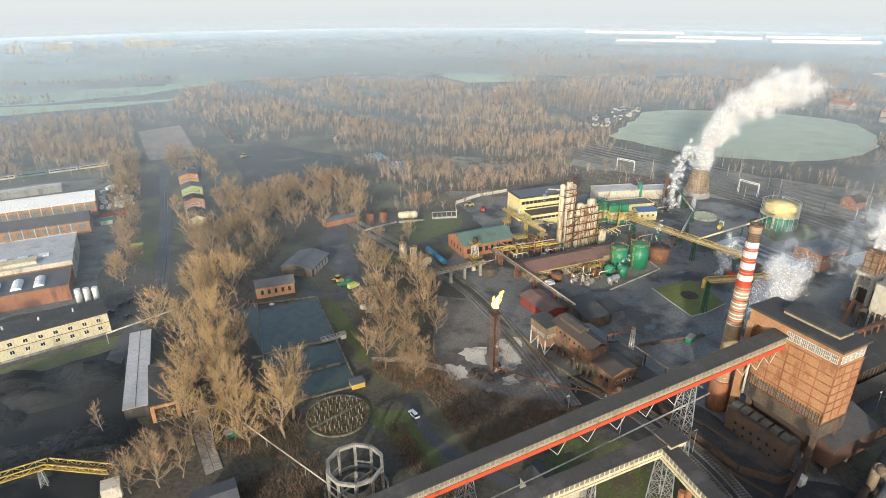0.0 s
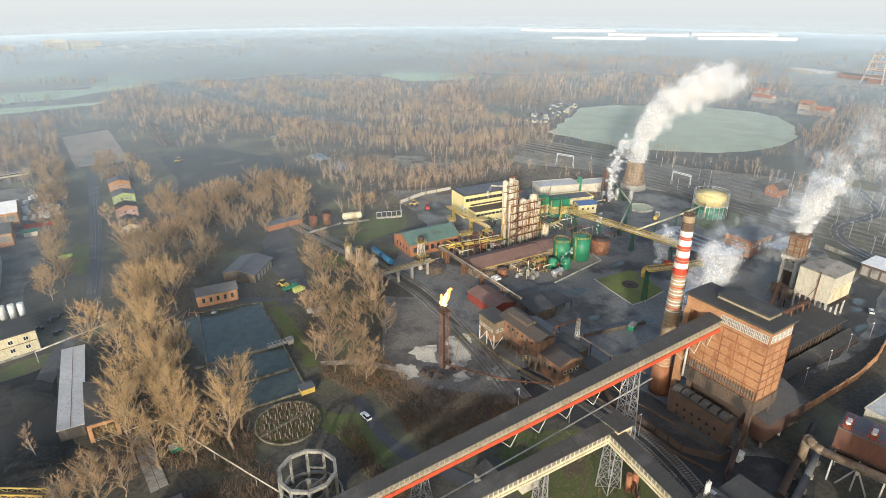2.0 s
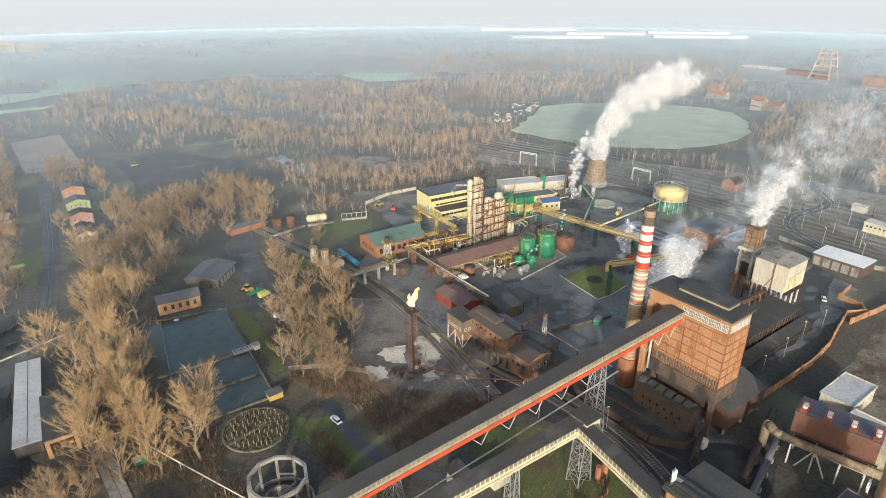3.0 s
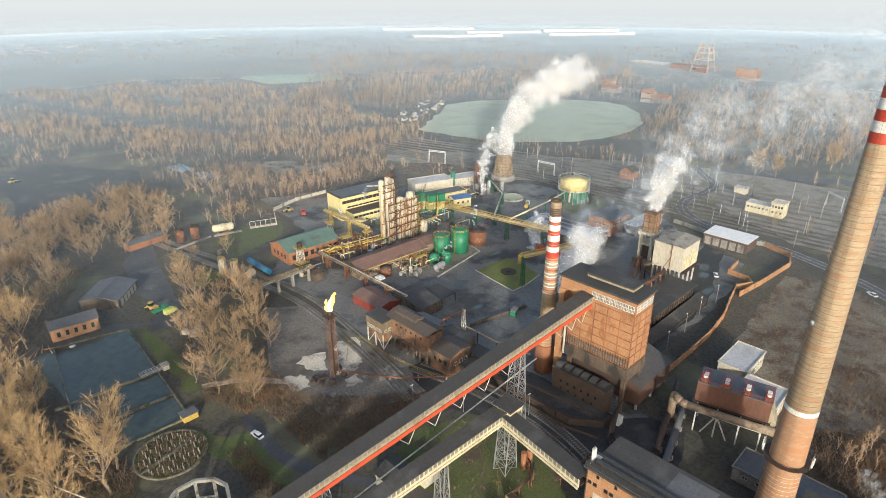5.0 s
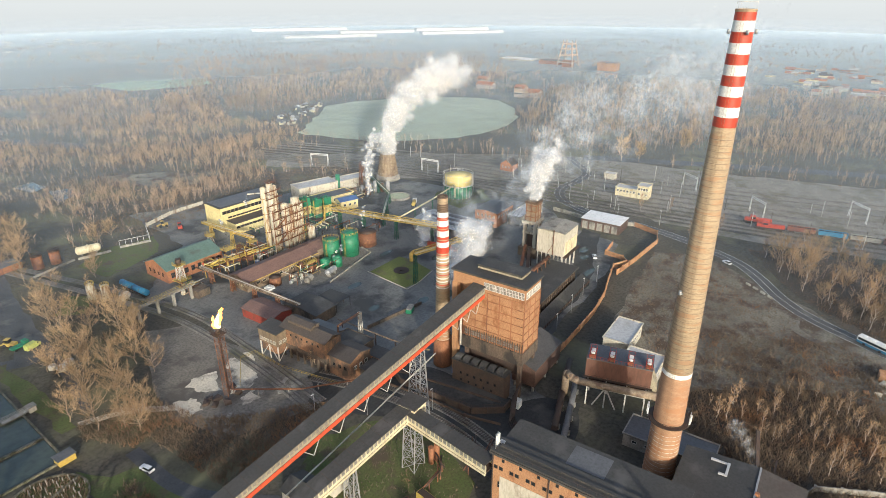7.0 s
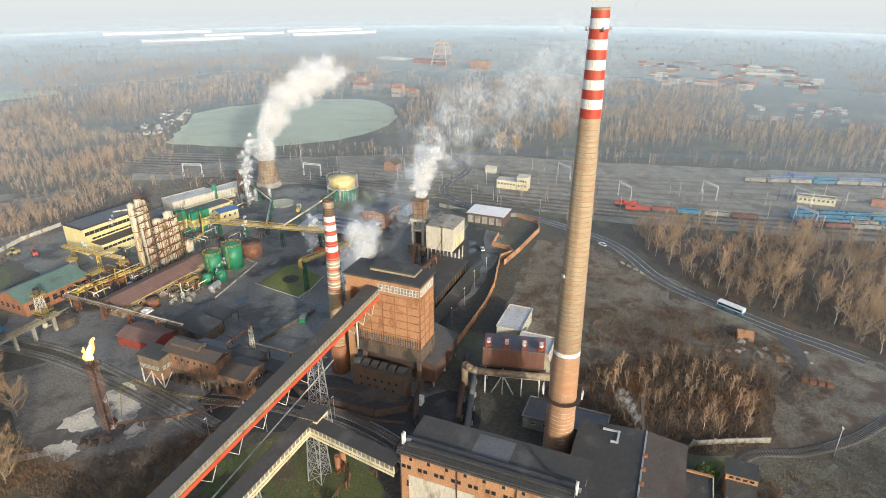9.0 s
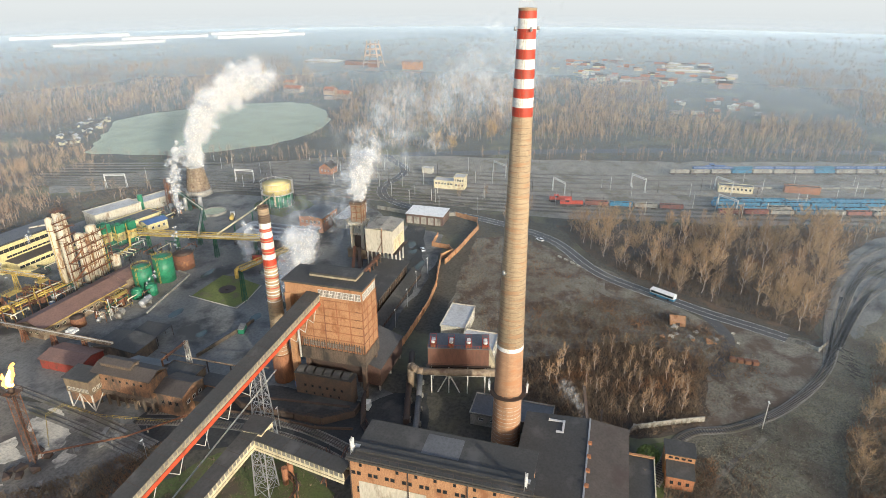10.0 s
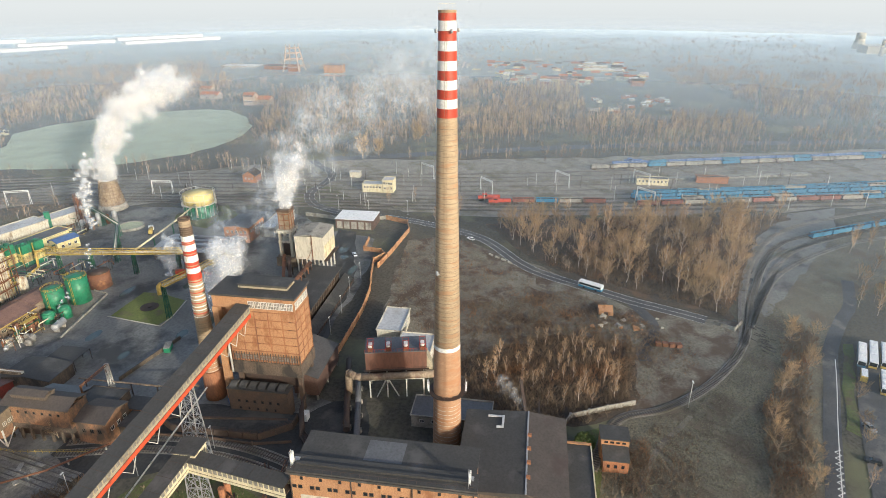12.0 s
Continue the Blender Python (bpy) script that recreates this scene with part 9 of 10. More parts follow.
wa = hall("white_roofed_hall", "long brick hall with a white sheet roof", "building", -125, -33, 382, 405, 7.4, ORANGE, ROOFWHITE, 3.0, "x")
wb2 = hall("grey_roofed_hall", "long brick hall with a grey roof", "building", -125, -35, 349, 367, 6.8, ORANGE, ROOFGREY, 2.6, "x")
for hb, L in ((wa, 92), (wb2, 90)):
    for i in range(int(L / 5.4)):
        part("mullion", Mesh().box(i * 5.4, i * 5.4 + 0.4, -0.25, -0.02, 0, 7.2), OFFWHITE, hb)
    windows(hb, "-y", 0, 0.5, L - 0.5, int(L / 5.4), 4.2, 4.2, 3.4, CONCRETE, MILKGLASS, 4)
wc = hall("skylight_hall", "low hall with grey roof and rows of white rooflights", "building", -125, -39.5, 290, 327, 8.6, OFFWHITE, ROOFPALE, parapet=0.3)
wd = hall("brick_hall", "brick hall with arched white rooflights on a dark roof", "building", -125, -40, 268, 289.5, 6.4, BRICK, ROOFGREY, parapet=0.4)
for i in range(9):
    a = Mesh()
    n = 8
    x0 = 8 + i * 8
    vs = [(x0 + 2 - 2 * math.cos(math.pi * k / n), yy, 6.6 + 1.3 * math.sin(math.pi * k / n)) for yy in (4, 13) for k in range(n + 1)]
    a._add(vs, [(k, k + 1, n + 2 + k, n + 1 + k) for k in range(n)] + [tuple(range(n, -1, -1)), tuple(range(n + 1, 2 * n + 2))])
    part("rooflight", a, ROOFWHITE, wd)
    part("rooflight", Mesh().box(8 + i * 8, 12 + i * 8, 10, 13, 8.8, 9.6), ROOFWHITE, wc)
part("clerestory", Mesh().box(10, 72, 3, 9, 8.8, 10.2), CREAM, wc)
for i in range(3):
    t = thing("white_silo", "short white ribbed silo beside the hall", "silo", -37 + i * 3.2, 263.5 - i * 0.5, 0, 0, "white silos")
    part("shell", Mesh().cyl(0, 0, 0, 6, 1.2, n=14), WHITE, t)
rng3 = random.Random(9)
for i in range(34):
    x, y = rng3.uniform(-31, -12), rng3.uniform(385, 430)
    s = rng3.uniform(0.7, 1.6)
    pl2 = thing("pallet_stack", "white wrapped pallet stack in the yard", "pallet", x, y, 0.05, rng3.uniform(0, 90), "pallets in the yard")
    part("load", Mesh().box(-s, s, -0.8, 0.8, 0.15, 0.6 + s), WHITE if i % 4 else ROOFPALE, pl2)
    part("pallet", Mesh().box(-s, s, -0.85, 0.85, 0, 0.14), BARK, pl2)
w = hall("red_container", "long red-brown steel container in the yard", "container", -31, -17, 372, 375, 2.6, RED, ROOFBROWN, parapet=0)
hall("green_kiosk", "small green-roofed kiosk in the yard", "hut", -31, -25, 358, 363, 2.6, OFFWHITE, GREEN, 0.6, "x")
hall("lime_container", "lime green open steel container", "container", -17, -11, 318, 320.5, 1.6, mat("lime_paint", (0.22, 0.42, 0.08)), GRASS, parapet=0)
for x0, y0, L, W, h, wm, rm, lab in ((14.5, 416, 12, 9, 6, ORANGE, ROOFGREY, "orange brick house with a grey roof"), (14, 389, 12, 10, 5, mat("pale_green_render", (0.36, 0.42, 0.18)), ROOFGREY, "pale green house with a grey roof"),
                                     (13, 361, 11, 8, 6, mat("pink_render", (0.45, 0.25, 0.19)), ROOFTAR, "pinkish house with a dark roof"), (12.5, 334, 9.5, 16, 4, CREAM, ROOFTAR, "cream house with a dark pitched roof")):
    hs = hall("house", lab + " among bare trees", "house", x0, x0 + L, y0, y0 + W, h, wm, rm, 1.8, "y")
    windows(hs, "-y", 0, 1, L - 1, 4, h * 0.6, 1.1, 1.3, WHITE, GLASS, 1)
    windows(hs, "-y", 0, 1, L - 1, 4, h * 0.25, 1.1, 1.1, WHITE, GLASS, 1)


# ---- railway yard things ----
def gantry(x, y, rz, L=13.0, h=9.0):
    t = thing("catenary_gantry", "white steel gantry over the tracks", "gantry", x, y, 0, rz, "track gantries")
    for s in (0, L):
        part("mast", Mesh().beam((s - 0.5, 0, 0), (s - 0.1, 0, h), 0.2).beam((s + 0.5, 0, 0), (s + 0.1, 0, h), 0.2), WHITE, t)
    m = Mesh()
    for k in range(8):
        a, b = L * k / 8, L * (k + 1) / 8
        m.beam((a, 0, h - 0.9), (b, 0, h), 0.12)
    m.beam((0, 0, h), (L, 0, h), 0.35).beam((0, 0, h - 0.9), (L, 0, h - 0.9), 0.3)
    part("beam", m, WHITE, t)
    return t


for x, y, rz in ((358.3, 24.7, 40), (379.9, -23.3, 40), (387, 67, 50), (351, -72, 42), (389, -75, 42), (318, 190, 80), (322, 262, 100), (300, 300, 110), (330, 225, 95)):
    gantry(x, y, rz)
for i in range(84):
    x = 330 + rng3.uniform(0, 75)
    y = rng3.uniform(-200, 300)
    x += (0 - y) * 0.16 if y < 0 else -y * 0.06
    t = thing("trackside_pole", "slim pale pole beside the tracks", "pole", x, y, 0, 0, "trackside poles")
    part("pole", Mesh().cyl(0, 0, 0, rng3.uniform(6, 10), 0.16, 0.11, 6), PALESTEEL if i % 3 else DARKSTEEL, t)
    part("arm", Mesh().beam((0, 0, 5.6), (1.8, 0, 5.9), 0.08), DARKSTEEL, t)


def wagon(x, y, rz, mt, label, L=13.0, h=3.3, load=COAL):
    t = thing("rail_wagon", label, "rail wagon", x, y, 0.4, rz, "wagons in the yard")
    m = Mesh().box(-L / 2, L / 2, -1.4, -1.28, 1.1, h).box(-L / 2, L / 2, 1.28, 1.4, 1.1, h).box(-L / 2, -L / 2 + 0.12, -1.28, 1.28, 1.1, h).box(L / 2 - 0.12, L / 2, -1.28, 1.28, 1.1, h)
    part("body", m, mt, t)
    part("load", Mesh().prism([(-L / 2 + 0.12, -1.28), (L / 2 - 0.12, -1.28), (L / 2 - 0.12, 1.28), (-L / 2 + 0.12, 1.28)], 1.1, h - 0.5), load, t)
    part("ribs", Mesh().box(-L * 0.3, -L * 0.3 + 0.15, -1.48, 1.48, 1.1, h - 0.05).box(L * 0.3, L * 0.3 + 0.15, -1.48, 1.48, 1.1, h - 0.05).box(-0.07, 0.07, -1.48, 1.48, 1.1, h - 0.05), mt, t)
    part("frame", Mesh().box(-L / 2 - 0.4, L / 2 + 0.4, -0.9, 0.9, 0.7, 1.1), DARKSTEEL, t)
    for s in (-1, 1):
        part("bogie", Mesh().box(s * L * 0.33 - 1.3, s * L * 0.33 + 1.3, -1.0, 1.0, 0, 0.7), DARKSTEEL, t)
    return t


WAGONRED = mat("faded_red_wagon_paint", (0.26, 0.085, 0.06), (0.19, 0.075, 0.055), 0.3, 2.0, 0.7, stain=(0.12, 0.07, 0.05), amount=0.4, stain_scale=0.4)
WB = wagon(0, 0, 0, BLUE, "blue open coal wagon in the yard")
WR = wagon(0, 0, 0, WAGONRED, "faded red open wagon in the yard")
WG = wagon(0, 0, 0, CONCRETE, "grey open wagon in the yard")
WC = wagon(0, 0, 0, ROOFBLUE, "light blue covered wagon in the yard", load=ROOFPALE)
WD = wagon(0, 0, 0, SOOT, "dark sooty open wagon in the yard")
first = set()


def train(x0, y0, x1, y1, kinds, gap=14.2):
    L = math.hypot(x1 - x0, y1 - y0)
    rz = math.degrees(math.atan2(y1 - y0, x1 - x0))
    for i in range(int(L / gap)):
        src = kinds[i % len(kinds)]
        f = (i + 0.5) * gap / L
        m = pose(x0 + (x1 - x0) * f, y0 + (y1 - y0) * f, 0.4, 0, 0, rz)
        if src not in first:
            first.add(src)
            src.matrix_basis = m
        else:
            copy_thing(src, m)


train(349, -62, 392, -240, [WR, WR, WG, WB, WG, WR, WG])
train(355.5, -62, 400, -250, [WB, WB, WG, WB])
train(362, -60, 409, -250, [WB])
train(369, -62, 418, -260, [WB, WB, WB, WG])
train(376, -100, 424, -260, [WB])
train(425, -40, 492, -280, [WG, WG, WG, WB])
train(436, -56, 500, -280, [WC, WC, WB, WC])
train(310, -143, 350, -216, [WB])
train(344, 12, 352, -50, [WR, WB, WG, WR])


def loco(x, y, rz, mt, label):
    t = thing("locomotive", label, "locomotive", x, y, 0.4, rz)
    part("frame", Mesh().box(-7, 7, -1.4, 1.4, 0.8, 1.5), DARKSTEEL, t)
    part("hood", Mesh().box(-6.6, 1.2, -1.0, 1.0, 1.5, 3.4), mt, t)
    part("hood", Mesh().box(4.0, 6.6, -1.0, 1.0, 1.5, 3.2), mt, t)
    part("cab", Mesh().box(1.2, 4.0, -1.4, 1.4, 1.5, 4.4), mt, t)
    part("window", Mesh().box(1.4, 3.8, -1.44, 1.44, 3.0, 3.9), GLASS, t)
    for s in (-4.2, 4.2):
        part("bogie", Mesh().box(s - 1.6, s + 1.6, -1.1, 1.1, 0, 0.8), DARKSTEEL, t)


loco(340.8, 19, 100, RED, "bright red shunting locomotive")
loco(347.0, 26, 100, RED, "dark red shunting locomotive")
loco(445, -72, 106, ROOFBLUE, "light blue electric locomotive")
sg = hall("signal_box", "cream signal box with a raised end", "building", 353, 360.5, 94.5, 107.5, 5.0, CREAM, ROOFPALE)
windows(sg, "-x", 0, 0.5, 12.5, 6, 3.4, 1.2, 1.4)
sg2 = hall("signal_box_tower", "raised end of the cream signal box", "building", 353.2, 361, 87.5, 94.2, 8.0, CREAM, ROOFPALE)
windows(sg2, "-x", 0, 0.3, 6.4, 4, 6.2, 1.2, 1.6)
windows(sg2, "-x", 0, 0.3, 6.4, 3, 3.0, 1.2, 1.4)
hall("kiosk", "white crossing keeper's hut", "hut", 382, 387, 118, 125, 3.6, OFFWHITE, ROOFPALE)
pbld = hall("platform_building", "long low pale platform building", "building", 394, 399, -88, -68, 4.2, CREAM, ROOFGREY)
windows(pbld, "-x", 0, 0.5, 19.5, 8, 2.6, 1.2, 1.6)
hall("platform_building", "long brick shed between the tracks", "building", 404, 408, -128, -108, 4.0, BRICK, ROOFBROWN)
structure("platform", Mesh().beam((404, -70, 0.5), (436, -190, 0.5), 5, 1.0), CONCRETE, "long pale platform between tracks", "platform")
for i in range(12):
    t = thing("road_lamp", "tall street lamp beside the road", "lamp post", *[(312, 92), (318, 112), (330, 128), (345, 142), (362, 150), (380, 152), (402, 158), (316, 70), (300, 40), (350, 128), (372, 132), (392, 146)][i], 0, 0, "street lamps")
    part("pole", Mesh().cyl(0, 0, 0, 9, 0.13, 0.08, 8), PALESTEEL, t)
    part("arm", Mesh().beam((0, 0, 9), (-1.6, 0, 9.3), 0.1), PALESTEEL, t)
    part("lamp", Mesh().box(-2.2, -1.5, -0.15, 0.15, 9.2, 9.4), WHITE, t)
t = thing("road_lamp", "tall lamp beside the curved track", "lamp post", 160.0, -52.0)
part("pole", Mesh().cyl(0, 0, 0, 9.5, 0.15, 0.09, 8), PALESTEEL, t)
part("lamp", Mesh().box(-0.6, 0.6, -0.2, 0.2, 9.5, 9.75), WHITE, t)
bus("white city bus with a blue skirt on the road", 237.0, -27.6, 61, BLUE, 10.5)
bus("white and blue bus parked in the depot", 197, -117.7, 156, BLUE, 14)
bus("white and yellow bus parked in the depot", 197.7, -121.6, 156, YELPAINT, 16)
bus("white and yellow bus parked in the depot", 197.5, -125.4, 156, YELPAINT, 15)
bus("white and yellow bus parked in the depot", 197.5, -129.2, 156, YELPAINT, 15)
bus("white and yellow bus parked in the depot", 180.5, -117.4, 156, YELPAINT, 12)
t = thing("minibus", "yellow and white minibus in the depot", "minibus", 184.3, -112.8, 0.14, 156)
part("body", Mesh().box(-2.8, 2.8, -1, 1, 0.4, 2.2), YELPAINT, t)
part("roof", Mesh().box(-2.6, 2.2, -0.9, 0.9, 2.2, 2.5), CARWHITE, t)
for wx in (-1.8, 1.8):
    for wy in (-0.95, 0.95):
        part("wheel", Mesh().tube([(wx, wy - 0.12, 0.35), (wx, wy + 0.12, 0.35)], 0.35, 10), RUBBER, t)
car("silver car parked at the depot", 157.6, -102.6, -165, STEEL)
car("dark car at the depot edge", 143, -97, 70, CARDARK)
car("white car on the road", 284, 30, 58, CARWHITE)
car("white van in the plant yard", 256, 84, 30, CARWHITE)
# zigzag road marking
m = Mesh()
for i in range(8):
    a = (147 - i * 2.4, -90.6 + i * 0.85)
    b = (145.8 - i * 2.4, -88.4 + i * 0.85)
    m.beam((*a, 0.16), (*b, 0.16), 0.22, 0.02).beam((*b, 0.16), (144.6 - i * 2.4, -89.75 + i * 0.85, 0.16), 0.22, 0.02)
structure("zigzag_marking", m, WHITE, "white zigzag road marking", "marking")
for i in range(4):
    t = thing("concrete_barrier", "pale concrete barrier block at the verge", "barrier", 266 - i * 2.6, 18 - i * 3.2, 0, 52, "barriers on the verge")
    part("block", Mesh().box(-1.2, 1.2, -0.3, 0.3, 0, 0.8), OFFWHITE, t)
ru = thing("brick_ruin", "crumbling orange brick ruin", "ruin", 216.5, -31.8)
part("wall", Mesh().prism([(-2, -3), (1.5, -3), (2, 2.8), (-2, 2.6)], 0, [1.2, 3.0, 2.6, 2.4]), ORANGE, ru)
# no hole is cut; a dark block gives the shade inside the doorway
part("opening", Mesh().box(-2.3, -1.7, -0.9, 0.6, 0, 1.5), DARKSTEEL, ru)
for i in range(12):
    t = thing("rubble", "broken concrete and brick rubble", "rubble", 209 + rng3.uniform(-5, 6), -47 + rng3.uniform(-6, 22), 0, i * 33, "rubble heaps")
    s = rng3.uniform(0.5, 1.4)
    part("piece", Mesh().prism([(-s, -s * 0.5), (s * 0.8, -s), (s, s * 0.7), (-s * 0.6, s)], 0, [s * 0.8, s * 0.3, s * 0.6, s * 0.4]), (ORANGE, CONCRETE, OFFWHITE)[i % 3], t)
for i in range(4):
    t = thing("rusty_box", "rusty orange steel box in the meadow", "box", 195.2, -48.8 - i * 2.4, 0, 4 * i, "rusty boxes")
    part("box", Mesh().box(-0.9, 0.9, -1.0, 1.0, 0, 1.4), RUST, t)
for i in range(26):
    t = thing("spare_sleeper", "old loose sleeper beside the track", "sleeper", 196 + rng3.uniform(0, 18), -86 - rng3.uniform(0, 4) + rng3.uniform(-2, 2), 0.1, rng3.uniform(20, 60), "old sleepers")
    part("beam", Mesh().box(-1.25, 1.25, -0.13, 0.13, 0, 0.18), SLEEPER, t)
t = thing("coal_elevator", "black inclined steel elevator behind the hall", "conveyor", 146, -2)
part("boom", Mesh().beam((0, 0, 3), (8, 2, 9), 0.9, 0.9), DARKSTEEL, t)
part("cross_beam", Mesh().beam((-4, -4, 4), (5, -4, 4), 0.4), DARKSTEEL, t)
for x, y, z in ((-3, -4, 4), (3, -4, 4), (8, 2, 9)):
    part("post", Mesh().beam((x, y, 0), (x, y, z), 0.3), DARKSTEEL, t)
# garden bush by the pump house
bt = thing("evergreen_bush", "dense olive green bush by the track", "bush", 137, -19)
d = rng.normal(size=(1500, 3))
d /= np.linalg.norm(d, axis=1, keepdims=True)
c = d * rng.uniform(0.5, 1.0, (1500, 1)) ** 0.5 * np.array([3.0, 3.0, 2.4]) + np.array([0, 0, 2.4])
lv = triangles("leaves", slivers(c, c + rng.normal(size=(1500, 3)) * 0.35, np.full(1500, 0.35), rng), LEAF, "", "", kind="")
lv.parent = bt
part("stem", Mesh().cyl(0, 0, 0, 2.5, 0.2, n=6), BARK, bt)

# ---- the far things ----
hf = thing("mine_headframe", "tall pale concrete mine headframe with splayed legs", "headframe", 888, 366)
for dx, dy in ((-9, -9), (9, -9), (9, 9), (-9, 9)):
    part("leg", Mesh().beam((dx * 1.5, dy * 1.5, 0), (dx * 0.8, dy * 0.8, 38), 1.7), TIMBERPINK, hf)
for z in (12, 22, 31, 38):
    f = 1.5 - 0.7 * z / 38
    part("cross_beam", Mesh().beam((-9 * f, -9 * f, z), (9 * f, -9 * f, z), 1.1).beam((-9 * f, -9 * f, z), (-9 * f, 9 * f, z), 1.1).beam((9 * f, -9 * f, z), (9 * f, 9 * f, z), 1.1).beam((-9 * f, 9 * f, z), (9 * f, 9 * f, z), 1.1), TIMBERPINK, hf)
for dx, dy in ((-7, -7), (7, -7), (7, 7), (-7, 7)):
    part("top_post", Mesh().beam((dx, dy, 38), (dx, dy, 44), 1.1), TIMBERPINK, hf)
part("shaft_house", Mesh().box(-7, 7, -7, 7, 0, 14), BRICK, hf)
hall("mine_hall", "orange brick mine hall", "building", 872, 888, 286, 314, 16, ORANGE, ROOFGREY)
hall("mine_hall", "low mine hall with a pale flat roof", "building", 920, 950, 445, 505, 6, OFFWHITE, ROOFWHITE, rz=-5)
hall("mine_hall", "brick hall beside the headframe", "building", 900, 920, 385, 420, 10, BRICK, ROOFBROWN)
for x0, y0, L, W, h in ((664, 372, 12, 22, 7), (640, 297, 12, 30, 8), (632, 312, 12, 12, 15), (700, 400, 10, 14, 8)):
    v = hall("villa", "large pinkish house with a red tile roof by the lake", "house", x0, x0 + L, y0, y0 + W, h * 0.7, TIMBERPINK, ROOFTILE, 3, "y")
    windows(v, "-x", 0, 1, W - 1, 7, h * 0.7, 1.5, 1.8)
    windows(v, "-x", 0, 1, W - 1, 7, h * 0.3, 1.5, 1.8)
for i in range(120):
    x, y = 830 + rng3.uniform(0, 230), rng3.uniform(-160, 90)
    s = rng3.uniform(0.4, 1.1)
    hall("town_house", rng3.choice(("far town house with a pale roof", "far town building with a red roof", "far low works hall in town")), "house", x, x + 11 * s, y, y + 15 * s, 3.5 + rng3.uniform(0, 4), rng3.choice((OFFWHITE, CREAM, BRICK, CONCRETE)), rng3.choice((ROOFPALE, ROOFTILE, ROOFTILE, ROOFGREY, ROOFBROWN)), 2 if i % 2 else 0.0, "y")
for x0, y0, L, W in ((945, -125, 16, 60), (990, -105, 14, 45), (1030, -100, 16, 30)):
    hall("white_works_hall", "long white-roofed works hall in the far town", "building", x0, x0 + L, y0, y0 + W, 7, OFFWHITE, ROOFWHITE)
for i in range(110):
    x, y = rng3.uniform(366, 482), rng3.uniform(421, 486)
    if (y - 421) < (x - 372) * 0.46 or (y - 452) > (x - 372) * 0.4:
        continue
    hall("allotment_hut", "small garden hut in the allotments by the lake", "hut", x, x + 3, y, y + 3.4, 2.2, rng3.choice((OFFWHITE, CREAM, SOOTWALL, ROOFGREY)), rng3.choice((ROOFGREY, ROOFPALE, ROOFBROWN)), 1.0, "x")
for i in range(30):
    x, y = 640 + rng3.uniform(0, 110), -50 - rng3.uniform(0, 100)
    hall("scrapyard_shed", "far shed on a cluttered yard", "shed", x, x + 4.5, y, y + 6, 2.4, rng3.choice((OFFWHITE, CONCRETE, BRICK)), rng3.choice((ROOFPALE, ROOFGREY, ROOFWHITE)))
for x0, y0, L, W, rz in ((1111, 1352, 250, 40, -42), (994, 1099, 215, 34, -36), (1180, 1100, 190, 40, -40), (1275, 914, 215, 34, -40), (1370, 1000, 200, 40, -42)):
    hall("warehouse", "huge white-roofed warehouse on the far plain", "building", x0, x0 + L, y0, y0 + W, 11, ROOFWHITE, ROOFWHITE, parapet=0, rz=rz)
for i in range(90):
    x, y = rng3.uniform(100, 720), rng3.uniform(1290, 1560)
    hall("town_house", "far pale town house", "house", x, x + 8, y, y + 9, 5.5, WHITE, ROOFPALE)
for i in range(16):
    x, y = -330 + rng3.uniform(0, 420), 1420 + rng3.uniform(0, 90)
    hall("apartment_block", "far pale apartment block", "building", x, x + rng3.choice((14, 20, 28)), y, y + 12, 13 + rng3.uniform(0, 8), OFFWHITE, ROOFPALE)
for i in range(14):
    train(62 + (i % 2) * 6, 622 - (i // 2) * 15, 64 + (i % 2) * 6, 607 - (i // 2) * 15, [WD])


# carriages and a long pale shed behind the white-roofed hall
for i in range(6):
    t = thing("rail_carriage", "old pale rail carriage standing beside the wood", "rail carriage", -112 + i * 18.6, 478.4 + i * 2.2, 0.3, 6.7, "carriages by the wood")
    part("body", Mesh().box(-8.8, 8.8, -1.4, 1.4, 1.0, 3.3), (OFFWHITE, CREAM, ROOFGREEN)[i % 3], t)
    part("roof", Mesh().prism([(-8.9, -1.3), (8.9, -1.3), (8.9, 1.3), (-8.9, 1.3)], 3.3, 3.75), ROOFGREY, t)
    for s in (-1, 1):
        part("window_band", Mesh().box(-8.2, 8.2, s * 1.41 - 0.02, s * 1.41 + 0.02, 2.1, 2.9), GLASS, t)
        part("bogie", Mesh().box(s * 6 - 1.4, s * 6 + 1.4, -1.1, 1.1, 0, 1.0), DARKSTEEL, t)
hall("long_store", "long low store with a pale roof behind the hall", "building", -126, -54, 433, 440, 4.0, CONCRETE, ROOFPALE, rz=3)
hs = hall("house", "old brick house with an orange tile roof by the railway", "house", 361, 370, 184, 193, 4.6, BRICK, ROOFBROWN, 3.2, "x")
windows(hs, "-x", 0, 1, 8, 3, 2.8, 1.0, 1.3)
# far power station; haze is put into its off-white colour
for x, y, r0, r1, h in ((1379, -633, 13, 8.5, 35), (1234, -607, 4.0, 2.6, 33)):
    t = thing("far_cooling_tower", "tall tower of a far power station, colour paled for haze", "tower", x, y)
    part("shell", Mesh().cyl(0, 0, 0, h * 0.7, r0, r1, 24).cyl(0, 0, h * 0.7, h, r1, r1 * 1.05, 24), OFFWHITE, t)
hall("far_power_house", "far power house, colour paled for haze", "building", 1270, 1310, -640, -600, 18, OFFWHITE, ROOFPALE)


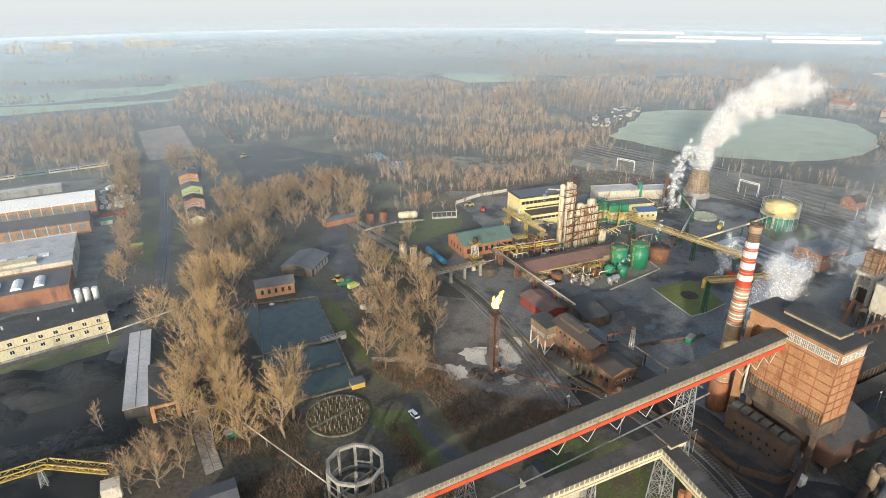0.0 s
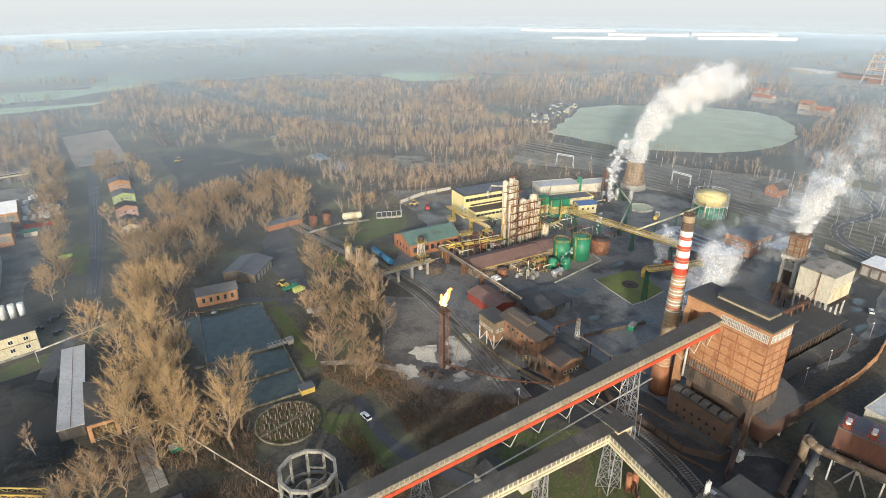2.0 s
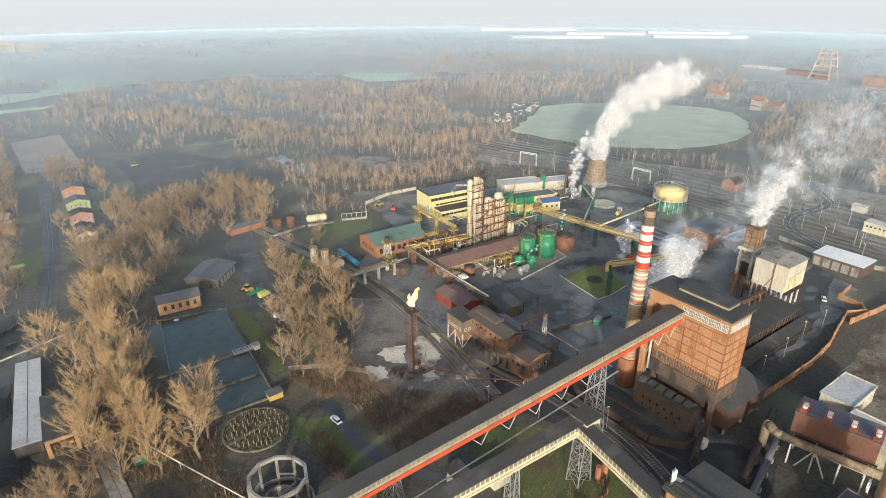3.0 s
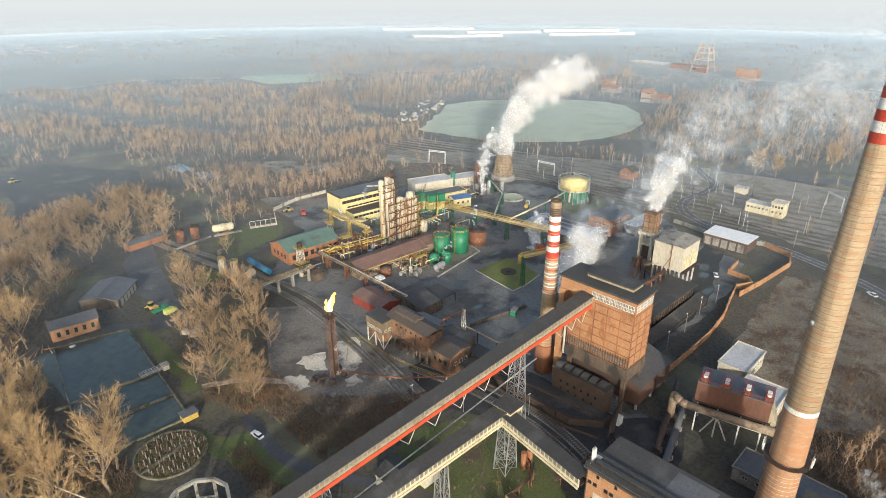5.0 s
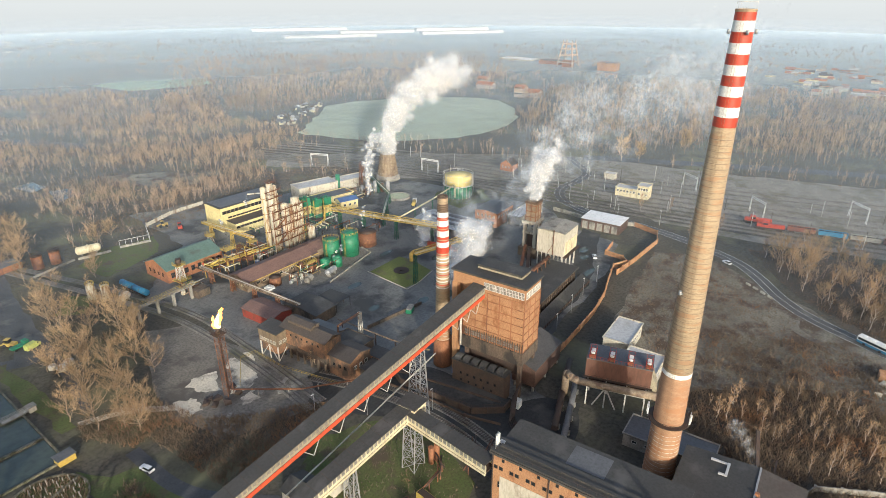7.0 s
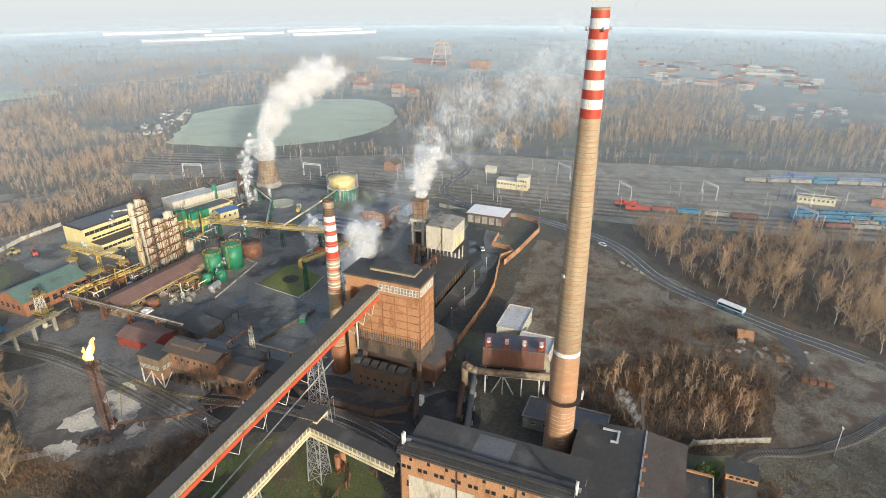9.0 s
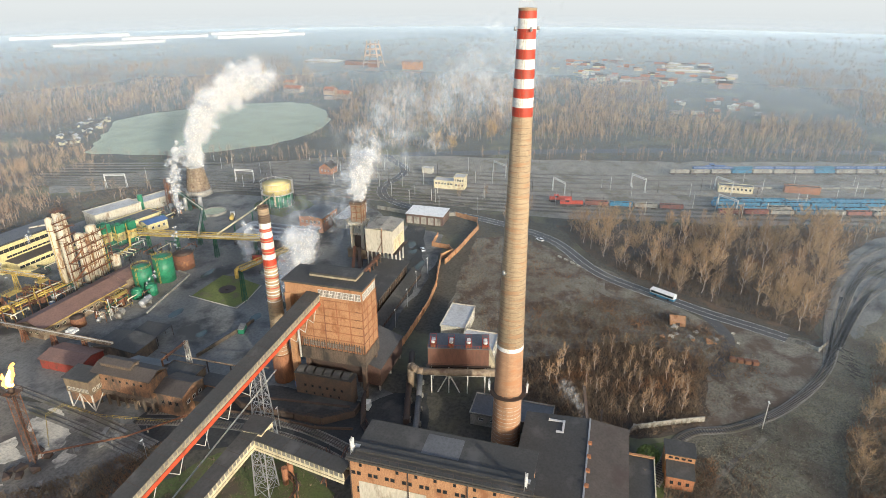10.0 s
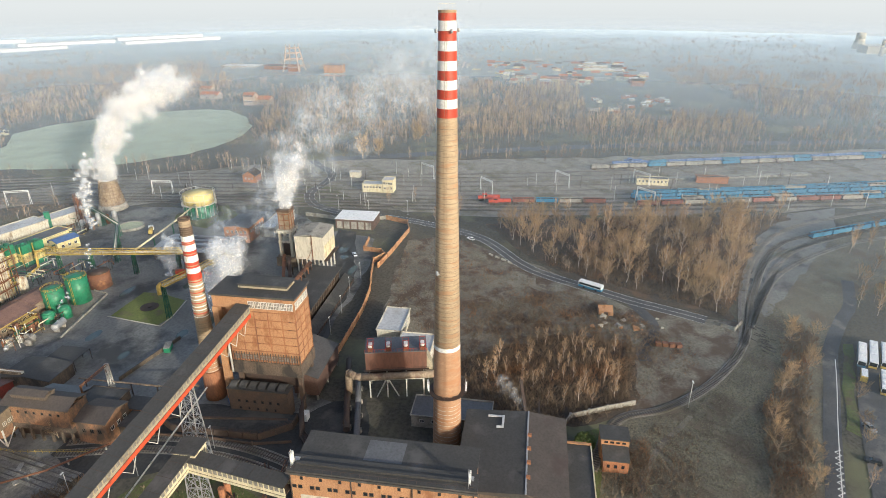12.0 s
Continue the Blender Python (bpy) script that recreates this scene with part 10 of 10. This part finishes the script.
# ---- steam, smoke ----
def puffs(name, label, path, radius, count, material, seed, flakes=480, size=0.155):
    """A plume of billows along a line that widens from radius[0] to radius[1]; each billow is a loose ball of small flakes."""
    r = np.random.default_rng(seed)
    line = np.array(path, float)
    T = []
    for k in range(count):
        f = (k + r.random()) / count
        s = f * (len(line) - 1)
        i = min(len(line) - 2, int(s))
        c = line[i] + (line[i + 1] - line[i]) * (s - i)
        R = radius[0] + (radius[1] - radius[0]) * f
        c = c + r.normal(size=3) * R * 0.40
        rr = R * r.uniform(0.30, 0.60)
        d = r.normal(size=(flakes, 3))
        d /= np.linalg.norm(d, axis=1, keepdims=True)
        p = c + d * rr * np.abs(r.normal(0.55, 0.33, (flakes, 1)))
        a, b = r.normal(size=(flakes, 3)), r.normal(size=(flakes, 3))
        e = rr * size
        T.append(np.stack([p - a * e * 0.5, p + a * e * 0.5, p + b * e * 0.8], 1))
    return triangles(name, np.concatenate(T), material, label, "steam")


puffs("steam_plume", "dense white steam rising from the cooling tower", [(301, 246, 16), (302, 245, 26), (304, 243, 38), (309, 237, 52), (320, 225, 64), (332, 214, 70)], (5.6, 12.0), 210, STEAM, 1, 720, 0.13)
puffs("steam_cloud", "white steam beside the cooling tower", [(262, 229, 2), (266, 233, 8), (272, 239, 15), (280, 244, 24), (290, 246, 34)], (2.2, 5.0), 80, STEAM, 2)
puffs("steam_plume", "grey-white steam rising from the quench tower", [(243.8, 111.7, 27.4), (243.9, 111.5, 34), (245, 110, 42), (248, 107, 52)], (2.8, 7.5), 110, STEAM, 3)
puffs("steam_cloud", "low white steam over the coke ovens", [(190, 124, 3), (200, 125, 7), (210, 127, 11), (220, 131, 17)], (5.0, 8.5), 150, STEAM, 4)
puffs("steam_cloud", "low white steam over the coke ovens", [(220, 158, 3), (226, 162, 7), (232, 166, 10)], (3.5, 6.0), 50, STEAM, 5)
puffs("steam_wisp", "thin steam over the pipe bridge", [(208, 187, 8), (210, 189, 13), (212, 190, 18)], (0.8, 2.0), 18, STEAM, 6)
puffs("steam_wisp", "thin steam near the yellow hall", [(170, 246, 3), (170.5, 247, 8), (169, 248, 13)], (0.6, 1.6), 16, STEAM, 7)
puffs("steam_wisp", "small steam jet behind the turbine hall", [(143.5, -4, 3), (144.5, -2, 5), (147, 1, 7), (150, 3, 8.5), (153, 6, 10)], (0.8, 2.4), 110, WISP, 8, 120)
puffs("steam_wisp", "thin steam round the green tanks", [(178, 181, 5), (183, 182, 6), (188, 183, 7.5)], (0.8, 1.4), 14, STEAM, 9)
puffs("steam_wisp", "thin steam at the columns", [(188, 250, 12), (192, 256, 16)], (1.0, 2.0), 10, STEAM, 10)
puffs("smoke_veil", "thin blue-grey smoke drifting from the coke ovens", [(235, 120, 14), (270, 132, 23), (330, 142, 36), (400, 138, 48), (480, 115, 60), (580, 74, 70)], (10, 34), 170, SMOKE, 11, 150, 0.22)
puffs("smoke_veil", "thin steam haze lingering over the coke ovens", [(205, 130, 6), (225, 138, 8), (248, 150, 10), (275, 170, 13)], (10, 14), 36, SMOKE, 13, 110, 0.25)
puffs("smoke_veil", "thin blue-grey smoke drifting over the lake shore", [(252, 104, 44), (300, 94, 48), (380, 80, 54), (470, 60, 60)], (7, 24), 80, SMOKE, 12, 130, 0.22)

# ---- haze at the horizon: a plain glowing backdrop far behind everything ----
hz = bpy.data.materials.new("horizon_haze")
hz.use_nodes = True
nt = hz.node_tree
nt.nodes.clear()
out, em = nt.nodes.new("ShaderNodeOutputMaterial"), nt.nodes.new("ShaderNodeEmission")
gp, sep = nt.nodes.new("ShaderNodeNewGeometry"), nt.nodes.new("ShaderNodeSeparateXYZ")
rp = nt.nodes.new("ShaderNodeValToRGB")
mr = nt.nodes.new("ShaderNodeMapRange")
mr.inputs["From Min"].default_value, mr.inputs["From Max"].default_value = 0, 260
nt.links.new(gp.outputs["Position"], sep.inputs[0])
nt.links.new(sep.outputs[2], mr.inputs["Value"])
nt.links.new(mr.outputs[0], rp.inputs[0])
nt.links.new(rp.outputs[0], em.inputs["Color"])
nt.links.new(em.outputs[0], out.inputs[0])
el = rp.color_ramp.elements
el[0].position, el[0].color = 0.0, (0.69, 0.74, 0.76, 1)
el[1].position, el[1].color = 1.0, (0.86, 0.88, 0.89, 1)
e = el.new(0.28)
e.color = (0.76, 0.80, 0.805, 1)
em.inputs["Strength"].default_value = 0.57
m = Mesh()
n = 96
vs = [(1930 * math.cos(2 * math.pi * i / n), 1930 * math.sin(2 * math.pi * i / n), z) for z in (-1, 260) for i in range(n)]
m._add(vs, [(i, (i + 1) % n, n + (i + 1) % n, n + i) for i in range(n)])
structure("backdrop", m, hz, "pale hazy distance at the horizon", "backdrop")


# ---- distance haze, put in as level see-through sheets over the far plain ----
def haze_layer(z, r0, share, label, far=False):
    """Level sheet put in for distance haze, denser away from the plant, slightly uneven."""
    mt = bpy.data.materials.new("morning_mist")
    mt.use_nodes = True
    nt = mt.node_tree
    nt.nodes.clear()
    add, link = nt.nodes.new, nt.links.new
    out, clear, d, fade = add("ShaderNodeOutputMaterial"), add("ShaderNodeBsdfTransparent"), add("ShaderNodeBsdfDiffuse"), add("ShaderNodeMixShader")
    d.inputs["Color"].default_value = (*HAZECOLOUR, 1)
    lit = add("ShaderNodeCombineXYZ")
    for k, v in enumerate(HAZENORMAL):
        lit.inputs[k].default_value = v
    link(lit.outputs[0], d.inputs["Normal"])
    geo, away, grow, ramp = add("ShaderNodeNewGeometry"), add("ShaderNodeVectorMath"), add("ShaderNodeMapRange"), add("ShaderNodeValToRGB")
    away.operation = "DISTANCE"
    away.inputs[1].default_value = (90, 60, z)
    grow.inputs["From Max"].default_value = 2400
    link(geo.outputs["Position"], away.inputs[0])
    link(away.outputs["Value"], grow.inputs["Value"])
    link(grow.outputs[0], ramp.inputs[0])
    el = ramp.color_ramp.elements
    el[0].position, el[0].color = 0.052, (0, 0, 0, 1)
    top = 1 - math.exp(-6.0 * HAZEDEPTH) if far else 0.0
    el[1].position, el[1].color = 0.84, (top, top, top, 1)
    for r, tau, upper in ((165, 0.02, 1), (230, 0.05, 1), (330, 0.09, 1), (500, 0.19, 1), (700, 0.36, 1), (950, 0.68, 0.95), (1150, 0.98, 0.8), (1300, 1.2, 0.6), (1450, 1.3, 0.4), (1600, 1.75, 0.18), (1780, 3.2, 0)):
        v = 1 - math.exp(-tau * HAZEDEPTH * ((1 - (1 - share) * upper) if far else share * upper))
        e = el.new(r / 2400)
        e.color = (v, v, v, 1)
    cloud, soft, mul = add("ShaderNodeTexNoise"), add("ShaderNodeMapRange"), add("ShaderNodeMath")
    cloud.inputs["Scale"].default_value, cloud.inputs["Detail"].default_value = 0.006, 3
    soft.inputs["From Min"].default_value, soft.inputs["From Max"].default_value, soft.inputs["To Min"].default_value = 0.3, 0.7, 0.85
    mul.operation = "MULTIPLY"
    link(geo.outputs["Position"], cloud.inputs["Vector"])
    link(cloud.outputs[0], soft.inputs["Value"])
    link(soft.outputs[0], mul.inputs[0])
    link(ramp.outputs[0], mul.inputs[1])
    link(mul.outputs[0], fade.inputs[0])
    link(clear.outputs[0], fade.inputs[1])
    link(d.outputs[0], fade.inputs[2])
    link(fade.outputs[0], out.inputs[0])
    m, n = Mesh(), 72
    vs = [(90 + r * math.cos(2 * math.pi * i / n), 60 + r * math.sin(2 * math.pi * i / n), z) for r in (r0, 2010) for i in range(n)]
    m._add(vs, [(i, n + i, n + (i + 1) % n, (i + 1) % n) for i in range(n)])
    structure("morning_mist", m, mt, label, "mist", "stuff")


# shading normal leans towards the sun, which brightens the haze sheets
HAZENORMAL = (to_sun + Vector((0, 0, 4.0))).normalized()
HAZECOLOUR, HAZEDEPTH = (0.54, 0.64, 0.71), 1.9
haze_layer(5, 125, 0.5, "see-through sheet in place of distance haze, over the woods", True)
haze_layer(20, 125, 0.3, "see-through sheet in place of distance haze, over the tree tops")
haze_layer(44, 125, 0.2, "thin upper see-through sheet in place of distance haze")
